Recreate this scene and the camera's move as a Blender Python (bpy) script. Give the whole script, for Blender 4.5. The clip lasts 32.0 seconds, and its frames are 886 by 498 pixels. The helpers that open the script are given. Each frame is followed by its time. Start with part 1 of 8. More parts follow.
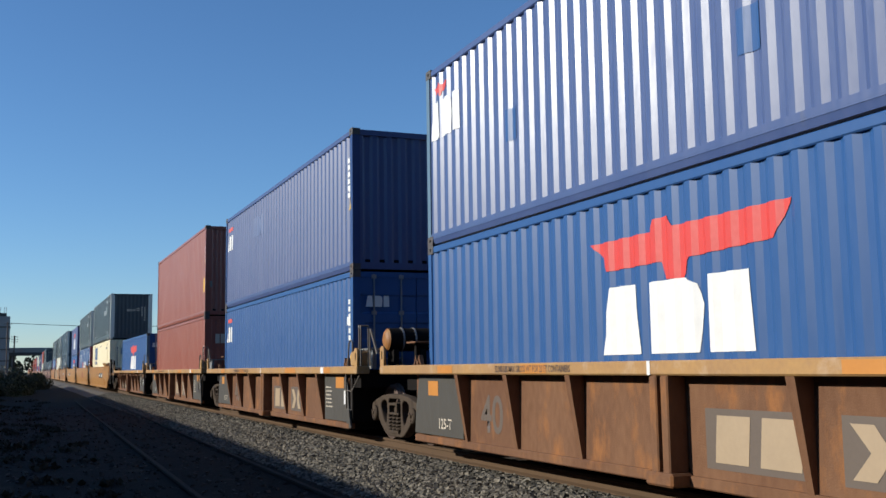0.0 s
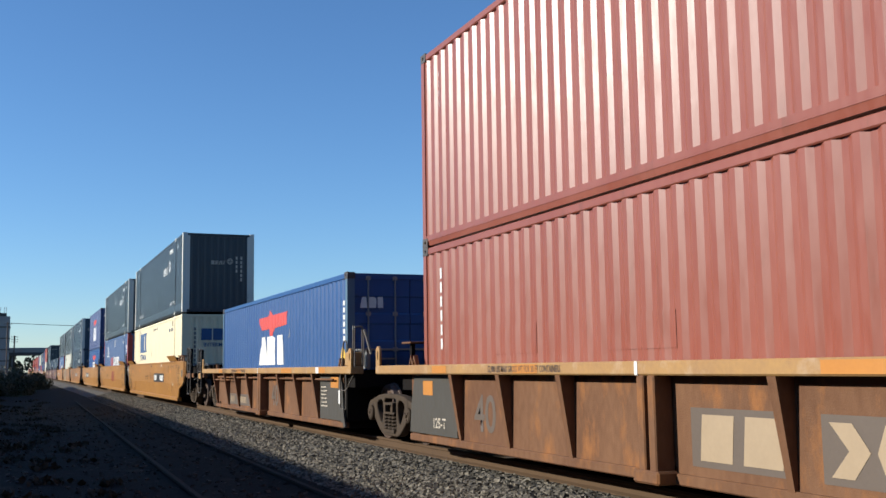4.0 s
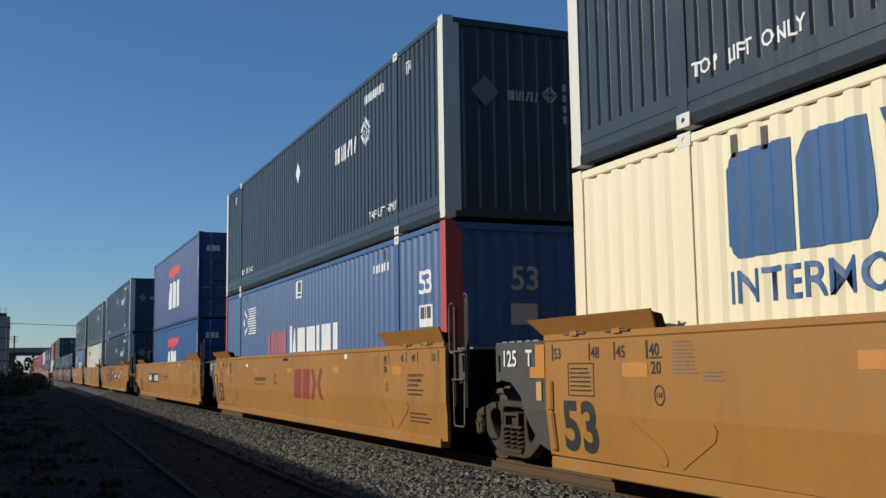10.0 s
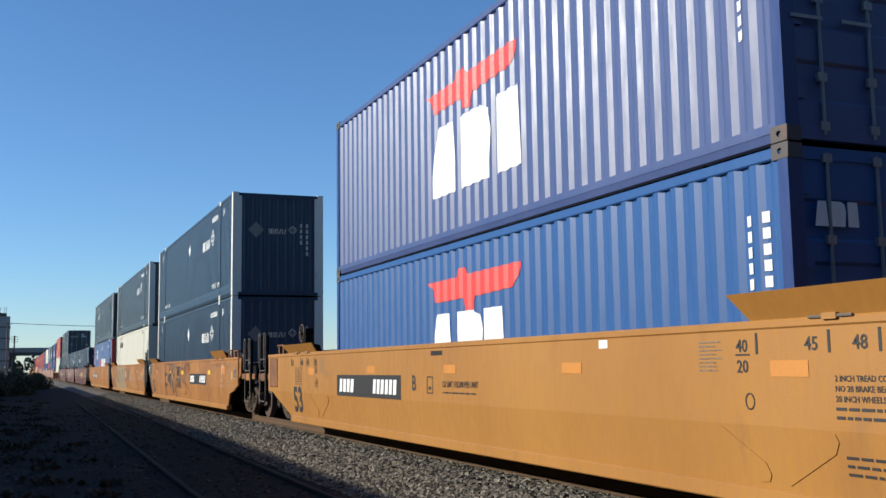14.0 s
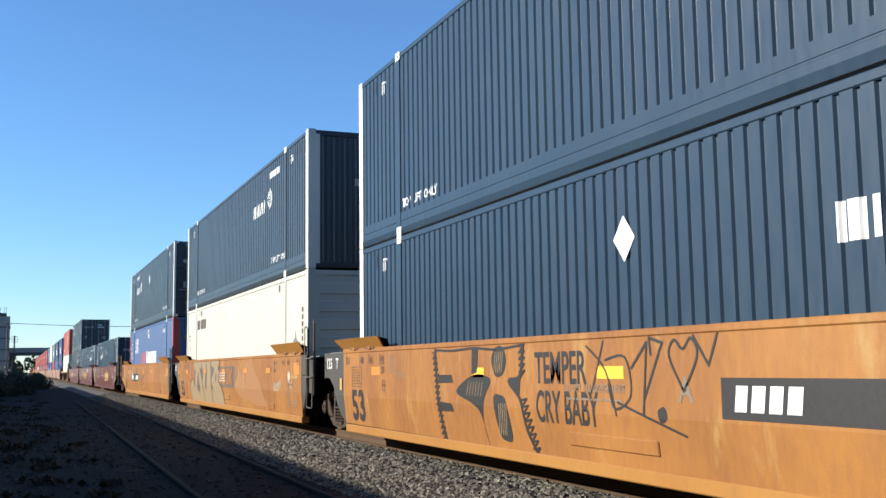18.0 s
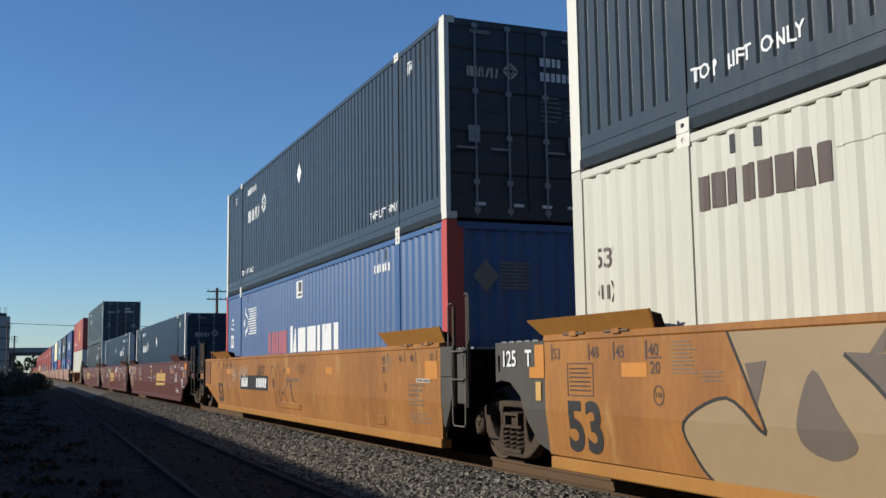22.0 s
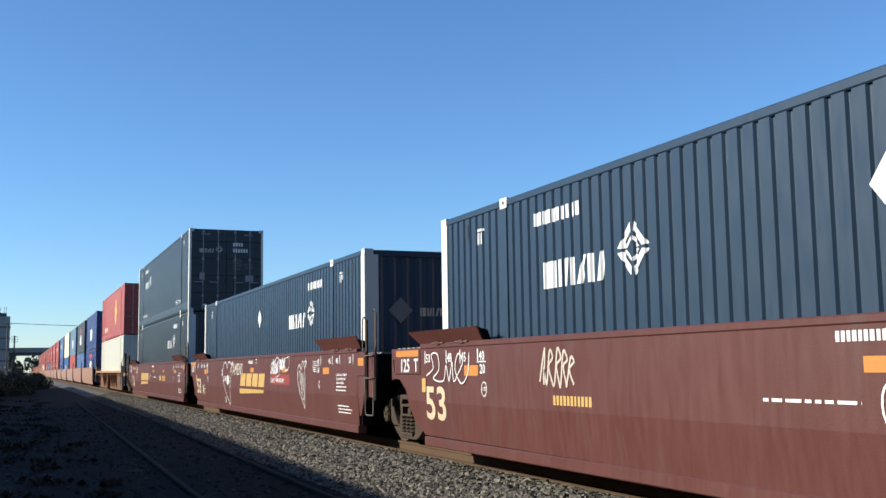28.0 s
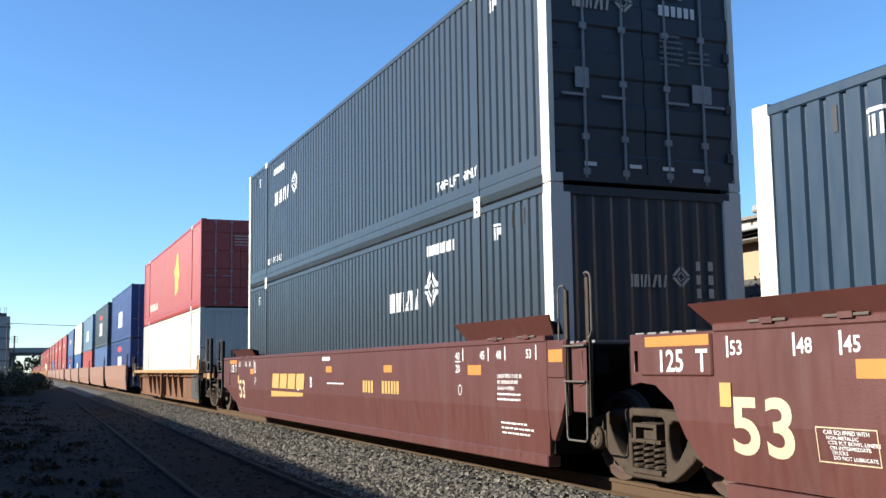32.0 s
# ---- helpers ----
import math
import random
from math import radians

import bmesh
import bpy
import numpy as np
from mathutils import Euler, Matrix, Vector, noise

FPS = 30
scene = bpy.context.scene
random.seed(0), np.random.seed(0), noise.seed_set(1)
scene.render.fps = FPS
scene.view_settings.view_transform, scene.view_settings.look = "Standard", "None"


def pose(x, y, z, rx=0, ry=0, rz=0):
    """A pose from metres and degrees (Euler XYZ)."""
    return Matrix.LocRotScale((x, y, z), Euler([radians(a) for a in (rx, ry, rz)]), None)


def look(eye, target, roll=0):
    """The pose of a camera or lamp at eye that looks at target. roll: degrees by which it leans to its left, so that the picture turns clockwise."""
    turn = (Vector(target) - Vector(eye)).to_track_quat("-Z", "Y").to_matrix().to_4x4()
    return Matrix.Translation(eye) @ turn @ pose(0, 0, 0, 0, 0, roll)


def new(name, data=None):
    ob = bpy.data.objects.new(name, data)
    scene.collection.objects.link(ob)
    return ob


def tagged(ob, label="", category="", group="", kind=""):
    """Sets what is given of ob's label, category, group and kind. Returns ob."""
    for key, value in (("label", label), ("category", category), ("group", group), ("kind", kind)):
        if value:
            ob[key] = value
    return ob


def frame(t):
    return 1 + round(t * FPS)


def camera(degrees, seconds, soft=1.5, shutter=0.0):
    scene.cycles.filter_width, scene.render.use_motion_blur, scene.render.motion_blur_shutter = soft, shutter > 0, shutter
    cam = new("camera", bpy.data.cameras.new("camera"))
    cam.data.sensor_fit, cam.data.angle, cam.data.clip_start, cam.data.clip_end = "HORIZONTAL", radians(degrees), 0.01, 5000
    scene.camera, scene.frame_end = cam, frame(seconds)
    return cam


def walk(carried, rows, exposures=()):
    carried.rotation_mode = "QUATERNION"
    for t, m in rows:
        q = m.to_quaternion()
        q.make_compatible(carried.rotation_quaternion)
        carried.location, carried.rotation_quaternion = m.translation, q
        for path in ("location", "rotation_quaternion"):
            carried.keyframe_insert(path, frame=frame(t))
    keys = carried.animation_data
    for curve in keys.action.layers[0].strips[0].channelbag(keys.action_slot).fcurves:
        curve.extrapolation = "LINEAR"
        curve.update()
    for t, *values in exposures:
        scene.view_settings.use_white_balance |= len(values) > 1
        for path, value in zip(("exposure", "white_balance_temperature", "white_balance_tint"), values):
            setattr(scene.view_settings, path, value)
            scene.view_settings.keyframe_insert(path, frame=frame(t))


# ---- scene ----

# ---- camera: it stands still beside the line, 1.1 m above the rail heads ----
YAW, PITCH, ROLL = 22.573, 6.569, -0.81
EYE = (0.0, 0.0, 1.1)
cam = camera(46.97, 32.0)
_f = Vector((math.sin(radians(YAW)) * math.cos(radians(PITCH)), math.cos(radians(YAW)) * math.cos(radians(PITCH)), math.sin(radians(PITCH))))
CAM_POSE = look(EYE, Vector(EYE) + 10 * _f, ROLL)
EXPOSURE = ((0, 0.25), (1, 0.42), (2, 0.48), (3, 0.52), (6, 0.25), (7, 0.22), (8, 0.12), (9, -0.35), (10, -0.15), (11, 0.52), (12, 0.42), (14, 0.46), (17, 0.98), (18, 0.87), (20, 0.36), (21, -0.02), (22, 0.16), (23, 0.56), (24, 0.22), (25, 0.26), (26, 0.52), (29, 0.68), (31, 0.82), (32, 1.02))
walk(cam, [(0, CAM_POSE), (32, CAM_POSE)], exposures=[(t, e, 5650, 8) for t, e in EXPOSURE])

TRACK = 6.685          # x of the train's centre line
# metres rolled towards the camera at each whole second; the train slows from 7.9 to 6.5 m/s
ROLLED = (-1.701, 6.216, 14.108, 21.916, 29.627, 37.272, 44.858, 52.344, 59.686, 66.886, 73.939, 80.937, 87.975, 95.066, 102.176, 109.206, 116.095,
          122.926, 129.761, 136.552, 143.294, 149.994, 156.677, 163.394, 170.072, 176.713, 183.362, 189.947, 196.476, 203.031, 209.598, 216.13, 222.627)


def run(t):
    """How far the train has rolled at t seconds: a smooth line through the whole seconds."""
    i = min(int(t), 31)
    a, b, c, d = (ROLLED[k] if 0 <= k <= 32 else 2 * ROLLED[min(max(k, 0), 32)] - ROLLED[1 if k < 0 else 31] for k in (i - 1, i, i + 1, i + 2))
    u = t - i
    return 0.5 * (2 * b + (c - a) * u + (2 * a - 5 * b + 4 * c - d) * u * u + (3 * b - a - 3 * c + d) * u ** 3)


# ---- light ----
SUN_EL, SUN_AZ = 22.0, -76.0     # degrees; azimuth from +y, to the right positive
world = bpy.data.worlds.new("sky")
scene.world = world
world.use_nodes = True
_nt = world.node_tree
_sky = _nt.nodes.new("ShaderNodeTexSky")
_sky.sky_type = "NISHITA"
_sky.sun_disc = False
_sky.sun_elevation, _sky.sun_rotation = radians(SUN_EL), radians(SUN_AZ)
_sky.air_density, _sky.dust_density, _sky.ozone_density = 1.0, 0.0, 5.0
_bg = _nt.nodes["Background"]
_nt.links.new(_sky.outputs[0], _bg.inputs[0])
_bg.inputs[1].default_value = 0.1
_sd = bpy.data.lights.new("sun", "SUN")
_sd.energy, _sd.angle, _sd.color = 5.0, radians(0.53), (1.0, 0.87, 0.68)
sun = new("sun", _sd)
_sv = Vector((math.sin(radians(SUN_AZ)) * math.cos(radians(SUN_EL)), math.cos(radians(SUN_AZ)) * math.cos(radians(SUN_EL)), math.sin(radians(SUN_EL))))
sun.matrix_world = look(_sv * 60, (0, 0, 0))


# ---- materials ----
def shader(name):
    m = bpy.data.materials.new(name)
    m.use_nodes = True
    return m, m.node_tree, m.node_tree.nodes["Principled BSDF"]


def surface(name, col, col2=None, rough=0.5, metal=0.0, fine=14.0, broad=1.3, amount=0.5, dirt=None, dirt_at=0.6, dirt_soft=0.12, bump=0.15, bump_scale=60.0, streak=1.0, per_object=0.0, spec=0.5):
    """A procedural surface: two tones at a broad and a fine scale, stains past dirt_at, relief. streak > 1 draws the stains out downwards."""
    m, nt, b = shader(name)
    nd, ln = nt.nodes.new, nt.links.new
    tc = nd("ShaderNodeTexCoord")
    mp = nd("ShaderNodeMapping")
    mp.inputs["Scale"].default_value = (1, 1, 1 / streak)
    ln(tc.outputs["Object"], mp.inputs[0])
    n1, n2 = nd("ShaderNodeTexNoise"), nd("ShaderNodeTexNoise")
    for n, s, d in ((n1, broad, 4.0), (n2, fine, 6.0)):
        n.inputs["Scale"].default_value, n.inputs["Detail"].default_value = s, d
        ln(mp.outputs[0], n.inputs[0])
    mix = nd("ShaderNodeMix"); mix.data_type = "RGBA"
    c2 = col2 or tuple(0.72 * c for c in col)
    col, c2, dirt = (tuple(0.91 * v for v in c) if c else c for c in (col, c2, dirt))
    mix.inputs["A"].default_value, mix.inputs["B"].default_value = (*col, 1), (*c2, 1)
    add = nd("ShaderNodeMath"); add.operation = "MULTIPLY_ADD"
    ln(n1.outputs[0], add.inputs[0]); add.inputs[1].default_value = 1.6 * amount
    sub = nd("ShaderNodeMath"); sub.operation = "MULTIPLY_ADD"
    ln(n2.outputs[0], sub.inputs[0]); sub.inputs[1].default_value, sub.inputs[2].default_value = 0.9 * amount, -0.85 * amount
    ln(sub.outputs[0], add.inputs[2]); add.use_clamp = True
    ln(add.outputs[0], mix.inputs["Factor"])
    out = mix.outputs["Result"]
    if dirt:
        n3 = nd("ShaderNodeTexNoise")
        n3.inputs["Scale"].default_value, n3.inputs["Detail"].default_value, n3.inputs["Roughness"].default_value = broad * 2.3, 8.0, 0.65
        ln(mp.outputs[0], n3.inputs[0])
        mr = nd("ShaderNodeMapRange")
        mr.inputs["From Min"].default_value, mr.inputs["From Max"].default_value = dirt_at, dirt_at + dirt_soft
        ln(n3.outputs[0], mr.inputs["Value"])
        mx = nd("ShaderNodeMix"); mx.data_type = "RGBA"
        ln(mr.outputs[0], mx.inputs["Factor"]); ln(out, mx.inputs["A"]); mx.inputs["B"].default_value = (*dirt, 1)
        out = mx.outputs["Result"]
    if per_object:
        oi = nd("ShaderNodeObjectInfo")
        hs = nd("ShaderNodeHueSaturation")
        mr = nd("ShaderNodeMapRange")
        mr.inputs["To Min"].default_value, mr.inputs["To Max"].default_value = 1 - per_object, 1 + per_object
        ln(oi.outputs["Random"], mr.inputs["Value"]); ln(mr.outputs[0], hs.inputs["Value"]); ln(out, hs.inputs["Color"])
        out = hs.outputs[0]
    ln(out, b.inputs["Base Color"])
    rr = nd("ShaderNodeMapRange")
    rr.inputs["To Min"].default_value, rr.inputs["To Max"].default_value = max(0.05, rough - 0.12), min(1, rough + 0.15)
    ln(n2.outputs[0], rr.inputs["Value"]); ln(rr.outputs[0], b.inputs["Roughness"])
    b.inputs["Metallic"].default_value = metal
    b.inputs["Specular IOR Level"].default_value = spec
    if bump:
        n4 = nd("ShaderNodeTexNoise"); n4.inputs["Scale"].default_value, n4.inputs["Detail"].default_value = bump_scale, 4.0
        ln(tc.outputs["Object"], n4.inputs[0])
        bp = nd("ShaderNodeBump"); bp.inputs["Strength"].default_value, bp.inputs["Distance"].default_value = bump, 0.01
        ln(n4.outputs[0], bp.inputs["Height"]); ln(bp.outputs[0], b.inputs["Normal"])
    return m


RUST = (0.16, 0.07, 0.03)
M = {}
M["blue"] = surface("blue container paint", (0.0302, 0.0878, 0.245), (0.0418, 0.104, 0.259), 0.4, spec=0.35, streak=5, amount=0.6, dirt=(0.115, 0.115, 0.144), dirt_at=0.68, bump=0.1, bump_scale=4.5)
M["blue_faded"] = surface("faded blue container paint", (0.0533, 0.0833, 0.206), (0.0799, 0.11, 0.233), 0.36, streak=6, amount=0.7, dirt=(0.133, 0.127, 0.133), dirt_at=0.66, spec=0.7, bump=0.1, bump_scale=4.5)
M["blue_worn"] = surface("chalky violet-blue container paint", (0.0458, 0.0704, 0.183), (0.0704, 0.095, 0.211), 0.42, streak=6, amount=0.9, dirt=(0.141, 0.127, 0.12), dirt_at=0.64, dirt_soft=0.2, spec=0.55, bump=0.1, bump_scale=4.5)
M["blue_deep"] = surface("deep blue container paint", (0.0216, 0.0433, 0.151), (0.0289, 0.0577, 0.173), 0.36, streak=5, amount=0.6, dirt=(0.108, 0.101, 0.108), dirt_at=0.7, bump=0.1, bump_scale=4.5)
M["oxide"] = surface("oxide red container paint", (0.249, 0.0706, 0.0432), (0.307, 0.108, 0.0747), 0.36, streak=5, amount=0.9, dirt=(0.166, 0.0622, 0.0349), dirt_at=0.6, dirt_soft=0.2, bump=0.1, bump_scale=4.5)
M["slate"] = surface("dark slate container paint", (0.0302, 0.0393, 0.0463), (0.0463, 0.0544, 0.0625), 0.36, streak=5, amount=0.7, dirt=(0.0756, 0.0756, 0.0706), dirt_at=0.68, dirt_soft=0.2, spec=0.5, bump=0.1, bump_scale=4.5)
M["navy"] = surface("dark blue-grey container paint", (0.0227, 0.0424, 0.069), (0.0326, 0.0552, 0.0838), 0.4, streak=5, amount=0.7, dirt=(0.0739, 0.0788, 0.0838), dirt_at=0.68, dirt_soft=0.2, spec=0.4, bump=0.1, bump_scale=4.5)
M["cream"] = surface("cream container paint", (0.82, 0.72, 0.47), (0.74, 0.65, 0.43), 0.5, streak=4, amount=0.6, dirt=(0.35, 0.25, 0.14), dirt_at=0.7, bump=0.1, bump_scale=4.5)
M["chalk"] = surface("chalky white container paint", (0.554, 0.538, 0.445), (0.462, 0.445, 0.361), 0.55, streak=5, amount=0.7, dirt=(0.302, 0.277, 0.218), dirt_at=0.66, bump=0.1, bump_scale=4.5)
M["periwinkle"] = surface("weathered blue container paint", (0.0519, 0.107, 0.239), (0.0718, 0.127, 0.256), 0.46, streak=6, amount=0.7, dirt=(0.16, 0.16, 0.192), dirt_at=0.68, bump=0.1, bump_scale=4.5)
M["red_gloss"] = surface("bright red container paint", (0.37, 0.062, 0.046), (0.31, 0.05, 0.038), 0.4, streak=5, dirt=(0.212, 0.051, 0.034), dirt_at=0.7, bump=0.1, bump_scale=4.5)
M["steel_blue"] = surface("grey-blue container paint", (0.102, 0.17, 0.238), (0.136, 0.204, 0.264), 0.45, streak=5, dirt=(0.17, 0.17, 0.17), dirt_at=0.7, bump=0.1, bump_scale=4.5)
M["post_white"] = surface("chipped white post paint", (0.70, 0.67, 0.58), (0.6, 0.56, 0.46), 0.5, dirt=(0.25, 0.18, 0.11), dirt_at=0.62, dirt_soft=0.2, streak=3)
M["post_red"] = surface("red post paint", (0.468, 0.068, 0.051), (0.383, 0.051, 0.0425), 0.5, dirt=(0.17, 0.051, 0.0425), dirt_at=0.7, streak=3)
M["roof"] = surface("dusty container roof", (0.3, 0.3, 0.29), (0.22, 0.21, 0.2), 0.6, dirt=RUST, dirt_at=0.68)
M["casting"] = surface("worn corner casting", (0.065, 0.06, 0.057), (0.11, 0.075, 0.055), 0.6, dirt=RUST, dirt_at=0.55, fine=30)
M["rod"] = surface("galvanised lock rod", (0.30, 0.30, 0.30), (0.2, 0.2, 0.2), 0.45, metal=0.4)
M["rod_white"] = surface("pale painted grab iron", (0.144, 0.122, 0.099), (0.072, 0.054, 0.0414), 0.5, dirt=RUST, dirt_at=0.68, fine=30)
M["tan"] = surface("ochre yellow car paint", (0.376, 0.18, 0.0366), (0.293, 0.131, 0.0266), 0.45, streak=3, amount=1.0, broad=0.8, dirt=(0.276, 0.127, 0.0325), dirt_at=0.57, dirt_soft=0.15)
M["tan_dirty"] = surface("grimy ochre car paint", (0.352, 0.153, 0.0278), (0.22, 0.0857, 0.0174), 0.55, streak=3, amount=1.25, broad=0.9, dirt=(0.37, 0.204, 0.0595), dirt_at=0.57, dirt_soft=0.12)
M["brown_car"] = surface("rust brown car paint", (0.187, 0.0943, 0.0459), (0.122, 0.0566, 0.0279), 0.7, spec=0.25, streak=2, amount=1.2, dirt=(0.265, 0.113, 0.0369), dirt_at=0.52, dirt_soft=0.15, bump=0.3)
M["chord"] = surface("worn yellow chord paint", (0.42, 0.24, 0.075), (0.30, 0.17, 0.075), 0.6, amount=1.2, dirt=(0.46, 0.32, 0.19), dirt_at=0.55, dirt_soft=0.2, fine=20, broad=1.8)
M["maroon"] = surface("mineral red car paint", (0.0884, 0.0279, 0.0204), (0.112, 0.0374, 0.0286), 0.46, streak=5, amount=0.9, dirt=(0.102, 0.0578, 0.0462), dirt_at=0.55, dirt_soft=0.3)
M["grey_panel"] = surface("dark grey end panel paint", (0.0595, 0.0536, 0.0433), (0.0808, 0.0697, 0.0553), 0.55, streak=3, dirt=RUST, dirt_at=0.7)
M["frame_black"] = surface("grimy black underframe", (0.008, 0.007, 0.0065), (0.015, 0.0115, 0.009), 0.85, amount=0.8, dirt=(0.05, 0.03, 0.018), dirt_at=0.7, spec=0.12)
M["truck"] = surface("dusty cast truck steel", (0.0551, 0.0398, 0.0275), (0.0803, 0.0574, 0.0383), 0.85, amount=0.9, dirt=(0.0168, 0.0122, 0.00918), dirt_at=0.55, dirt_soft=0.2, fine=25, broad=4, spec=0.2)
M["wheel"] = surface("rusty wheel steel", (0.0723, 0.0467, 0.034), (0.111, 0.0638, 0.0425), 0.65, amount=0.8, dirt=(0.051, 0.034, 0.0255), dirt_at=0.6, fine=20)
M["rail_side"] = surface("rusty rail", (0.092, 0.0578, 0.0326), (0.119, 0.0748, 0.0422), 0.9, fine=20, dirt=(0.0578, 0.034, 0.0204), dirt_at=0.62, spec=0.2)
M["rail_old"] = surface("dark rusted siding rail", (0.042, 0.031, 0.024), (0.062, 0.046, 0.034), 0.9, fine=20, spec=0.1)
M["rail_head"] = surface("worn rail head", (0.168, 0.126, 0.0875), (0.126, 0.0875, 0.0595), 0.5, metal=0.4)
M["tie"] = surface("weathered timber tie", (0.05, 0.039, 0.03), (0.085, 0.066, 0.05), 0.9, fine=30, broad=5, amount=0.9, per_object=0.25, bump=0.5)
M["ballast"] = surface("grey crushed ballast", (0.111, 0.0978, 0.0799), (0.0638, 0.0561, 0.0467), 0.95, fine=34, broad=9, amount=1.1, dirt=(0.0765, 0.0638, 0.051), dirt_at=0.6, bump=0.9, bump_scale=26)
# dark soil, its tones taken near black to deepen the shade on it
M["soil"] = surface("cindery soil darkened for shade", (0.0142, 0.0114, 0.00872), (0.00599, 0.0052, 0.00438), 0.97, fine=9, broad=0.5, amount=1.0, dirt=(0.041, 0.0318, 0.0235), dirt_at=0.57, dirt_soft=0.2, bump=0.8, bump_scale=18, spec=0.1)
M["weed"] = surface("dry weeds", (0.024, 0.024, 0.0128), (0.04, 0.032, 0.0176), 0.9, fine=20, per_object=0.2)
M["leaf"] = surface("dark ivy leaves", (0.026, 0.038, 0.016), (0.05, 0.056, 0.024), 0.6, fine=12, broad=3, amount=0.9)
M["leaf_purple"] = surface("purple flowering leaves", (0.0899, 0.0609, 0.0899), (0.058, 0.0609, 0.0435), 0.7, fine=12, broad=3)
M["bark"] = surface("grey bark", (0.12, 0.09, 0.07), (0.07, 0.055, 0.04), 0.9, fine=20, streak=5)
M["stucco"] = surface("sandy yellow stucco", (0.51, 0.357, 0.221), (0.425, 0.289, 0.17), 0.9, fine=10, broad=0.8, amount=0.8, dirt=(0.289, 0.204, 0.111), dirt_at=0.6, dirt_soft=0.2, streak=3, bump=0.4)
M["eave"] = surface("grey painted eave", (0.405, 0.405, 0.378), (0.306, 0.297, 0.27), 0.7, streak=2, dirt=(0.18, 0.153, 0.126), dirt_at=0.62)
M["roofing"] = surface("grey-brown roofing", (0.22, 0.19, 0.15), (0.28, 0.24, 0.19), 0.9, fine=8, bump=0.4)
M["pale_wall"] = surface("pale patched wall", (0.57, 0.551, 0.494), (0.399, 0.361, 0.285), 0.85, fine=6, broad=1.2, amount=1.0, dirt=(0.237, 0.19, 0.152), dirt_at=0.58)
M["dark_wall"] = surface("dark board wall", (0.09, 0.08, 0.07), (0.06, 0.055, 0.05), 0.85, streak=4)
M["concrete"] = surface("grey concrete", (0.32, 0.31, 0.29), (0.24, 0.23, 0.22), 0.9, fine=6)
M["metal_grey"] = surface("galvanised metal", (0.32, 0.32, 0.31), (0.24, 0.23, 0.22), 0.5, metal=0.5)
M["wire"] = surface("black cable", (0.02, 0.02, 0.02), None, 0.6, bump=0)
M["wood"] = surface("weathered pole wood", (0.14, 0.10, 0.075), (0.09, 0.065, 0.05), 0.9, streak=8, fine=20)
for _n, _c in (("ink_white", (0.78, 0.77, 0.74)), ("ink_red", (0.62, 0.05, 0.04)), ("ink_black", (0.03, 0.028, 0.026)), ("ink_blue", (0.035, 0.10, 0.24)), ("ink_brown", (0.09, 0.06, 0.045)),
               ("ink_orange", (0.52, 0.215, 0.035)), ("ink_salmon", (0.33, 0.16, 0.06)), ("ink_rust_orange", (0.52, 0.19, 0.03)), ("ink_yellow", (0.78, 0.47, 0.035)), ("ink_gold", (0.54, 0.34, 0.10)), ("ink_maroon", (0.26, 0.045, 0.035)), ("ink_pale", (0.55, 0.48, 0.38)),
               ("ink_grey", (0.20, 0.19, 0.17)), ("ink_tan", (0.30, 0.215, 0.115)), ("ink_board", (0.13, 0.10, 0.078)), ("ink_cream", (0.60, 0.49, 0.31)), ("ink_weathered", (0.40, 0.30, 0.19)), ("ink_lead", (0.30, 0.30, 0.29)), ("ink_faded_red", (0.34, 0.09, 0.12)), ("ink_faint", (0.22, 0.17, 0.12))):
    M[_n] = surface(_n.replace("ink_", "") + " sign paint", _c, tuple(0.8 * v for v in _c), 0.5, fine=25, broad=5, amount=0.6, bump=0.05)


# ---- small mesh tools ----
def part(name, bm, material, parent=None, label="", mesh=None):
    """One mesh object under a thing or a part. Given a mesh, the object shares it and carries its own paint."""
    if mesh is None:
        mesh = bpy.data.meshes.new(name)
        bm.to_mesh(mesh)
        bm.free()
    ob = new(name, mesh)
    if not mesh.materials:
        mesh.materials.append(None)
    ob.material_slots[0].link = "OBJECT"
    ob.material_slots[0].material = M[material] if isinstance(material, str) else material
    if parent is not None:
        ob.parent = parent
    if label:
        ob["label"] = label
    return ob


CACHE = {}


def shared(key, build):
    if key not in CACHE:
        bm = build()
        me = bpy.data.meshes.new(key if isinstance(key, str) else str(key[0]))
        bm.to_mesh(me)
        bm.free()
        CACHE[key] = me
    return CACHE[key]


def box(bm, x0, x1, y0, y1, z0, z1):
    v = [bm.verts.new(p) for p in ((x0, y0, z0), (x1, y0, z0), (x1, y1, z0), (x0, y1, z0), (x0, y0, z1), (x1, y0, z1), (x1, y1, z1), (x0, y1, z1))]
    for f in ((0, 3, 2, 1), (4, 5, 6, 7), (0, 1, 5, 4), (1, 2, 6, 5), (2, 3, 7, 6), (3, 0, 4, 7)):
        bm.faces.new([v[i] for i in f])
    return bm


def boxes(*rows):
    bm = bmesh.new()
    for r in rows:
        box(bm, *r)
    return bm


def soft_box(x0, x1, y0, y1, z0, z1, r=0.01):
    bm = boxes((x0, x1, y0, y1, z0, z1))
    bmesh.ops.bevel(bm, geom=list(bm.edges), offset=r, segments=1, affect="EDGES")
    return bm


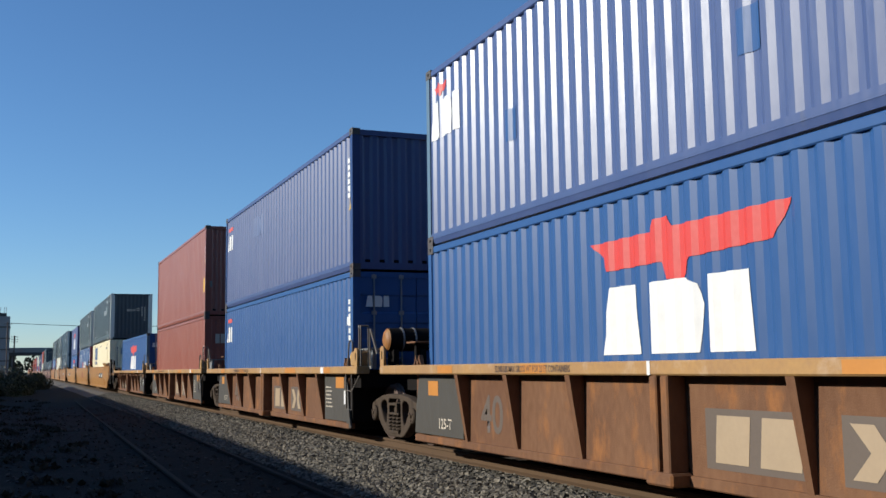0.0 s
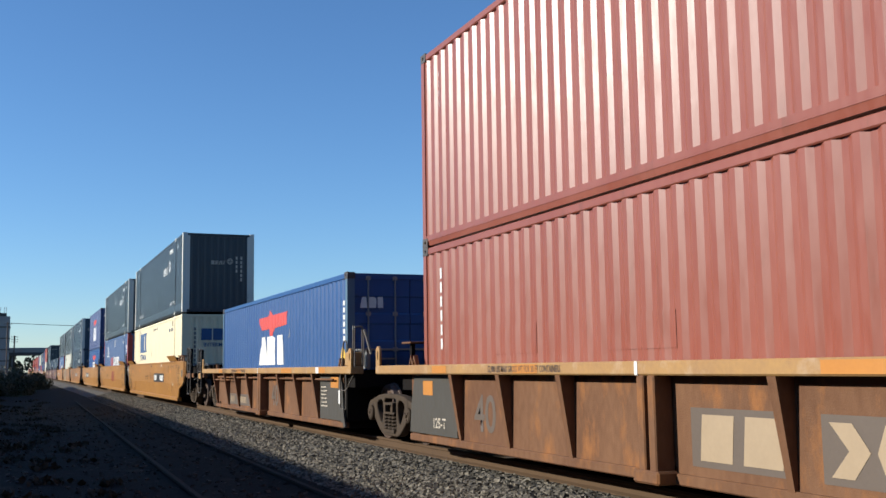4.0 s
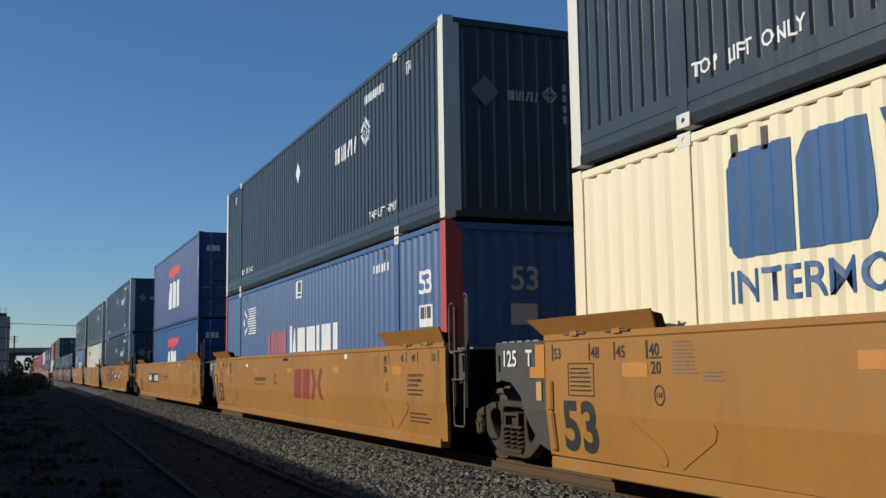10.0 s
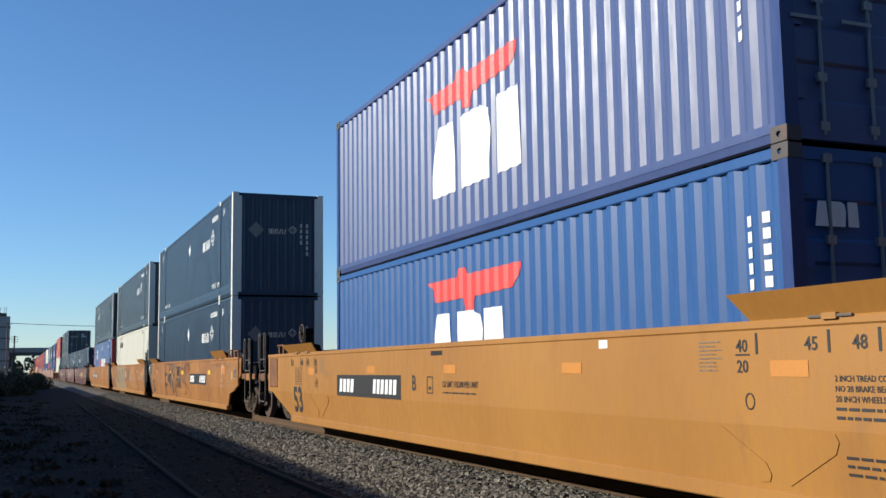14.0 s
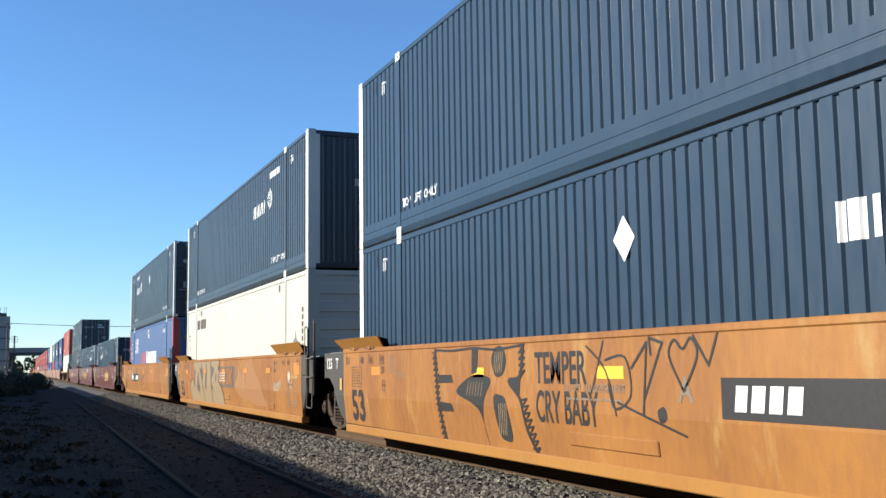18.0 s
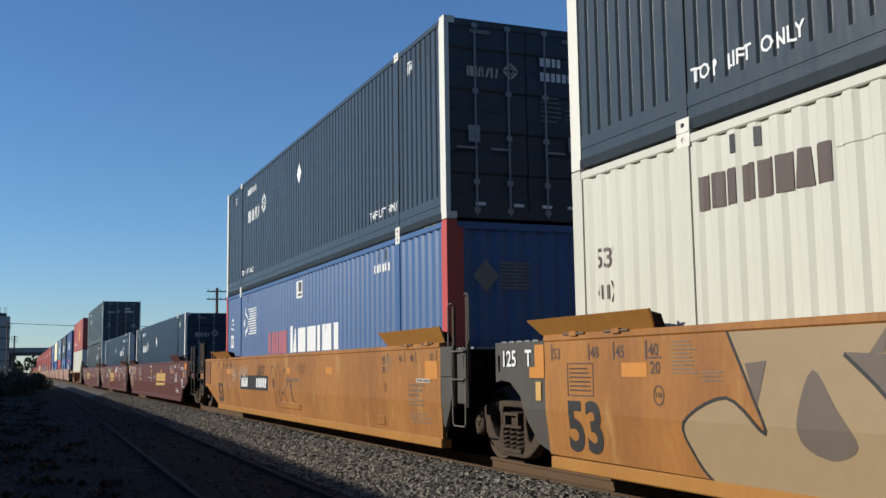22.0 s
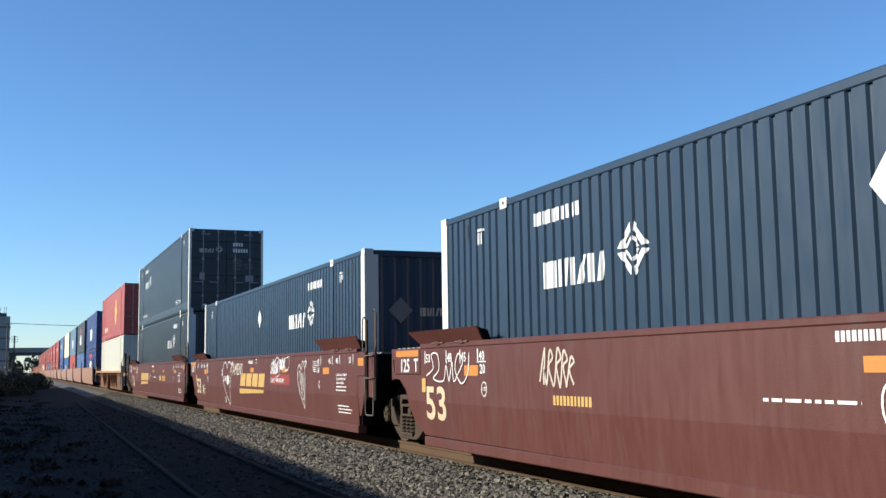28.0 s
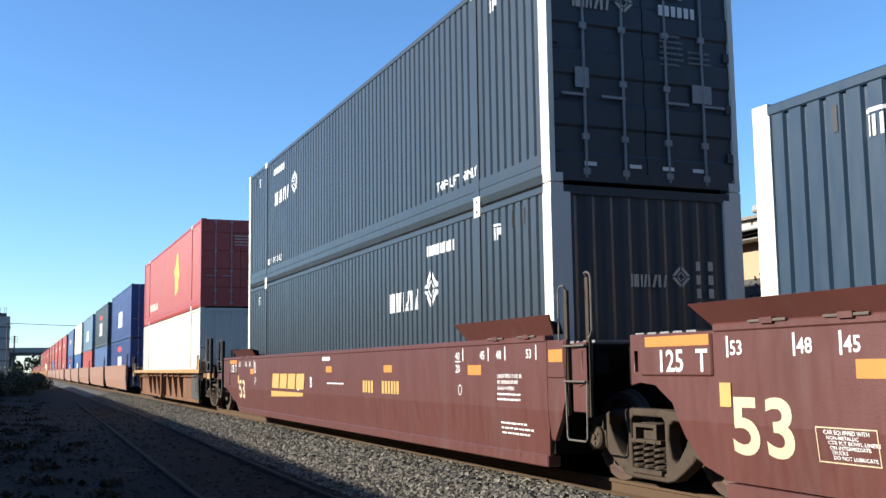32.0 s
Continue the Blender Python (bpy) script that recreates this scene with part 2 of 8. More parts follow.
def prism(bm, pts, a0, a1, axis="x"):
    """A flat outline drawn out along an axis: (y, z) along x, (x, z) along y, (x, y) along z."""
    def at(p, a):
        return {"x": (a, p[0], p[1]), "y": (p[0], a, p[1]), "z": (p[0], p[1], a)}[axis]
    lo, hi = [bm.verts.new(at(p, a0)) for p in pts], [bm.verts.new(at(p, a1)) for p in pts]
    n = len(pts)
    fs = [bm.faces.new(lo), bm.faces.new(hi)]
    for i in range(n):
        fs.append(bm.faces.new((lo[i], lo[(i + 1) % n], hi[(i + 1) % n], hi[i])))
    bmesh.ops.recalc_face_normals(bm, faces=fs)
    return bm


def tube(bm, pts, r, seg=6):
    """A round bar along a line of points, capped."""
    pts = [Vector(p) for p in pts]
    rings = []
    for i, p in enumerate(pts):
        d = (pts[min(i + 1, len(pts) - 1)] - pts[max(i - 1, 0)]).normalized()
        a = d.orthogonal().normalized() if i == 0 else (rings_a - rings_a.dot(d) * d).normalized()
        rings_a = a
        b = d.cross(a)
        rings.append([bm.verts.new(p + r * (math.cos(2 * math.pi * k / seg) * a + math.sin(2 * math.pi * k / seg) * b)) for k in range(seg)])
    for q0, q1 in zip(rings, rings[1:]):
        for k in range(seg):
            bm.faces.new((q0[k], q0[(k + 1) % seg], q1[(k + 1) % seg], q1[k]))
    bm.faces.new(list(reversed(rings[0])))
    bm.faces.new(rings[-1])
    return bm


def lathe(bm, prof, centre, axis="x", seg=20):
    """Turn (along, radius) pairs about an axis through centre."""
    rings = []
    for a, r in prof:
        ring = []
        for k in range(seg):
            c, s = r * math.cos(2 * math.pi * k / seg), r * math.sin(2 * math.pi * k / seg)
            p = {"x": (a, c, s), "y": (c, a, s), "z": (c, s, a)}[axis]
            ring.append(bm.verts.new(Vector(centre) + Vector(p)))
        rings.append(ring)
    fs = []
    for q0, q1 in zip(rings, rings[1:]):
        for k in range(seg):
            fs.append(bm.faces.new((q0[k], q0[(k + 1) % seg], q1[(k + 1) % seg], q1[k])))
    fs += [bm.faces.new(rings[0]), bm.faces.new(rings[-1])]
    bmesh.ops.recalc_face_normals(bm, faces=fs)
    return bm


def plate(outline, holes, x0, x1, name, bevel=0.006):
    """A plate with holes cut in it, (y, z) outlines, between x0 and x1."""
    cu = bpy.data.curves.new(name, "CURVE")
    cu.dimensions, cu.fill_mode = "2D", "BOTH"
    for pts in (outline, *holes):
        sp = cu.splines.new("POLY")
        sp.points.add(len(pts) - 1)
        for q, p in zip(sp.points, pts):
            q.co = (p[0], p[1], 0, 1)
        sp.use_cyclic_u = True
    cu.extrude, cu.bevel_depth, cu.offset = abs(x1 - x0) / 2 - bevel, bevel, -bevel if bevel > 0.01 else 0.0
    ob = bpy.data.objects.new(name, cu)
    me = bpy.data.meshes.new_from_object(ob)
    bpy.data.objects.remove(ob)
    bpy.data.curves.remove(cu)
    bm = bmesh.new()
    bm.from_mesh(me)
    bpy.data.meshes.remove(me)
    for v in bm.verts:
        v.co = ((x0 + x1) / 2 + v.co.z, v.co.x, v.co.y)
    bmesh.ops.recalc_face_normals(bm, faces=list(bm.faces))
    return bm


def rect(u0, v0, u1, v1):
    return [(u0, v0), (u1, v0), (u1, v1), (u0, v1)]


def ink(polys):
    """Flat shapes in (u, v): u to the reader's right, v up."""
    bm = bmesh.new()
    for i, p in enumerate(polys):
        bm.faces.new([bm.verts.new((u, v, 0.0003 * (i % 7))) for u, v in p])     # strokes that cross lie one over another
    bm.normal_update()
    bmesh.ops.triangulate(bm, faces=[f for f in bm.faces if len(f.verts) > 4], ngon_method="EAR_CLIP")
    return bm


def words(text, size, spread=1.0, bold=0.022):
    cu = bpy.data.curves.new("words", "FONT")
    cu.body, cu.size, cu.resolution_u, cu.fill_mode, cu.dimensions = text, size / 0.72, 6 if size > 0.25 else 2, "FRONT", "2D"
    cu.space_character, cu.offset = spread, bold * size
    ob = bpy.data.objects.new("words", cu)
    me = bpy.data.meshes.new_from_object(ob)
    bpy.data.objects.remove(ob)
    bpy.data.curves.remove(cu)
    bm = bmesh.new()
    bm.from_mesh(me)
    bpy.data.meshes.remove(me)
    return bm


def on_side(bm, y_left, z0, x, knots=(), depth=None):
    """Lay flat shapes on a side that faces -x; over a corrugated side they follow its folds."""
    for v in bm.verts:
        v.co = (x - v.co.z, y_left - v.co.x, z0 + v.co.y)
    if depth:
        ys = [v.co.y for v in bm.verts]
        lo, hi = min(ys), max(ys)
        for k in knots:
            if lo < k < hi:
                bmesh.ops.bisect_plane(bm, geom=list(bm.verts) + list(bm.edges) + list(bm.faces), plane_co=(0, k, 0), plane_no=(0, 1, 0), dist=1e-5)
        for v in bm.verts:
            v.co.x += depth(v.co.y)
    bmesh.ops.recalc_face_normals(bm, faces=list(bm.faces))
    return bm


def on_end(bm, x_left, z0, y):
    for v in bm.verts:
        v.co = (x_left + v.co.x, y - v.co.z, z0 + v.co.y)
    return bm


def text_bars(n, size, gap=0.25, w=0.6, seed=1, lean=0.0):
    """Bars that stand for writing that cannot be made out or must not be spelled."""
    rnd = random.Random(seed)
    out, u = [], 0.0
    for _ in range(n):
        ww = size * w * rnd.uniform(0.85, 1.1)
        out.append([(u, 0), (u + ww, 0), (u + ww + lean * size, size), (u + lean * size, size)])
        u += ww + size * gap
    return out


MOVING = []     # (thing, place along the train, height)


# ---- containers ----
FOLDS = {"iso": (0.072, 0.068, 0.070, 0.068, 0.031), "groove": (0.128, 0.018, 0.036, 0.018, 0.026), "wave": (0.085, 0.05, 0.075, 0.05, 0.029)}


class Side:
    """The folds of one corrugated side: its sections between posts, and how far in the sheet lies at each place."""
    def __init__(self, fold, sections, x):
        self.x, self.sections, self.pts = x, sections, []
        a, s1, b, s2, d = FOLDS[fold]
        for y0, y1 in sections:
            n = max(1, round((y1 - y0 - a) / (a + s1 + b + s2)))
            k = (y1 - y0) / (n * (a + s1 + b + s2) + a)
            run_, y = [(y0, 0.0)], y0
            for _ in range(n):
                for w, dd in ((a, 0.0), (s1, d), (b, d), (s2, 0.0)):
                    y += w * k
                    run_.append((y, dd))
            run_.append((y1, 0.0))
            self.pts.append(run_)
        self.knots = [p[0] for r in self.pts for p in r[1:-1]]

    def depth(self, y):
        for r in self.pts:
            if r[0][0] <= y <= r[-1][0]:
                for (ya, da), (yb, db) in zip(r, r[1:]):
                    if ya <= y <= yb:
                        return (da + (db - da) * (y - ya) / max(1e-6, yb - ya))
        return -0.016


def sheet(side, z0, z1, sign):
    bm = bmesh.new()
    for r in side.pts:
        lo = [bm.verts.new((sign * (side.x + d), y, z0)) for y, d in r]
        hi = [bm.verts.new((sign * (side.x + d), y, z1)) for y, d in r]
        for i in range(len(r) - 1):
            f = (lo[i], hi[i], hi[i + 1], lo[i + 1])
            bm.faces.new(f if sign > 0 else tuple(reversed(f)))
    bmesh.ops.recalc_face_normals(bm, faces=list(bm.faces))
    # outward is away from the middle
    if bm.faces:
        bm.faces.ensure_lookup_table()
        s = sum(f.normal.x for f in bm.faces)
        if s * (sign * side.x) < 0:
            bmesh.ops.reverse_faces(bm, faces=list(bm.faces))
    return bm


def end_sheet(W, z0, z1, y, out, inset, n, deep=0.035):
    """A folded end wall; out is -1 for the near end, +1 for the far one."""
    bm = bmesh.new()
    xs, step = [], (W - 2 * inset) / n
    for i in range(n):
        x = -W / 2 + inset + i * step
        xs += [(x, 0), (x + 0.3 * step, 0), (x + 0.5 * step, deep), (x + 0.8 * step, deep)]
    xs.append((W / 2 - inset, 0))
    lo = [bm.verts.new((x, y - out * d, z0)) for x, d in xs]
    hi = [bm.verts.new((x, y - out * d, z1)) for x, d in xs]
    for i in range(len(xs) - 1):
        f = (lo[i], lo[i + 1], hi[i + 1], hi[i])
        bm.faces.new(f if out < 0 else tuple(reversed(f)))
    return bm


class Box:
    """What a container's markings need to know of it."""


def container(name, label, paint, y0, z0, size="40", H=2.59, near="door", posts=None, fold=None, marks=None, group="shipping containers"):
    L, W = {"40": (12.19, 2.44), "48": (14.63, 2.59), "53": (16.15, 2.59)}[size]
    fold = fold or ("iso" if size == "40" else "groove")
    posts = posts or paint
    thing = tagged(new(name), label, "container", group)
    off = (L - 12.19) / 2
    pw = 0.12 if size == "40" else 0.2
    secs = [(pw, L - pw)] if size == "40" else [(pw, off - 0.07), (off + 0.07, L - off - 0.07), (L - off + 0.07, L - pw)]
    key = (size, H, fold)
    if ("side", key) not in CACHE:
        CACHE["side", key] = Side(fold, secs, -W / 2 + 0.018)
    side = CACHE["side", key]
    br, tr = (0.16, 0.11) if size == "40" else (0.34, 0.10)
    part("side_wall", None, paint, thing, mesh=shared(("side_wall", key, 0), lambda: sheet(side, br - 0.01, H - tr + 0.01, 1)))
    part("side_wall", None, paint, thing, mesh=shared(("side_wall", key, 1), lambda: sheet(side, br - 0.01, H - tr + 0.01, -1)))
    for s in (-1, 1):
        xo, xi = s * (W / 2 - 0.006), s * (W / 2 - 0.07)
        part("top_rail", None, paint, thing, mesh=shared(("top_rail", key, s), lambda: soft_box(min(xo, xi), max(xo, xi), 0.1, L - 0.1, H - tr, H - 0.012, 0.012)))

        def sill():
            bm = bmesh.new()
            prism(bm, [(xo, br), (xo, br * 0.62), (xo - s * 0.006, br * 0.62 - 0.006), (xo - s * 0.006, br * 0.55), (xo, br * 0.55 - 0.006), (xo, 0.10), (s * (W / 2 - 0.03), 0.012), (s * (W / 2 - 0.12), 0.012), (s * (W / 2 - 0.10), br)], 0.1, L - 0.1, "y")
            return bm
        part("bottom_rail", None, paint, thing, mesh=shared(("bottom_rail", key, s), sill))
        for y in (0.0, L):
            e = -1 if y == 0 else 1
            ya, yb = (0.004, pw) if y == 0 else (L - pw, L - 0.004)
            ew = 0.14 if size == "40" else 0.07 if near == "door" and e < 0 else 0.25

            def post():
                bm = bmesh.new()
                prism(bm, [(s * W / 2, ya if e < 0 else yb), (s * W / 2, yb if e < 0 else ya), (s * (W / 2 - 0.05), yb if e < 0 else ya), (s * (W / 2 - 0.05), (ya + 0.05) if e < 0 else (yb - 0.05)), (s * (W / 2 - ew), (ya + 0.05) if e < 0 else (yb - 0.05)), (s * (W / 2 - ew), ya if e < 0 else yb)], 0.1, H - 0.1, "z")
                return bm
            part("corner_post", None, posts, thing, mesh=shared(("corner_post", key, s, y, ew), post))
            if size == "40":
                for zc in (0, H - 0.118):
                    part("corner_casting", None, "casting", thing, mesh=shared(("corner_casting", key, s, y, zc), lambda: casting(s * (W / 2 + 0.004), s, y, e, zc)))
        if size != "40":
            for y in (off, L - off):
                part("lift_post", None, paint, thing, mesh=shared(("lift_post", key, s, y), lambda: boxes((min(s * (W / 2), s * (W / 2 - 0.05)), max(s * (W / 2), s * (W / 2 - 0.05)), y - 0.075, y + 0.075, 0.12, H - 0.1))))
                for zc in (0, H - 0.118):
                    part("corner_casting", None, "post_white", thing, mesh=shared(("lift_casting", key, s, y, zc), lambda: casting(s * (W / 2 + 0.004), s, y - 0.09, -1, zc)))
            for y, e in ((0.0, -1), (L, 1)):
                for zz in (0.0, H - 0.1):
                    part("corner_foot", None, posts, thing, mesh=shared(("corner_foot", key, s, y, zz), lambda: boxes((min(s * W / 2, s * (W / 2 - 0.16)), max(s * W / 2, s * (W / 2 - 0.16)), min(y, y - e * 0.18), max(y, y - e * 0.18), zz, zz + 0.1))))
    part("roof", None, "roof", thing, mesh=shared(("roof", key), lambda: boxes((-W / 2 + 0.06, W / 2 - 0.06, 0.06, L - 0.06, H - 0.05, H - 0.025))))
    part("floor", None, "frame_black", thing, mesh=shared(("floor", key), lambda: boxes((-W / 2 + 0.11, W / 2 - 0.11, 0.06, L - 0.06, 0.06, 0.2))))
    part("end_wall", None, paint, thing, mesh=shared(("far_end", key), lambda: end_sheet(W, 0.12, H - 0.1, L - 0.03, 1, 0.1, 8)))
    for y, zz, nm in ((L - 0.08, 0.02, "end_sill"), (L - 0.08, H - 0.12, "end_header"), (0.012, 0.02, "end_sill"), (0.012, H - 0.12, "end_header")):
        part(nm, None, paint, thing, mesh=shared((nm, key, y), lambda: boxes((-W / 2 + 0.1, W / 2 - 0.1, y, y + 0.068, zz, zz + (0.12 if zz < 1 else 0.1)))))
    ew = 0.14 if size == "40" else 0.07 if near == "door" else 0.25
    if near == "door":
        for s in (-1, 1):
            a, b = sorted((s * 0.008, s * (W / 2 - ew)))

            def leaf():
                prof = [(0.07, 0.14), (0.07, H - 0.12), (0.026, H - 0.12)]
                for z in reversed(np.linspace(0.5, H - 0.6, 4)):
                    prof += [(0.026, z + 0.17), (0.046, z + 0.14), (0.046, z - 0.14), (0.026, z - 0.17)]
                return prism(bmesh.new(), prof + [(0.026, 0.14)], a, b, "x")
            door = part("door", None, paint, thing, mesh=shared(("door", key, s), leaf))
            for x in (s * 0.30, s * 0.82):
                def rod():
                    bm = tube(bmesh.new(), [(x, 0.012, 0.06), (x, 0.012, H - 0.06)], 0.017, 6)
                    for z in (0.1, 0.5, 1.15, 1.8, H - 0.14):
                        box(bm, x - 0.045, x + 0.045, 0.0, 0.034, z, z + 0.07)
                    box(bm, x - 0.02, x + 0.3 * s if s > 0 else x + 0.02, -0.008, 0.01, 1.0, 1.03) if s > 0 else box(bm, x - 0.3, x + 0.02, -0.008, 0.01, 1.0, 1.03)
                    return bm
                part("lock_rod", None, "rod", door, "galvanised lock rod with handle", mesh=shared(("rod", key, x), rod))
            for z in (0.35, 0.95, 1.6, H - 0.4):
                xh = s * (W / 2 - ew - 0.03)
                part("hinge", None, paint, door, mesh=shared(("hinge", key, s, z), lambda: boxes((xh - 0.05, xh + 0.05, 0.012, 0.035, z, z + 0.11))))
    elif near == "front":
        part("front_wall", None, paint, thing, mesh=shared(("front_wall", key), lambda: end_sheet(W, 0.13, H - 0.11, 0.03, -1, ew - 0.02, 9, 0.02)))
    elif near == "ribbed":
        part("front_wall", None, paint, thing, mesh=shared(("front_ribbed", key), lambda: end_sheet(W, 0.13, H - 0.11, 0.03, -1, ew - 0.02, 8)))
    elif near == "slats":
        def slats():
            prof = [(0.06, 0.14), (0.06, H - 0.12), (0.036, H - 0.12)]
            for z in reversed(np.linspace(0.3, H - 0.4, 7)):
                prof += [(0.036, z + 0.12), (0.012, z + 0.1), (0.012, z - 0.1), (0.036, z - 0.12)]
            return prism(bmesh.new(), prof + [(0.036, 0.14)], -W / 2 + ew, W / 2 - ew, "x")
        part("front_wall", None, paint, thing, mesh=shared(("front_slats", key), slats))
    c = Box()
    c.thing, c.L, c.W, c.H, c.side, c.x = thing, L, W, H, side, -W / 2 + 0.014
    c.near_y = 0.008 if near == "door" else 0.026
    if marks:
        marks(c)
    MOVING.append((thing, y0, z0))
    return thing


def casting(x, s, y, e, z):
    """A corner casting with its oval hole."""
    ya, yb = (y - 0.002, y + 0.178) if e < 0 else (y - 0.178, y + 0.002)
    hole = [((ya + yb) / 2 + 0.034 * math.cos(a), z + 0.059 + 0.03 * math.sin(a)) for a in np.linspace(0, 2 * math.pi, 9)[:-1]]
    bm = plate([(ya, z), (yb, z), (yb, z + 0.118), (ya, z + 0.118)], [hole], min(x, x - s * 0.02), max(x, x - s * 0.02), "casting")
    box(bm, min(x - s * 0.022, x - s * 0.15), max(x - s * 0.022, x - s * 0.15), ya, yb, z, z + 0.118)
    return bm


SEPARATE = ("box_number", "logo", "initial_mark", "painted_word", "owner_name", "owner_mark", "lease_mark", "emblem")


def pieces(name, bm, mat, parent, label=""):
    """Large painted marks: each glyph or bar is a part of its own. Returns the first."""
    if name not in SEPARATE:
        ob = part(name, bm, mat, parent, label)
        if name == "data_plate" and len(ob.data.polygons) > 6:
            tagged(ob, kind="stuff")
        return ob
    me = bpy.data.meshes.new(name)
    bm.to_mesh(me)
    bm.free()
    root = list(range(len(me.vertices)))

    def top(i):
        while root[i] != i:
            i = root[i]
        return i
    for e in me.edges:
        a, b = top(e.vertices[0]), top(e.vertices[1])
        root[max(a, b)] = min(a, b)
    groups = {}
    for p in me.polygons:
        groups.setdefault(top(p.vertices[0]), []).append(list(p.vertices))
    obs = []
    for faces in groups.values():
        used = sorted({i for f in faces for i in f})
        at = {i: k for k, i in enumerate(used)}
        m = bpy.data.meshes.new(name)
        m.from_pydata([tuple(me.vertices[i].co) for i in used], [], [[at[i] for i in f] for f in faces])
        obs.append(part(name, None, mat, parent, label, mesh=m))
    bpy.data.meshes.remove(me)
    return obs[0]


def side_mark(c, name, bm, mat, y_left, z0, label=""):
    return pieces(name, on_side(bm, y_left, z0, c.x - 0.003, c.side.knots, c.side.depth), mat, c.thing, label)


def end_mark(c, name, bm, mat, x_left, z0, label=""):
    return pieces(name, on_end(bm, x_left, z0, c.near_y - 0.004), mat, c.thing, label)


# ---- trucks ----
WHEEL_R = 0.46
WHEELS = []


def sideframe(s):
    """A cast side frame: arched pedestals, two teardrop windows and the spring box between them."""
    x0, x1 = sorted((s * 0.92, s * 1.07))
    half = [(0.30, 0.775), (0.62, 0.745), (0.84, 0.69), (1.0, 0.655), (1.10, 0.60), (1.135, 0.50), (1.12, 0.37), (1.05, 0.31), (1.0, 0.34), (0.985, 0.45), (0.93, 0.505), (0.85, 0.505), (0.79, 0.45), (0.77, 0.36), (0.70, 0.30), (0.55, 0.20), (0.42, 0.125), (0.30, 0.10)]
    drop = [(0.36, 0.63), (0.43, 0.675), (0.56, 0.665), (0.655, 0.615), (0.665, 0.56), (0.60, 0.45), (0.50, 0.33), (0.435, 0.285), (0.385, 0.33), (0.345, 0.50)]
    out = [(-y, z) for y, z in half] + list(reversed(half))
    holes = [drop, [(-y, z) for y, z in reversed(drop)], [(-0.29, 0.185), (0.29, 0.185), (0.285, 0.66), (0.24, 0.70), (-0.24, 0.70), (-0.285, 0.66)]]
    return plate(out, holes, x0, x1, "sideframe", 0.022)


def wheelset():
    bm = bmesh.new()
    for s in (-1, 1):
        prof = [(s * 0.675, WHEEL_R + 0.026), (s * 0.705, WHEEL_R + 0.02), (s * 0.712, WHEEL_R), (s * 0.80, WHEEL_R - 0.004), (s * 0.81, WHEEL_R - 0.06), (s * 0.765, WHEEL_R - 0.09), (s * 0.755, 0.19), (s * 0.80, 0.15), (s * 0.80, 0.09)]
        lathe(bm, [(s * 0.675, 0.08)] + prof, (0, 0, 0), "x", 28)
        for k in range(3):
            a = 2 * math.pi * k / 3
            box(bm, min(s * 0.757, s * 0.772), max(s * 0.757, s * 0.772), 0.28 * math.cos(a) - 0.04, 0.28 * math.cos(a) + 0.04, 0.28 * math.sin(a) - 0.03, 0.28 * math.sin(a) + 0.03)
    lathe(bm, [(-1.0, 0.075), (1.0, 0.075)], (0, 0, 0), "x", 12)
    return bm


def coil(x, y, z0, z1, r, wire, turns):
    n = int(turns * 9)
    return tube(bmesh.new(), [(x + r * math.cos(2 * math.pi * turns * i / n), y + r * math.sin(2 * math.pi * turns * i / n), z0 + (z1 - z0) * i / n) for i in range(n + 1)], wire, 5)


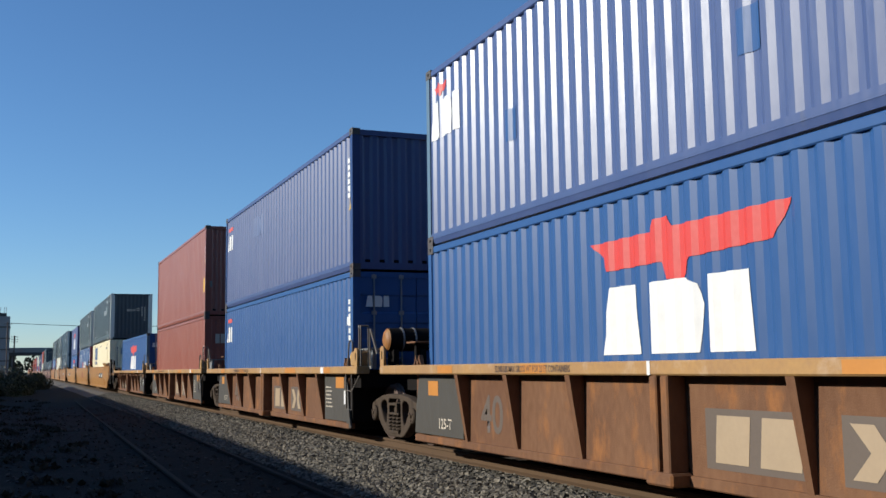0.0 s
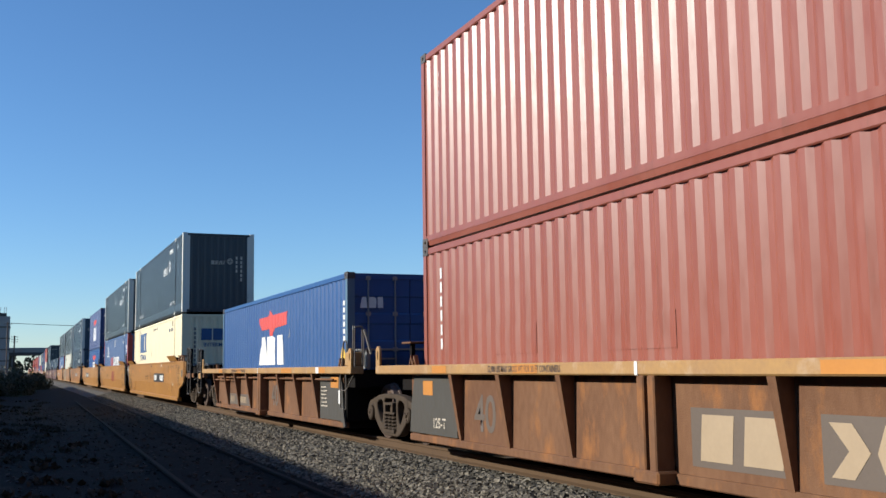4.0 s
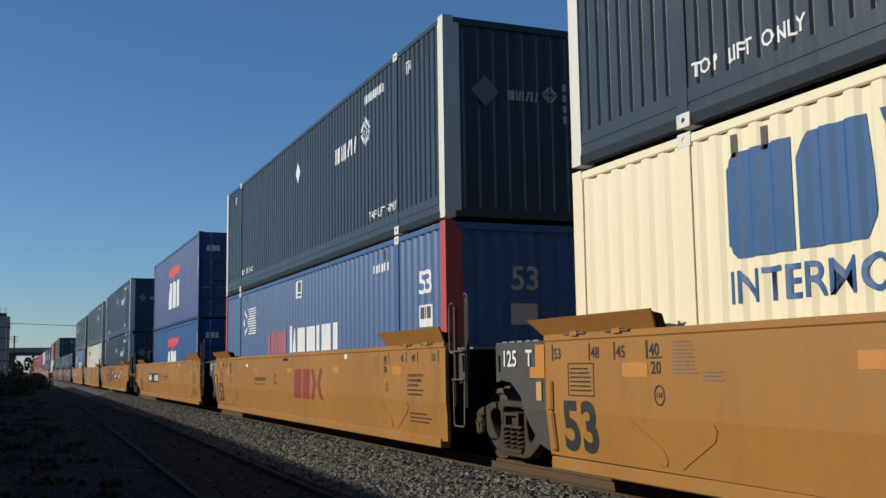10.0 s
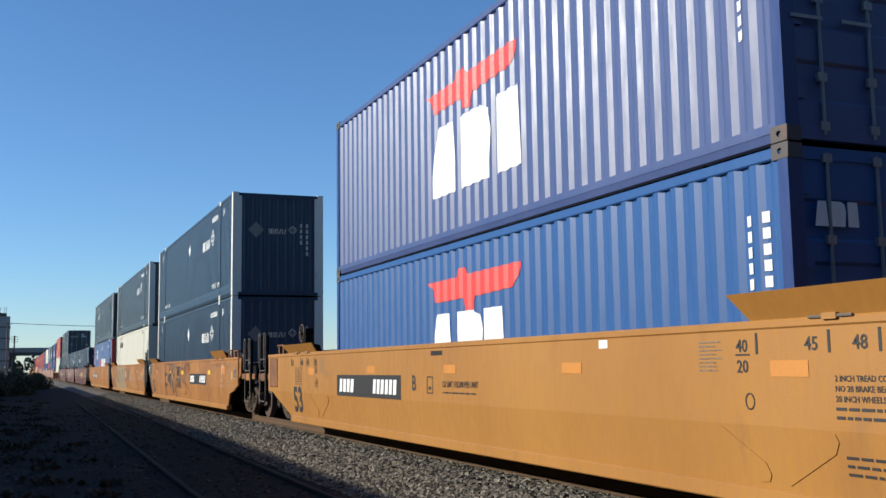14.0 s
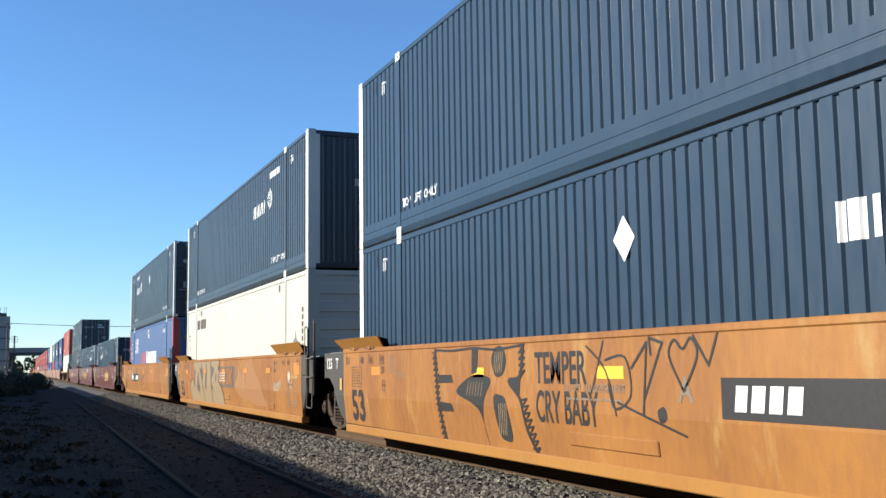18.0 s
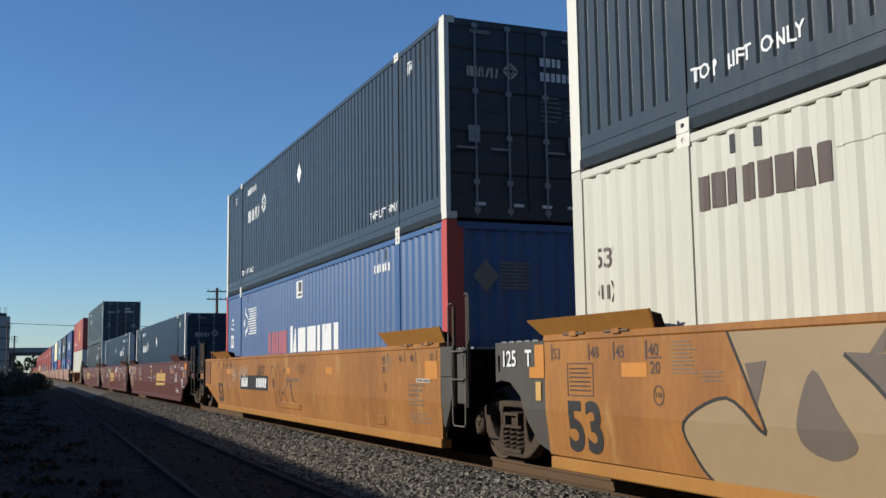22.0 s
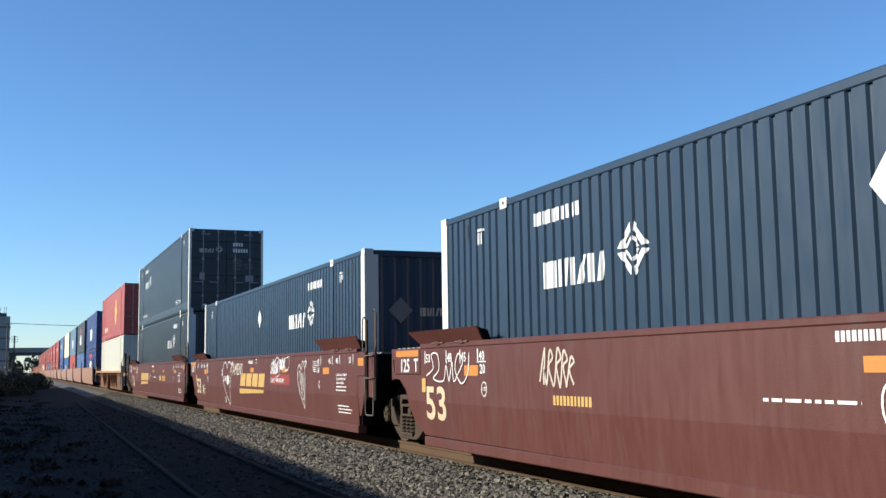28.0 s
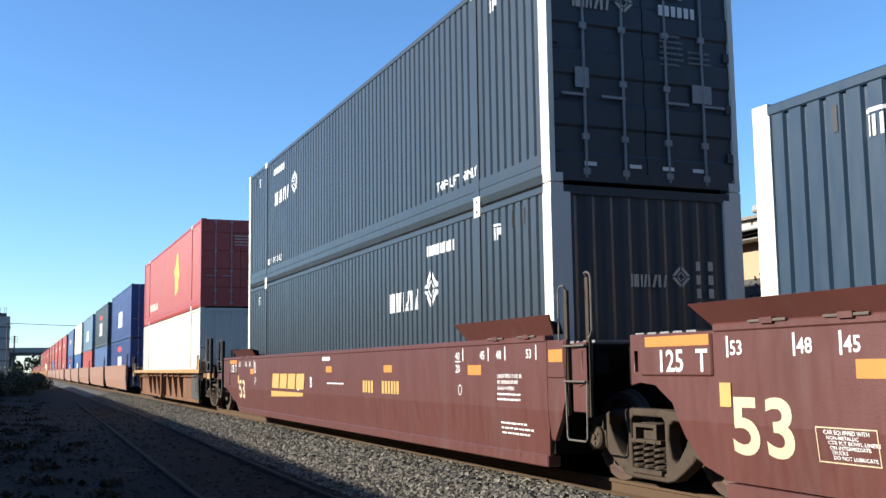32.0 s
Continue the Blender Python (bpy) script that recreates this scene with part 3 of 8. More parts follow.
def truck(car, y, rolling=True):
    """A three-piece freight truck at y along its car."""
    t = part("truck", None, "truck", car, "dusty cast steel freight truck", mesh=shared("bolster", lambda: boxes((-1.02, 1.02, -0.17, 0.17, 0.44, 0.64), (-0.3, 0.3, -0.3, 0.3, 0.6, 0.74))))
    t.location = (0, y, -0.07)
    for s in (-1, 1):
        part("sideframe", None, "truck", t, mesh=shared(("sideframe", s), lambda: sideframe(s)))
        for yy in (-0.175, 0.0, 0.175):
            part("spring", None, "truck", t, mesh=shared(("spring", s, yy), lambda: coil(s * 1.02, yy, 0.2, 0.45, 0.066, 0.019, 4.5)))
        for yy in (-0.89, 0.89):
            part("bearing_cap", None, "truck", t, mesh=shared(("bearing_cap", s, yy), lambda: lathe(lathe(bmesh.new(), [(s * 0.97, 0.12), (s * 1.10, 0.12), (s * 1.12, 0.10), (s * 1.12, 0.03)], (0, yy, WHEEL_R), "x", 14), [(s * 1.12, 0.035), (s * 1.14, 0.03)], (0, yy, WHEEL_R), "x", 6)))
            part("bearing_bolts", None, "wheel", t, mesh=shared(("bolts", s, yy), lambda: boxes(*[(min(s * 1.115, s * 1.135), max(s * 1.115, s * 1.135), yy + 0.066 * math.cos(a) - 0.013, yy + 0.066 * math.cos(a) + 0.013, WHEEL_R + 0.066 * math.sin(a) - 0.013, WHEEL_R + 0.066 * math.sin(a) + 0.013) for a in (0.5, 2.6, 4.7)])))
        part("spring_plank", None, "truck", t, mesh=shared(("plank", s), lambda: boxes((min(s * 0.9, s * 1.1), max(s * 0.9, s * 1.1), -0.26, 0.26, 0.16, 0.205), (min(s * 0.92, s * 1.09), max(s * 0.92, s * 1.09), -0.25, 0.25, 0.45, 0.485), (min(s * 0.96, s * 1.1), max(s * 0.96, s * 1.1), -0.2, -0.15, 0.485, 0.6), (min(s * 0.96, s * 1.1), max(s * 0.96, s * 1.1), 0.15, 0.2, 0.485, 0.6), (min(s * 0.96, s * 1.1), max(s * 0.96, s * 1.1), -0.2, 0.2, 0.6, 0.635))))
    for yy in (-0.89, 0.89):
        w = part("wheelset", None, "wheel", t, "rusty steel wheelset", mesh=shared("wheelset", wheelset))
        w.location = (0, yy, WHEEL_R)
        if rolling:
            WHEELS.append((w, yy))
        part("brake_beam", None, "frame_black", t, mesh=shared(("brake", yy), lambda: boxes((-0.85, 0.85, yy * 0.42 - 0.05, yy * 0.42 + 0.05, 0.3, 0.4), (-0.78, -0.7, yy * 0.42 - 0.08, yy * 0.46 + 0.08, 0.26, 0.5), (0.7, 0.78, yy * 0.42 - 0.08, yy * 0.46 + 0.08, 0.26, 0.5))))
    return t


# ---- well cars ----
XS = -1.47      # outer face of a smooth side
CAR_Z = -0.04


def lean_in(bm):
    for v in bm.verts:
        if v.co.z < 0.66:
            v.co.x -= math.copysign((0.66 - v.co.z) * 0.11, v.co.x)
    return bm


def ladder(car, y0, y1, z0, z1, x=XS, mat="rod_white", rungs=2):
    """Two dark posts with hooped grab irons, rungs between them and a stirrup below."""
    lad = part("ladder", boxes((x + 0.02, x + 0.05, y1 - 0.03, y1 + 0.03, 0.62, z1 + 0.06), (x + 0.02, x + 0.05, y0 - 0.025, y0 + 0.035, 0.62, z1 - 0.04), (x + 0.06, x + 0.08, y1, y0, 0.95, 1.32)), "truck", car, "brown steel end ladder with hooped grab irons")
    for y, zt, o in ((y0, z1, 1), (y1, z1 + 0.1, -1)):
        part("grab_iron", tube(bmesh.new(), [(x + 0.03, y, zt - 0.04), (x, y, zt), (x, y + o * 0.04, zt + 0.01), (x, y + o * 0.1, zt - 0.01), (x, y + o * 0.12, zt - 0.06), (x, y + o * 0.12, zt - 0.58), (x, y + o * 0.08, zt - 0.64), (x + 0.03, y, zt - 0.64)], 0.011), mat, lad)
    for i in range(rungs):
        z = 0.97 + i * 0.36
        part("rung", tube(bmesh.new(), [(x + 0.02, y0, z), (x - 0.02, y0, z), (x - 0.02, y1, z), (x + 0.02, y1, z)], 0.011), mat, lad)
    part("stirrup", tube(bmesh.new(), [(x, y0, 0.98), (x, y0 - 0.02, z0 + 0.03), (x, y0 - 0.05, z0), (x, y1 + 0.05, z0), (x, y1 + 0.02, z0 + 0.03), (x, y1, 0.98)], 0.011), mat, lad, "bent steel stirrup step")
    part("bracket", boxes((x + 0.1, x + 0.3, y0 - 0.04, y0 + 0.02, 1.0, 1.3)), "frame_black", lad)
    part("bracket", boxes((x + 0.1, x + 0.25, y1 - 0.02, y1 + 0.04, 1.05, 1.25)), "frame_black", lad)
    return lad


def end_platform(car, y, out, paint, reach=1.75, posts=(0.85, 1.4), high=1.88, low=0.36):
    """The coupler end of a car: sill, walkway, posts, step, coupler. out is -1 towards the near end."""
    def yy(a, b):
        p, q = y + out * a, y + out * b
        return (min(p, q), max(p, q))
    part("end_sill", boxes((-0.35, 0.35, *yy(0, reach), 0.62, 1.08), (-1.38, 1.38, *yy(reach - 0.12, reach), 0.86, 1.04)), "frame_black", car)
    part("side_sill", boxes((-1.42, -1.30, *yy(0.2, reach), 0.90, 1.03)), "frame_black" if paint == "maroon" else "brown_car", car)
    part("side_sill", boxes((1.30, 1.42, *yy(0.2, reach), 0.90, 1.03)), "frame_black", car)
    walk_ = boxes(*[(-1.3, 1.3, *yy(0.3 + 0.16 * k, 0.4 + 0.16 * k), 1.3, 1.325) for k in range(4)], (-1.3, -1.25, *yy(0.25, 0.95), 1.27, 1.3), (1.25, 1.3, *yy(0.25, 0.95), 1.27, 1.3))
    part("walkway", walk_, "metal_grey", car, "slotted steel crossover walkway")
    for xb in (-1.16, 0.0, 1.16):
        part("walkway_bracket", boxes((xb - 0.04, xb + 0.04, *yy(0.3, 0.9), 0.9, 1.28)), "frame_black", car)
    cp = bmesh.new()
    prism(cp, [(-0.14, y + out * reach), (0.14, y + out * reach), (0.12, y + out * (reach + 0.2)), (0.2, y + out * (reach + 0.26)), (0.16, y + out * (reach + 0.42)), (-0.05, y + out * (reach + 0.36)), (-0.16, y + out * (reach + 0.44)), (-0.2, y + out * (reach + 0.26)), (-0.12, y + out * (reach + 0.18))], 0.72, 0.98, "z")
    part("coupler", cp, "truck", car, "rusty cast steel knuckle coupler")
    part("air_hose", tube(bmesh.new(), [(-0.4, y + out * reach, 0.75), (-0.42, y + out * (reach + 0.2), 0.5), (-0.35, y + out * (reach + 0.3), 0.36), (-0.2, y + out * (reach + 0.45), 0.42)], 0.025), "frame_black", car)
    part("uncoupling_lever", tube(bmesh.new(), [(-1.42, y + out * (reach + 0.02), 0.8), (-1.3, y + out * (reach + 0.05), 0.9), (-0.4, y + out * (reach + 0.05), 0.9), (-0.2, y + out * (reach + 0.3), 1.0)], 0.013), "rod_white", car)
    pa, pb = posts
    for a in posts:
        pp = y + out * a
        bm = tube(bmesh.new(), [(XS, pp, 0.95), (XS, pp, high - 0.05), (XS, pp + 0.05, high), (XS, pp + 0.14, high), (XS, pp + 0.17, high - 0.07), (XS, pp + 0.17, high - 0.75), (XS + 0.03, pp + 0.17, high - 0.8)], 0.011)
        g = part("grab_iron", bm, "rod_white", car, "pale painted tall grab iron")
        lit = paint == "tan_dirty" and a == pb and out > 0
        part("post", boxes((XS + 0.02, XS + 0.08, pp - 0.024, pp + 0.024, 1.03 if lit else 0.6, high - 0.04)), "chord" if lit else "frame_black", g)
        part("post", boxes((1.36, 1.43, pp - 0.03, pp + 0.03, 0.9, high - 0.08)), "frame_black", car)
    for z in (1.1, 1.36):
        part("rung", tube(bmesh.new(), [(XS, y + out * pa, z), (XS, y + out * pb, z)], 0.012), "rod_white", car)
    part("step", tube(bmesh.new(), [(XS, y + out * (pa - 0.02), 0.95), (XS, y + out * (pa - 0.02), low + 0.04), (XS, y + out * (pa + 0.05), low), (XS, y + out * (pb - 0.05), low), (XS, y + out * (pb + 0.02), low + 0.04), (XS, y + out * (pb + 0.02), 0.95)], 0.011), "rod_white", car, "U-shaped steel sill step")
    part("defect_plate", soft_box(XS - 0.005, XS + 0.05, *yy(pa + 0.06, pb - 0.06), 0.86, 1.04, 0.02), paint if paint != "tan" else "brown_car", car, "painted defect card plate")
    part("hand_brake_box", soft_box(-1.0, -0.6, *yy(reach - 0.5, reach - 0.2), 1.04, 1.3, 0.03), "frame_black", car)


def guide_table(car, ya, yb, paint, z=1.62):
    """A low bracket on the top chord: a slab on two legs, with a slanted brace behind."""
    paint = "frame_black" if paint == "maroon" else "brown_car"
    b = part("deck_bracket", soft_box(XS - 0.02, XS + 0.3, ya, yb, z, z + 0.035, 0.008), paint, car, "short bracket table on the top chord")
    for y in (ya + 0.04, yb - 0.14):
        part("leg", boxes((XS, XS + 0.03, y, y + 0.1, 1.45, z)), paint, b)
    part("brace", prism(bmesh.new(), [(ya + 0.16, 1.46), (ya + 0.24, 1.46), (yb - 0.16, z), (yb - 0.24, z)], XS + 0.14, XS + 0.17, "x"), paint, b)


def brake_wheel(car, x, y, z):
    """A hand-brake wheel with spokes on its stand."""
    ring_ = tube(bmesh.new(), [(x, y + 0.19 * math.cos(2 * math.pi * k / 18), z + 0.19 * math.sin(2 * math.pi * k / 18)) for k in range(19)], 0.015)
    w = part("brake_wheel", ring_, "wheel", car, "rusty hand-brake wheel")
    for k in range(5):
        a = 2 * math.pi * k / 5 + 0.3
        part("spoke", tube(bmesh.new(), [(x, y, z), (x, y + 0.19 * math.cos(a), z + 0.19 * math.sin(a))], 0.011, 5), "truck", w)
    part("hub", lathe(bmesh.new(), [(-0.05, 0.03), (-0.04, 0.045), (0.06, 0.045)], (x, y, z), "x", 10), "truck", w)
    part("brake_stand", boxes((x + 0.06, x + 0.14, y - 0.05, y + 0.05, 1.1, z + 0.05), (x + 0.05, x + 0.22, y - 0.14, y + 0.14, z - 0.26, z + 0.1)), "frame_black", car)


def side_plate(car, name, out, paint, x0=XS, th=0.05, label=""):
    bm = prism(bmesh.new(), out, x0, x0 + th, "x")
    # split the sheet at the fold so that its lower part can lean in
    bmesh.ops.bisect_plane(bm, geom=list(bm.verts) + list(bm.edges) + list(bm.faces), plane_co=(0, 0, 0.66), plane_no=(0, 0, 1))
    return part(name, lean_in(bm), paint, car, label)


def smooth_unit(label, paint, y0, first=False, last=False, panel="grey_panel", marks=None, rolling=True):
    """One unit of an articulated well car for 53-foot boxes, with smooth sides. Its zero is the box's near end."""
    car = tagged(new("well_car_unit"), label, "well car", "well car units")
    n0 = -1.84 if first else -0.33
    f1 = 16.54
    far_top = 18.46 if last else f1
    trim_paint = "tan" if paint == "tan_dirty" else paint
    plated = paint != "tan" and not first        # these end in a plate of their own
    if plated:
        n0 = -0.13
    low_n = [(-0.18, 0.15), (-0.6, 0.5), (-1.28, 0.6), (-1.84, 0.75)] if first else [(n0 + 0.08, 0.15), (n0, 0.5)]
    out = low_n + [(n0, 1.40)] + ([(far_top, 1.40), (far_top, 0.66), (18.1, 0.64), (16.6, 0.18)] if last else [(f1, 1.40), (f1, 0.2)])
    for s in (1, -1):
        side_plate(car, "side_panel", out, paint, XS if s > 0 else -XS - 0.05)
        a, b = sorted((s * 1.442, s * 1.28))
        part("bottom_chord", soft_box(a, b, -0.1 if first else -0.05, 16.5, 0.055, 0.185, 0.012), trim_paint, car, "proud bottom chord along the side sheet")
    for s in (-1, 1):
        a, b = sorted((s * 1.485, s * 1.36))
        part("top_chord", soft_box(a, b, n0 + 0.02, far_top, 1.385, 1.455, 0.012), paint, car)
        for ya, yb in ((-0.34 if first else -0.42, 1.75 if first else 2.08), (14.35, 16.7)):
            bm = bmesh.new()
            lo, hi = (1.455, s * 1.47), (1.66 if ya < 1 else 1.62, s * 1.60)
            v = [bm.verts.new(p) for p in ((lo[1], ya + 0.12, lo[0]), (lo[1], yb - 0.12, lo[0]), (hi[1], yb, hi[0]), (hi[1], ya, hi[0]))]
            w = [bm.verts.new((p.co.x - s * 0.02, p.co.y, p.co.z + 0.004)) for p in v]
            bm.faces.new(v), bm.faces.new(list(reversed(w)))
            for i in range(4):
                bm.faces.new((v[i], v[(i + 1) % 4], w[(i + 1) % 4], w[i]))
            bmesh.ops.recalc_face_normals(bm, faces=list(bm.faces))
            fl = part("guide_flare", bm, trim_paint, car, "outward-leaning loading guide plate")
            for yg in (ya + 0.1, yb - 0.12):
                part("gusset", prism(bmesh.new(), [(s * 1.36, 1.46), (s * 1.455, 1.46), (s * 1.565, 1.61), (s * 1.55, 1.615), (s * 1.40, 1.58)], yg, yg + 0.02, "y"), "frame_black", fl)
            for yg in (ya + 0.5, ya + 1.3):
                part("hinge_rod", tube(bmesh.new(), [(s * 1.495, yg, 1.452), (s * 1.495, yg + 0.42, 1.452)], 0.012), "rod_white", fl)
                part("hinge_block", boxes((min(s * 1.51, s * 1.46), max(s * 1.51, s * 1.46), yg + 0.14, yg + 0.28, 1.43, 1.475)), paint, fl)
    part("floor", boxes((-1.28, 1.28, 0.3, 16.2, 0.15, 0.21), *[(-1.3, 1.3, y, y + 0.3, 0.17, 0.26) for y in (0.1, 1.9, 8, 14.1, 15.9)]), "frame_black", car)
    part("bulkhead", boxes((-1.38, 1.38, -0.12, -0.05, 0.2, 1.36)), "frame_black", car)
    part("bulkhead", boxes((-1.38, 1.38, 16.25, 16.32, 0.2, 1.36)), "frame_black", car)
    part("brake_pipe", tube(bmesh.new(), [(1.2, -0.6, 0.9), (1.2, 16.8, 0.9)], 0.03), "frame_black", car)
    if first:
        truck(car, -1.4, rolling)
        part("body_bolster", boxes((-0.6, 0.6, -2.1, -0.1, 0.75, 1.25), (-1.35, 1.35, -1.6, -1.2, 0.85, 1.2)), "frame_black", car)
        end_platform(car, -1.84, -1, paint)
        guide_table(car, -0.98, -0.46, paint)
        guide_table(car, -1.86, -1.2, paint, 1.6)
        part("end_plate", soft_box(XS - 0.014, XS + 0.01, -1.82, -1.1, 0.77, 1.385, 0.02), paint, car, "bolted end plate with placard frame")
        part("end_bracket", plate([(-2.03, 1.0), (-1.85, 0.92), (-1.85, 1.42), (-2.03, 1.42)], [[(-1.97, 1.12), (-1.9, 1.12), (-1.9, 1.3), (-1.97, 1.3)]], XS + 0.02, XS + 0.06, "bracket"), paint, car, "slotted jacking bracket")
    else:
        part("body_bolster", boxes((-0.45, 0.45, -0.9, -0.1, 0.72, 1.2)), "frame_black", car)
        part("end_bracket", plate([(-0.98, 0.98), (-0.76, 0.92), (-0.76, 1.36), (-0.98, 1.36)], [[(-0.92, 1.06), (-0.83, 1.06), (-0.83, 1.28), (-0.92, 1.28)]], XS + 0.02, XS + 0.06, "bracket"), panel, car)
        ladder(car, -0.53 if plated else -0.60, -0.96, 0.38, 1.95)
        if plated:
            near_paint = "grey_panel" if paint == "tan_dirty" else paint
            for x in (XS + 0.004, -XS - 0.05):
                side_plate(car, "end_panel", [(-0.133, 1.40), (-0.133, 0.36), (-0.2, 0.34), (-0.42, 0.6), (-0.52, 0.8), (-0.55, 1.40)], near_paint, x, label="tapered end panel")
            part("end_plate", soft_box(XS - 0.012, XS + 0.02, -0.53, -0.15, 1.0, 1.39, 0.014), near_paint, car, "raised plate with rounded edge")
            part("end_plate", soft_box(XS + 0.03, XS + 0.08, -0.92, -0.62, 0.66, 1.36, 0.01), near_paint, car, "plate behind the ladder")
            if paint == "maroon":
                part("patch", boxes((XS - 0.016, XS - 0.0125, -0.5, -0.2, 1.17, 1.3)), "ink_orange", car, "faded orange patch")
        part("crossover_deck", boxes(*[(-1.3, 1.3, -0.85 + 0.14 * k, -0.76 + 0.14 * k, 1.36, 1.385) for k in range(5)]), "metal_grey", car, "slotted steel deck")
    if last:
        truck(car, 18.07, rolling)
        part("body_bolster", boxes((-0.6, 0.6, 16.3, 18.7, 0.75, 1.25), (-1.35, 1.35, 18.0, 18.4, 0.85, 1.2)), "frame_black", car)
        end_platform(car, 18.3, 1, paint, 1.4, (0.5, 1.05), 1.96, 0.4)
        part("end_plate", soft_box(XS - 0.014, XS + 0.01, 17.58, 18.3, 0.74, 1.37, 0.02), "brown_car" if paint != "maroon" else paint, car, "bolted end plate with placard frame")
        brake_wheel(car, -1.02, 17.25, 1.9)
        guide_table(car, 17.0, 17.55, paint)
    else:
        truck(car, 18.15, rolling)
        for s in (1, -1):
            x = XS + 0.004 if s > 0 else -XS - 0.05
            side_plate(car, "end_panel", [(f1 + 0.003, 1.40), (17.62, 1.40), (17.62, 0.97), (17.4, 0.95), (17.15, 0.8), (17.0, 0.52), (16.8, 0.3), (f1 + 0.003, 0.22)], panel, x, label="dark grey tapered end panel" if panel == "grey_panel" else "")
        part("end_bracket", plate([(17.63, 0.98), (17.8, 0.95), (17.8, 1.4), (17.63, 1.4)], [[(17.68, 1.06), (17.75, 1.06), (17.75, 1.26), (17.68, 1.26)]], XS + 0.02, XS + 0.06, "bracket"), panel, car)
        part("body_bolster", boxes((-0.5, 0.5, 16.3, 18.6, 0.76, 1.2), (-1.4, 1.4, 17.2, 17.9, 0.95, 1.3)), "frame_black", car)
        part("crossover_deck", boxes(*[(-1.3, 1.3, 17.0 + 0.2 * k, 17.14 + 0.2 * k, 1.40, 1.425) for k in range(5)]), "metal_grey", car, "slotted steel deck")
        part("reservoir", lathe(bmesh.new(), [(-0.5, 0.05), (-0.48, 0.17), (0.48, 0.17), (0.5, 0.05)], (0.1, 17.6, 1.55), "x", 14), "frame_black", car, "brake air reservoir")
    if not last and paint == "tan":
        part("end_stiffener", lean_in(soft_box(XS - 0.035, XS + 0.01, 16.36, 16.47, 0.24, 0.66, 0.02)), paint, car, "rounded vertical stiffener")
        part("end_stiffener", soft_box(XS - 0.035, XS + 0.01, 16.36, 16.47, 0.66, 0.98, 0.02), paint, car, "rounded vertical stiffener")
    if marks:
        marks(car)
    MOVING.append((car, y0, CAR_Z))
    return car


def ribbed_unit(label, y0, last=False, first=False, L=12.19, marks=None, paint="brown_car", chord="chord", rolling=True, tank=False):
    """One unit of an articulated well car for 40-foot boxes: side sheets with tapered posts below a yellow chord."""
    car = tagged(new("well_car_unit"), label, "well car", "well car units")
    n0, f0 = -1.05, L + (1.9 if last else 1.4)
    mid = L / 2
    for s in (-1, 1):
        part("side_sheet", boxes((*sorted((s * 1.30, s * 1.27)), -0.02, L + 0.3, 0.16, 1.05)), paint, car)
        part("top_chord", soft_box(*sorted((s * 1.50, s * 1.26)), n0, f0, 1.035, 1.165, 0.015), chord, car, "worn yellow top chord")
        part("bottom_sill", soft_box(*sorted((s * 1.34, s * 1.22)), -0.1, L + 0.3, 0.08, 0.18, 0.012), paint, car)
        ribs = ([L + 0.12] if last else []) + [mid + k for k in (-4.55, -3.12, -1.65, 1.65, 3.12, 4.55)]
        for y in ribs:
            def rib():
                bm = bmesh.new()
                v = []
                for dy in (-0.05, 0.05):
                    v.append([bm.verts.new((x, dy if z > 0.5 else dy * 0.7, z)) for x, z in ((s * 1.30, 0.16), (s * 1.335, 0.16), (s * 1.48, 1.034), (s * 1.30, 1.034))])
                a, b = v
                fs = [bm.faces.new(a), bm.faces.new(b)]
                for i in range(4):
                    fs.append(bm.faces.new((a[i], a[(i + 1) % 4], b[(i + 1) % 4], b[i])))
                bmesh.ops.recalc_face_normals(bm, faces=fs)
                return bm
            part("side_post", None, paint, car, mesh=shared(("rib", s), rib)).location = (0, y, 0)
        for dy in (-0.085, 0.085):
            part("middle_post", soft_box(*sorted((s * 1.30, s * 1.50)), mid + dy - 0.055, mid + dy + 0.055, 0.1, 1.034, 0.012), paint, car)
        part("middle_foot", soft_box(*sorted((s * 1.30, s * 1.53)), mid - 0.2, mid + 0.2, 0.08, 0.2, 0.02), paint, car)
        if last:
            part("pipe", tube(bmesh.new(), [(s * 1.40, 0.3, 0.93), (s * 1.40, L - 0.3, 0.93)], 0.02), paint, car)
            part("pipe", tube(bmesh.new(), [(s * 1.42, L - 2.2, 0.86), (s * 1.42, L + 0.2, 0.86)], 0.016), paint, car)
        part("end_panel", prism(bmesh.new(), [(1.4, 0.2), (1.4, 1.03), (0.06, 1.03), (-0.04, 0.8), (-0.13, 0.3), (-0.22, 0.1), (-0.02, 0.1), (0.06, 0.2)], s * 1.302, s * 1.336, "x"), "grey_panel", car, "dark grey stencilled end panel")
        if not last:
            part("end_panel", prism(bmesh.new(), [(L - 1.45, 0.2), (L - 1.45, 1.03), (L + 0.1, 1.03), (L + 0.24, 0.6), (L + 0.3, 0.2)], s * 1.302, s * 1.336, "x"), "grey_panel", car, "dark grey stencilled end panel")
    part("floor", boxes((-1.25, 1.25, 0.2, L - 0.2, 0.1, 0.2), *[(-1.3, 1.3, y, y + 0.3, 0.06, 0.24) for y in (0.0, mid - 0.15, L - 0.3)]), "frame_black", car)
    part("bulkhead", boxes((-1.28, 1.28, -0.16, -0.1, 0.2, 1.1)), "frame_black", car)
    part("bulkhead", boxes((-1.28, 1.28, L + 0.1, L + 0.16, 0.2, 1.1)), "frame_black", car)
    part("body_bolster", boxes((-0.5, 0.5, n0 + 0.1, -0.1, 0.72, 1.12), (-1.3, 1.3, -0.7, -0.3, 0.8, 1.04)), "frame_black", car)
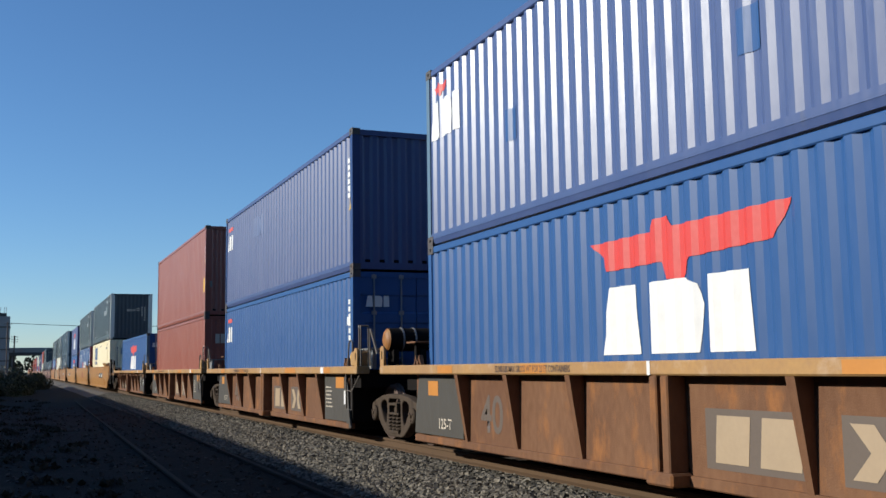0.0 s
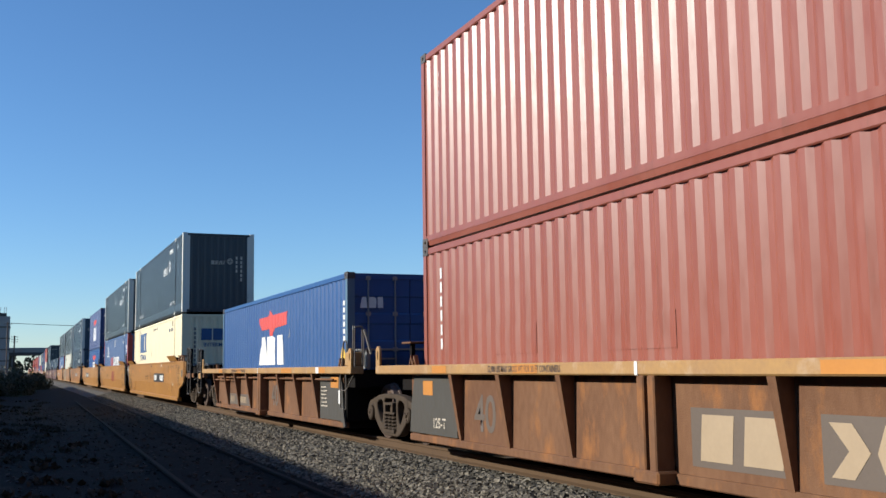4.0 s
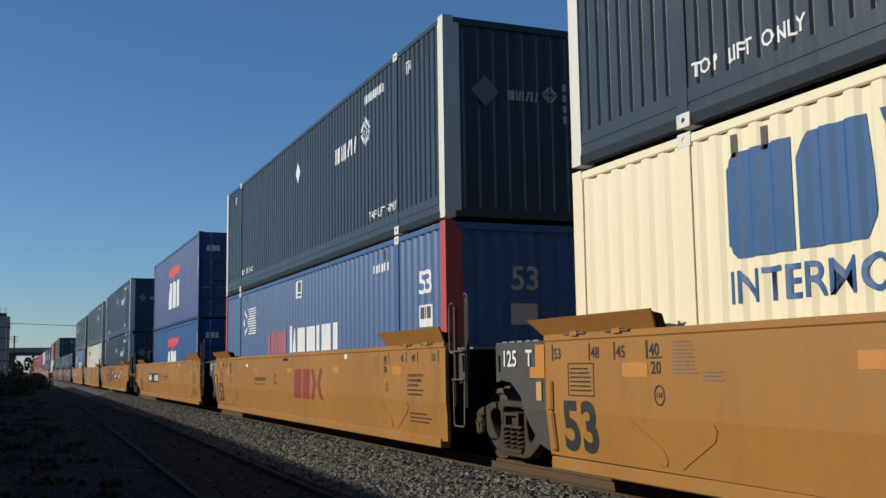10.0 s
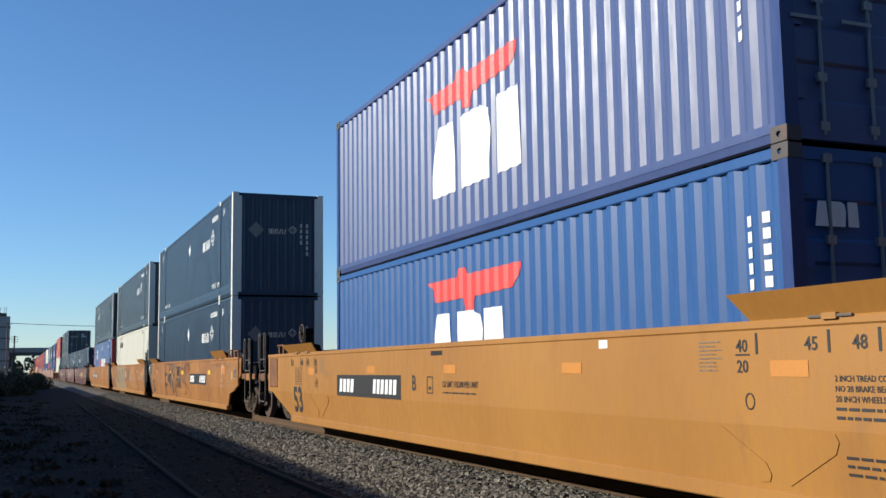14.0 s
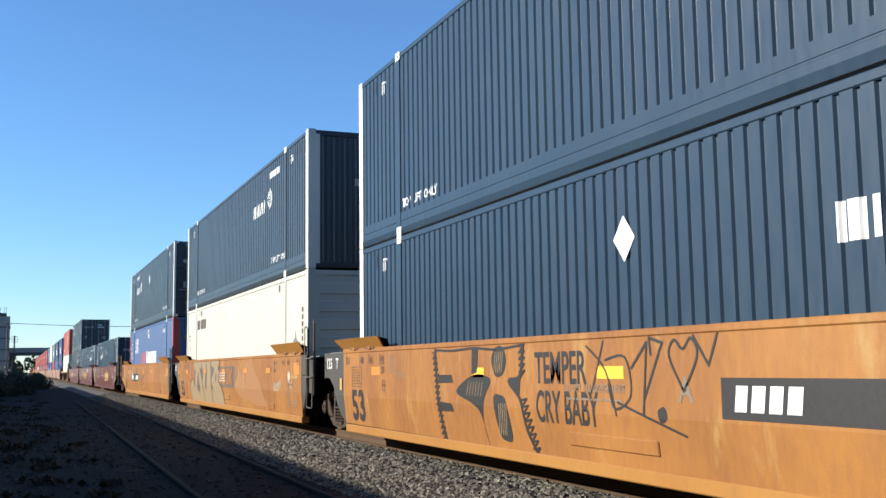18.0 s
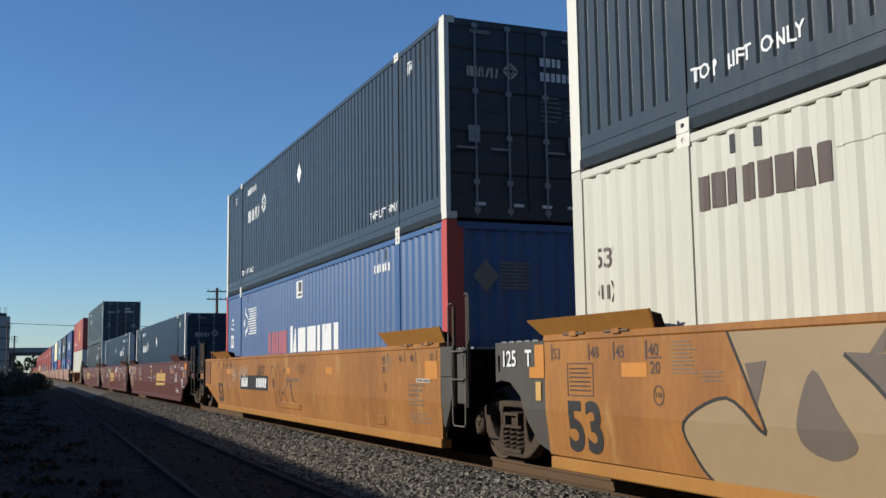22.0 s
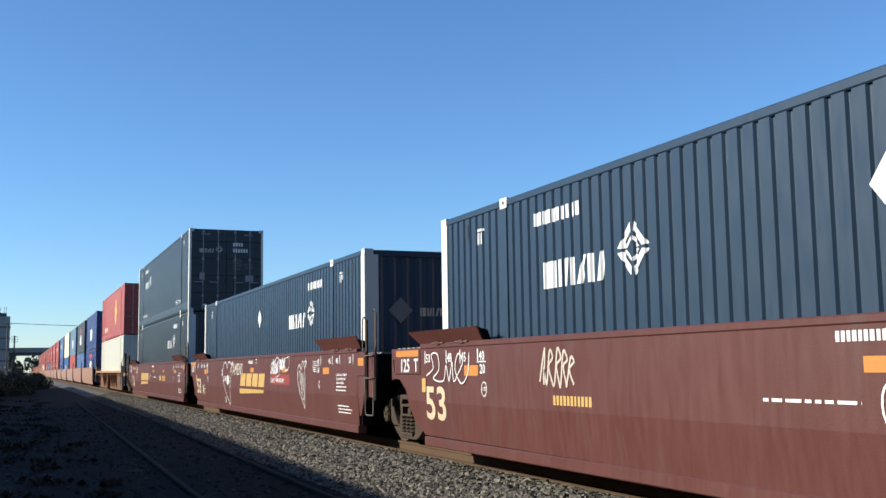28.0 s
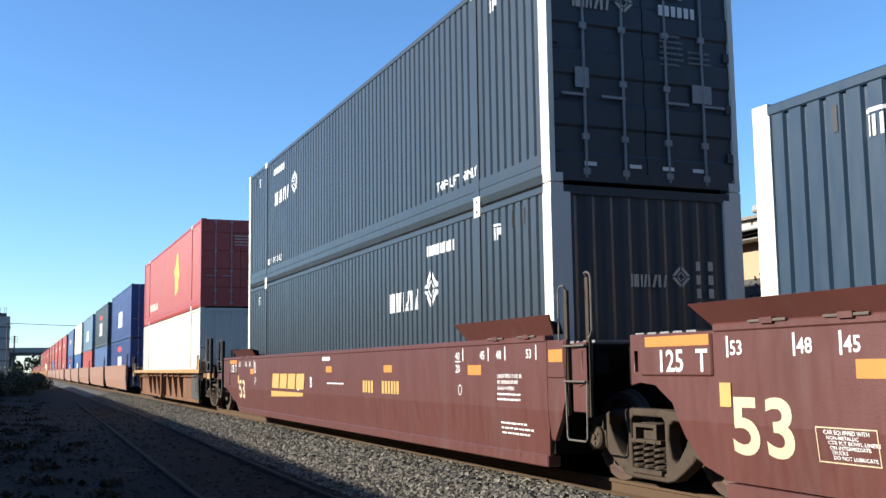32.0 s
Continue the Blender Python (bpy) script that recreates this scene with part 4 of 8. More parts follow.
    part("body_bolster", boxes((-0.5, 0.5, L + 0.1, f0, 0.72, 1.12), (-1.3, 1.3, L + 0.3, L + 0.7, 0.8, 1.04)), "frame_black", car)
    for y, o in ((n0, 1), (f0, -1)):
        part("jacking_lug", plate([(y, 1.165), (y + o * 0.16, 1.165), (y + o * 0.16, 1.42), (y + o * 0.11, 1.46), (y + o * 0.05, 1.46), (y, 1.42)], [[(y + o * (0.08 + 0.035 * math.cos(a)), 1.32 + 0.08 * math.sin(a)) for a in np.linspace(0, 2 * math.pi, 13)[:-1]]], -1.49, -1.45, "lug"), chord, car, "slotted lifting lug")
    part("ladder", tube(tube(bmesh.new(), [(-1.46, -0.35, 1.03), (-1.46, -0.35, 0.44), (-1.46, -0.66, 0.43), (-1.46, -0.66, 1.03)], 0.012), [(-1.46, -0.35, 0.76), (-1.46, -0.66, 0.74), (-1.4, -0.92, 1.02)], 0.011), "rod_white", car, "steel sill step")
    for yb in (-0.22, L - 0.06):
        for s in (-1, 1):
            part("box_guide", prism(bmesh.new(), [(yb, 1.17), (yb + 0.075, 1.31), (yb + 0.14, 1.19), (yb + 0.205, 1.31), (yb + 0.28, 1.17), (yb + 0.25, 1.17), (yb + 0.205, 1.26), (yb + 0.155, 1.165), (yb + 0.125, 1.165), (yb + 0.075, 1.26), (yb + 0.03, 1.17)], s * 1.38, s * 1.32, "x"), paint, car, "bent steel corner guide")
    part("end_post", soft_box(-1.46, -1.2, n0 + 0.17, n0 + 0.45, 1.165, 1.41, 0.02), chord, car, "yellow box post on the chord end")
    for y, zt in ((n0 + 0.02, 1.84), (n0 - 0.07, 1.83)):
        part("grab_iron", tube(bmesh.new(), [(-1.44, y, 1.16), (-1.44, y, zt - 0.05), (-1.44, y + 0.02, zt), (-1.3, y + 0.02, zt), (-1.28, y, zt - 0.05), (-1.28, y, 1.16)], 0.012), "rod_white", car, "thin steel grab iron")
    part("grab_iron", tube(bmesh.new(), [(-1.44, -0.38, 1.16), (-1.44, -0.46, 1.55), (-1.44, -0.52, 1.6), (-1.44, -0.62, 1.6), (-1.44, -0.66, 1.55), (-1.44, -0.66, 1.16)], 0.013), "rod_white", car, "hooped steel grab iron")
    part("platform_brace", prism(bmesh.new(), [(n0 - 0.1, 1.78), (n0 - 0.15, 1.78), (n0 - 0.5, 1.36), (n0 - 0.44, 1.36)], -1.3, -1.27, "x"), "rod_white", car, "slanted flat steel brace")
    if not last:
        part("end_platform", soft_box(-1.1, 1.1, f0 - 0.5, f0 - 0.12, 1.5, 1.53, 0.008), "brown_car", car, "flat steel crossover platform")
        for x in (-1.0, 0.94):
            part("platform_post", boxes((x, x + 0.06, f0 - 0.3, f0 - 0.22, 1.1, 1.5)), "frame_black", car)
    part("crossover_deck", boxes(*[(-1.2, 1.2, n0 + 0.25 + 0.15 * k, n0 + 0.36 + 0.15 * k, 1.44, 1.465) for k in range(4)], (-1.1, -1.04, n0 + 0.3, n0 + 0.8, 1.12, 1.44), (1.04, 1.1, n0 + 0.3, n0 + 0.8, 1.12, 1.44)), "metal_grey", car, "slotted steel deck")
    if tank:
        # body black, end cap ochre: the sun on the cap is in its colour
        res = part("reservoir", lathe(bmesh.new(), [(-0.36, 0.19), (-0.34, 0.197), (0.36, 0.197), (0.39, 0.17), (0.41, 0.05)], (-0.5, -0.8, 1.61), "x", 22), "frame_black", car, "black cylindrical brake air reservoir, its sunlit end painted ochre")
        part("end_cap", lathe(bmesh.new(), [(-0.42, 0.02), (-0.415, 0.1), (-0.39, 0.16), (-0.36, 0.19)], (-0.5, -0.8, 1.61), "x", 22), "tan_dirty", res, "domed end cap in an ochre sunlit tone")
        for xr in (-0.62, -0.4):
            part("band", lathe(bmesh.new(), [(-0.015, 0.199), (-0.015, 0.206), (0.015, 0.206), (0.015, 0.199)], (xr, -0.8, 1.61), "x", 22), "metal_grey", res, "flat steel strap")
        for xr in (-0.75, -0.25):
            part("reservoir_stand", boxes((xr - 0.05, xr + 0.05, -0.95, -0.65, 1.1, 1.44)), "frame_black", car)
    if not last:
        truck(car, L + 1.94, rolling)
    else:
        truck(car, L + 1.81, rolling)
        end_platform(car, L + 1.85, 1, chord, 1.35, (0.42, 0.95), 1.8, 0.44)
    if first:
        truck(car, -1.4, rolling)
        end_platform(car, -1.3, -1, chord, 2.0, (1.1, 1.7), 2.1)
    if marks:
        marks(car)
    MOVING.append((car, y0, CAR_Z))
    return car


# ---- ground and tracks ----
GROUND = -0.53
RAIL = -0.11        # top of the main track's rails
# the soil colour carries part of the near ground's shade
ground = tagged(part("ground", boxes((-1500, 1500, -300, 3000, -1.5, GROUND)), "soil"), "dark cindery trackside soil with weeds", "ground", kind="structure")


def bed_height(x):
    """Height of the main track's stone bed at x."""
    d = abs(x - TRACK)
    return float(np.interp(d, (0, 1.55, 1.75, 2.65), (RAIL - 0.19, RAIL - 0.19, RAIL - 0.23, GROUND - 0.02)))


def ballast_bed():
    bm = bmesh.new()
    cols = (-2.65, -2.3, -2.0, -1.75, -1.55, 1.55, 1.75, 2.65)
    rows = []
    for i in range(121):
        y = -40 + 940 * (i / 120) ** 2
        rows.append([bm.verts.new((TRACK + c + random.uniform(-0.06, 0.06), y, bed_height(TRACK + c))) for c in cols])
    for a, b in zip(rows, rows[1:]):
        for i in range(len(cols) - 1):
            bm.faces.new((a[i], a[i + 1], b[i + 1], b[i]))
    return tagged(part("ballast_bed", bm, "ballast"), "grey crushed stone bed under the main track", "ballast", kind="structure")


bed = ballast_bed()
M["dust"] = surface("brown brake dust on stones", (0.104, 0.068, 0.04), (0.076, 0.0504, 0.0304), 0.95, fine=30, broad=6, amount=1.0, bump=0.8, bump_scale=30)
tagged(part("dust_strip", boxes((TRACK - 1.32, TRACK + 1.32, -30, 900, RAIL - 0.2, RAIL - 0.172)), "dust"), "brown dusty stones between and beside the rails", "ballast", kind="structure")


def rail(pts, ztop, head="rail_head", web="rail_side"):
    """A rail along a line of (x, y)."""
    prof = [(-0.07, -0.165), (0.07, -0.165), (0.07, -0.15), (0.012, -0.13), (0.012, -0.045), (0.035, -0.035), (0.035, -0.004), (0.025, 0.0), (-0.025, 0.0), (-0.035, -0.004), (-0.035, -0.035), (-0.012, -0.045), (-0.012, -0.13), (-0.07, -0.15)]
    bm = bmesh.new()
    rings = [[bm.verts.new((x + a, y, ztop + b)) for a, b in prof] for x, y in pts]
    n = len(prof)
    for p, q in zip(rings, rings[1:]):
        for i in range(n):
            bm.faces.new((p[i], p[(i + 1) % n], q[(i + 1) % n], q[i]))
    bm.faces.new(rings[0]), bm.faces.new(rings[-1])
    bmesh.ops.recalc_face_normals(bm, faces=list(bm.faces))
    r = tagged(part("rail", bm, web), "rusty steel running rail", "rail", kind="structure")
    hb = bmesh.new()
    rings = [[hb.verts.new((x + a, y, ztop + 0.002)) for a in (-0.022, 0.022)] for x, y in pts]
    for p, q in zip(rings, rings[1:]):
        hb.faces.new((p[0], p[1], q[1], q[0]))
    part("railhead", hb, head, r)
    return r


for _s in (-1, 1):
    rail([(TRACK + _s * 0.755, -40), (TRACK + _s * 0.755, 900)], RAIL)


def siding_x(y):
    return 2.88 + 0.0165 * (y - 12)


for _s in (-1, 1):
    rail([(siding_x(y) + _s * 0.755, y) for y in (-10, 10, 25, 40, 60)], GROUND + 0.06, "rail_old", "rail_old")


def stones(n, seed, where, size, name, mat, label):
    """Loose crushed stones, each an uneven eight-cornered lump, as one object of many pieces."""
    rng = np.random.default_rng(seed)
    pos = where(rng, n)
    base = np.array([(-1, -1, -1), (1, -1, -1), (1, 1, -1), (-1, 1, -1), (-1, -1, 1), (1, -1, 1), (1, 1, 1), (-1, 1, 1)], float)
    faces = np.array([(0, 3, 2, 1), (4, 5, 6, 7), (0, 1, 5, 4), (1, 2, 6, 5), (2, 3, 7, 6), (3, 0, 4, 7)])
    v = base[None] * (1 + rng.uniform(-0.45, 0.25, (n, 8, 3)))
    a = rng.uniform(0, 2 * math.pi, n)
    b = rng.uniform(-0.6, 0.6, n)
    ca, sa, cb, sb = np.cos(a)[:, None], np.sin(a)[:, None], np.cos(b)[:, None], np.sin(b)[:, None]
    x, y, z = v[..., 0], v[..., 1], v[..., 2] * 0.7
    y, z = y * cb - z * sb, y * sb + z * cb
    x, y = x * ca - y * sa, x * sa + y * ca
    s = rng.uniform(*size, n)[:, None]
    v = np.stack([x * s, y * s, z * s], -1) + pos[:, None, :]
    me = bpy.data.meshes.new(name)
    me.from_pydata(v.reshape(-1, 3).tolist(), [], (faces[None] + 8 * np.arange(n)[:, None, None]).reshape(-1, 4).tolist())
    return tagged(part(name, None, mat, mesh=me), label, "gravel", kind="stuff")


def island_stone(name, cols):
    """Stone whose tone changes from lump to lump."""
    m = surface(name, cols[0], cols[1], 0.95, fine=40, broad=12, amount=0.8, bump=0.5, bump_scale=80)
    nt = m.node_tree
    b = nt.nodes["Principled BSDF"]
    src = b.inputs["Base Color"].links[0].from_socket
    g = nt.nodes.new("ShaderNodeNewGeometry")
    mr = nt.nodes.new("ShaderNodeMapRange")
    mr.inputs["To Min"].default_value, mr.inputs["To Max"].default_value = 0.25, 1.75
    hs = nt.nodes.new("ShaderNodeHueSaturation")
    nt.links.new(g.outputs["Random Per Island"], mr.inputs["Value"])
    nt.links.new(mr.outputs[0], hs.inputs["Value"])
    nt.links.new(src, hs.inputs["Color"])
    nt.links.new(hs.outputs[0], b.inputs["Base Color"])
    return m


M["stone"] = island_stone("loose ballast stone", ((0.15, 0.131, 0.1), (0.085, 0.073, 0.056)))
M["clod"] = island_stone("loose soil and cinders", ((0.045, 0.036, 0.027), (0.02, 0.016, 0.013)))


def _on_bed(rng, n):
    y = 5.5 + 62 * rng.uniform(0, 1, n) ** 1.9
    x = TRACK - rng.uniform(1.0, 2.72, n)
    z = np.array([bed_height(v) + (0.03 if TRACK - v < 1.42 else 0.0) for v in x]) + rng.uniform(-0.005, 0.025, n)
    return np.stack([x, y, z], -1)


def _on_soil(rng, n):
    y = 5 + 45 * rng.uniform(0, 1, n) ** 1.7
    x = rng.uniform(-3, 4.3, n)
    return np.stack([x, y, np.full(n, GROUND) + rng.uniform(-0.01, 0.012, n)], -1)


stones(62000, 3, _on_bed, (0.012, 0.032), "ballast_stones", "stone", "loose grey crushed ballast stones on the shoulder")
stones(6000, 4, _on_soil, (0.008, 0.035), "cinders", "clod", "scattered dark cinders and soil lumps")

_tie = soft_box(-1.36, 1.36, -0.115, 0.115, -0.16, 0.0, 0.012)
_tm = bpy.data.meshes.new("tie")
_tie.to_mesh(_tm)
_tie.free()
ties = tagged(new("track_ties"), "row of weathered timber track ties", "railroad ties", kind="structure")
for _i in range(120):
    _t = part("tie", None, "tie", ties, mesh=_tm)
    _t.location = (TRACK + random.uniform(-0.05, 0.05), 4.0 + 0.52 * _i + random.uniform(-0.03, 0.03), RAIL - 0.157)
    _t.rotation_euler = (0, 0, random.uniform(-0.012, 0.012))


def plants(name, label, n, seed, where, leaf, mat, kind="stuff", category="weeds"):
    """Many small bent leaf blades."""
    rng = np.random.default_rng(seed)
    pos = where(rng, n)
    a, tilt = rng.uniform(0, 2 * math.pi, n), rng.uniform(-0.9, 0.9, n)
    s = rng.uniform(*leaf, n)
    d = np.stack([np.cos(a), np.sin(a), np.zeros(n)], -1)
    up = np.stack([-np.sin(a) * np.sin(tilt), np.cos(a) * np.sin(tilt), np.cos(tilt)], -1)
    nor = np.cross(d, up)
    w, h = (s * 0.5)[:, None], s[:, None]
    v = np.stack([pos - d * w * 0.4, pos + d * w * 0.4, pos + d * w + up * h * 0.5 + nor * h * 0.12, pos + up * h, pos - d * w + up * h * 0.5 + nor * h * 0.12], 1)
    f = np.array([(0, 1, 2), (0, 2, 4), (4, 2, 3)])
    me = bpy.data.meshes.new(name)
    me.from_pydata(v.reshape(-1, 3).tolist(), [], (f[None] + 5 * np.arange(n)[:, None, None]).reshape(-1, 3).tolist())
    return tagged(part(name, None, mat, mesh=me), label, category, kind=kind)


def _tufts(rng, n):
    k = n // 30
    cx, cy = rng.uniform(-3.0, 1.3, k), 8 + 60 * rng.uniform(0, 1, k) ** 1.4
    i = rng.integers(0, k, n)
    return np.stack([cx[i] + rng.normal(0, 0.12, n), cy[i] + rng.normal(0, 0.16, n), np.full(n, GROUND)], -1)


plants("weeds", "low dry weeds in the trackside soil", 4200, 5, _tufts, (0.03, 0.13), "weed")


def mound(cx, cy, cz, rx, ry, rz, lumps, seed):
    """Scatter leaves through a shape of several uneven lumps."""
    r0 = np.random.default_rng(seed)
    c = np.stack([cx + rx * r0.uniform(-0.75, 0.75, lumps), cy + ry * r0.uniform(-0.8, 0.8, lumps), cz + rz * r0.uniform(0.0, 0.75, lumps)], -1)
    sz = r0.uniform(0.25, 0.6, lumps)

    def where(rng, n):
        i = rng.integers(0, lumps, n)
        d = rng.normal(size=(n, 3))
        d /= np.linalg.norm(d, axis=1)[:, None]
        q = c[i] + d * (sz[i] * rng.uniform(0.6, 1.05, n))[:, None] * np.array([rx, ry, rz]) * 0.8
        q[:, 2] = np.maximum(q[:, 2], cz)
        return q
    return where


def shrub(name, label, at, size, leaves, leaf, mat, seed, lumps=14):
    thing = tagged(new(name), label, "shrub")
    for k in range(5):
        a = 2 * math.pi * k / 5
        bm = tube(bmesh.new(), [at, (at[0] + 0.3 * size[0] * math.cos(a), at[1] + 0.3 * size[1] * math.sin(a), at[2] + 0.5 * size[2]), (at[0] + 0.5 * size[0] * math.cos(a + 0.3), at[1] + 0.5 * size[1] * math.sin(a + 0.3), at[2] + 0.9 * size[2])], 0.03, 5)
        part("stem", bm, "bark", thing)
    ob = plants("foliage", "", leaves, seed, mound(at[0], at[1], at[2], *size, lumps, seed), leaf, mat, "stuff", "")
    del ob["kind"]
    ob.parent = thing
    return thing


for _i, (_x, _y, _w, _h) in enumerate(((-2.0, 70, 1.8, 1.5), (-0.6, 78, 1.4, 1.9), (0.6, 86, 1.3, 1.7), (-3.2, 92, 2.2, 2.4), (1.6, 104, 1.2, 1.3), (-1.2, 112, 2.0, 2.4), (2.3, 125, 1.4, 1.5), (-2.4, 55, 1.3, 0.9))):
    shrub("shrub", "dark scrubby bush beside the disused siding", (_x, _y, GROUND), (_w, _w * 1.4, _h), 3500, (0.06, 0.16), "leaf", 20 + _i)

# a plain long wall added outside the view to shade the near ground
tagged(part("shade_wall_west", prism(bmesh.new(), [(-60, GROUND), (112, GROUND), (112, 5.0), (44, 4.8), (28, 4.72), (14, 4.62), (-60, 4.55)], -9.0, -8.0, "x"), "concrete"), "long plain unseen wall added to shade the near ground", "wall", kind="structure")

# a plain tall wall added behind the camera to block skylight, opened for the train
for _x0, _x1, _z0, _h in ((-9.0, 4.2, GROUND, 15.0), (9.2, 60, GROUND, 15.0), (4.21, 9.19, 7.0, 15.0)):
    tagged(part("shade_wall_south", boxes((_x0, _x1, -15.0, -14.0, _z0, _h)), "dark_wall"), "unseen dark wall added to block sky light", "wall", kind="structure")

# ---- the yard building beyond the train ----
WX = 15.6


def yard_building():
    b = tagged(new("warehouse"), "low sandy stucco warehouse with a deep eave", "building")
    part("wall", boxes((WX, WX + 0.3, 2, 23.5, GROUND, 4.02)), "stucco", b)
    part("wall", boxes((WX + 0.3, 30, 23.2, 23.5, GROUND, 4.4)), "stucco", b)
    part("plinth", boxes((WX - 0.05, WX - 0.004, 2, 23.5, GROUND, 0.9)), "concrete", b)
    part("eave", soft_box(14.85, 15.9, 2, 24.3, 4.03, 4.09, 0.02), "eave", b, "grey painted projecting eave")
    part("gutter", soft_box(14.78, 14.92, 2, 24.3, 3.99, 4.09, 0.02), "eave", b)
    part("soffit", boxes((14.95, WX, 2, 24.2, 3.93, 4.02)), "dark_wall", b)
    part("lower_eave", soft_box(15.1, WX, 2, 23.9, 3.84, 3.89, 0.015), "eave", b, "second lower eave board")
    for i in range(30):
        y = 8.0 + i * 0.52
        part("clerestory_panel", soft_box(WX + 0.02 + 0.01 * (i % 3), WX + 0.09, y, y + 0.49, 4.11, 4.36, 0.01), "pale_wall", b)
    part("clerestory_wall", boxes((WX + 0.1, WX + 0.3, 2, 23.9, 4.1, 4.38)), "dark_wall", b)
    part("roof", prism(bmesh.new(), [(WX - 0.12, 4.38), (WX - 0.12, 4.45), (24, 5.4), (24, 5.3)], 2, 24.1, "y"), "roofing", b, "shallow grey-brown roof")
    for y in (17.8, 19.4, 21.9, 16.1):
        part("roof_vent", lathe(bmesh.new(), [(4.5, 0.10), (4.66, 0.10), (4.66, 0.17), (4.7, 0.2), (4.82, 0.17), (4.86, 0.05)], (16.3, y, 0), "z", 14), "concrete", b, "dull grey turbine roof ventilator")
    part("door", boxes((WX - 0.05, WX - 0.004, 18.6, 19.5, 0.95, 3.0)), "dark_wall", b)
    return b


yard_building()


def _ivy(rng, n):
    y = rng.uniform(13.2, 21.2, n)
    top = 2.75 + 0.4 * np.sin((y - 13) * 0.9) + 0.35 * np.sin(y * 2.3) - np.clip((y - 17.5) * 0.22, 0, 0.9)
    z = GROUND + (top - GROUND) * rng.uniform(0, 1, n) ** 0.7 + rng.normal(0, 0.05, n)
    x = WX - 0.06 - np.abs(rng.normal(0, 0.16, n)) - 0.22 * rng.uniform(0, 1, n)
    return np.stack([x, y, z], -1)


plants("ivy", "dark ivy climbing over a stucco warehouse wall", 30000, 8, _ivy, (0.05, 0.11), "leaf", "stuff", "ivy")
shrub("flowering_bush", "purple flowering bush against the warehouse wall", (14.9, 17.4, GROUND), (0.7, 2.4, 3.3), 14000, (0.04, 0.09), "leaf_purple", 41, 34)
shrub("flowering_bush", "purple flowering bush against the warehouse wall", (14.8, 14.0, GROUND), (0.7, 1.8, 2.9), 10000, (0.04, 0.09), "leaf_purple", 42, 28)
shrub("bush", "dark leafy bush behind the loading platform", (17.8, 29.0, GROUND), (1.5, 2.6, 3.6), 16000, (0.07, 0.16), "leaf", 43, 26)
shrub("bush", "dark leafy bush behind the loading platform", (18.5, 32.5, GROUND), (1.6, 2.6, 3.1), 12000, (0.07, 0.16), "leaf", 44, 26)


def loading_platform():
    p = tagged(new("loading_platform"), "low timber loading platform with a bent handrail", "platform")
    part("deck", soft_box(13.4, 15.4, 20.6, 23.6, 1.08, 1.2, 0.02), "wood", p)
    for y in (20.8, 22.1, 23.4):
        for x in (13.5, 15.2):
            part("leg", boxes((x, x + 0.12, y, y + 0.12, GROUND, 1.08)), "wood", p)
    for y in (20.8, 22.2, 23.4):
        part("rail_post", boxes((13.5, 13.57, y, y + 0.07, 1.2, 2.05)), "dark_wall", p)
    part("handrail", tube(bmesh.new(), [(13.53, 20.8, 1.2), (13.53, 20.85, 2.05), (13.53, 23.4, 2.08), (13.53, 23.5, 1.2)], 0.025), "metal_grey", p)
    part("brace", prism(bmesh.new(), [(20.9, 0.2), (21.0, 0.2), (21.9, 1.06), (21.8, 1.06)], 13.42, 13.5, "x"), "wood", p)


loading_platform()


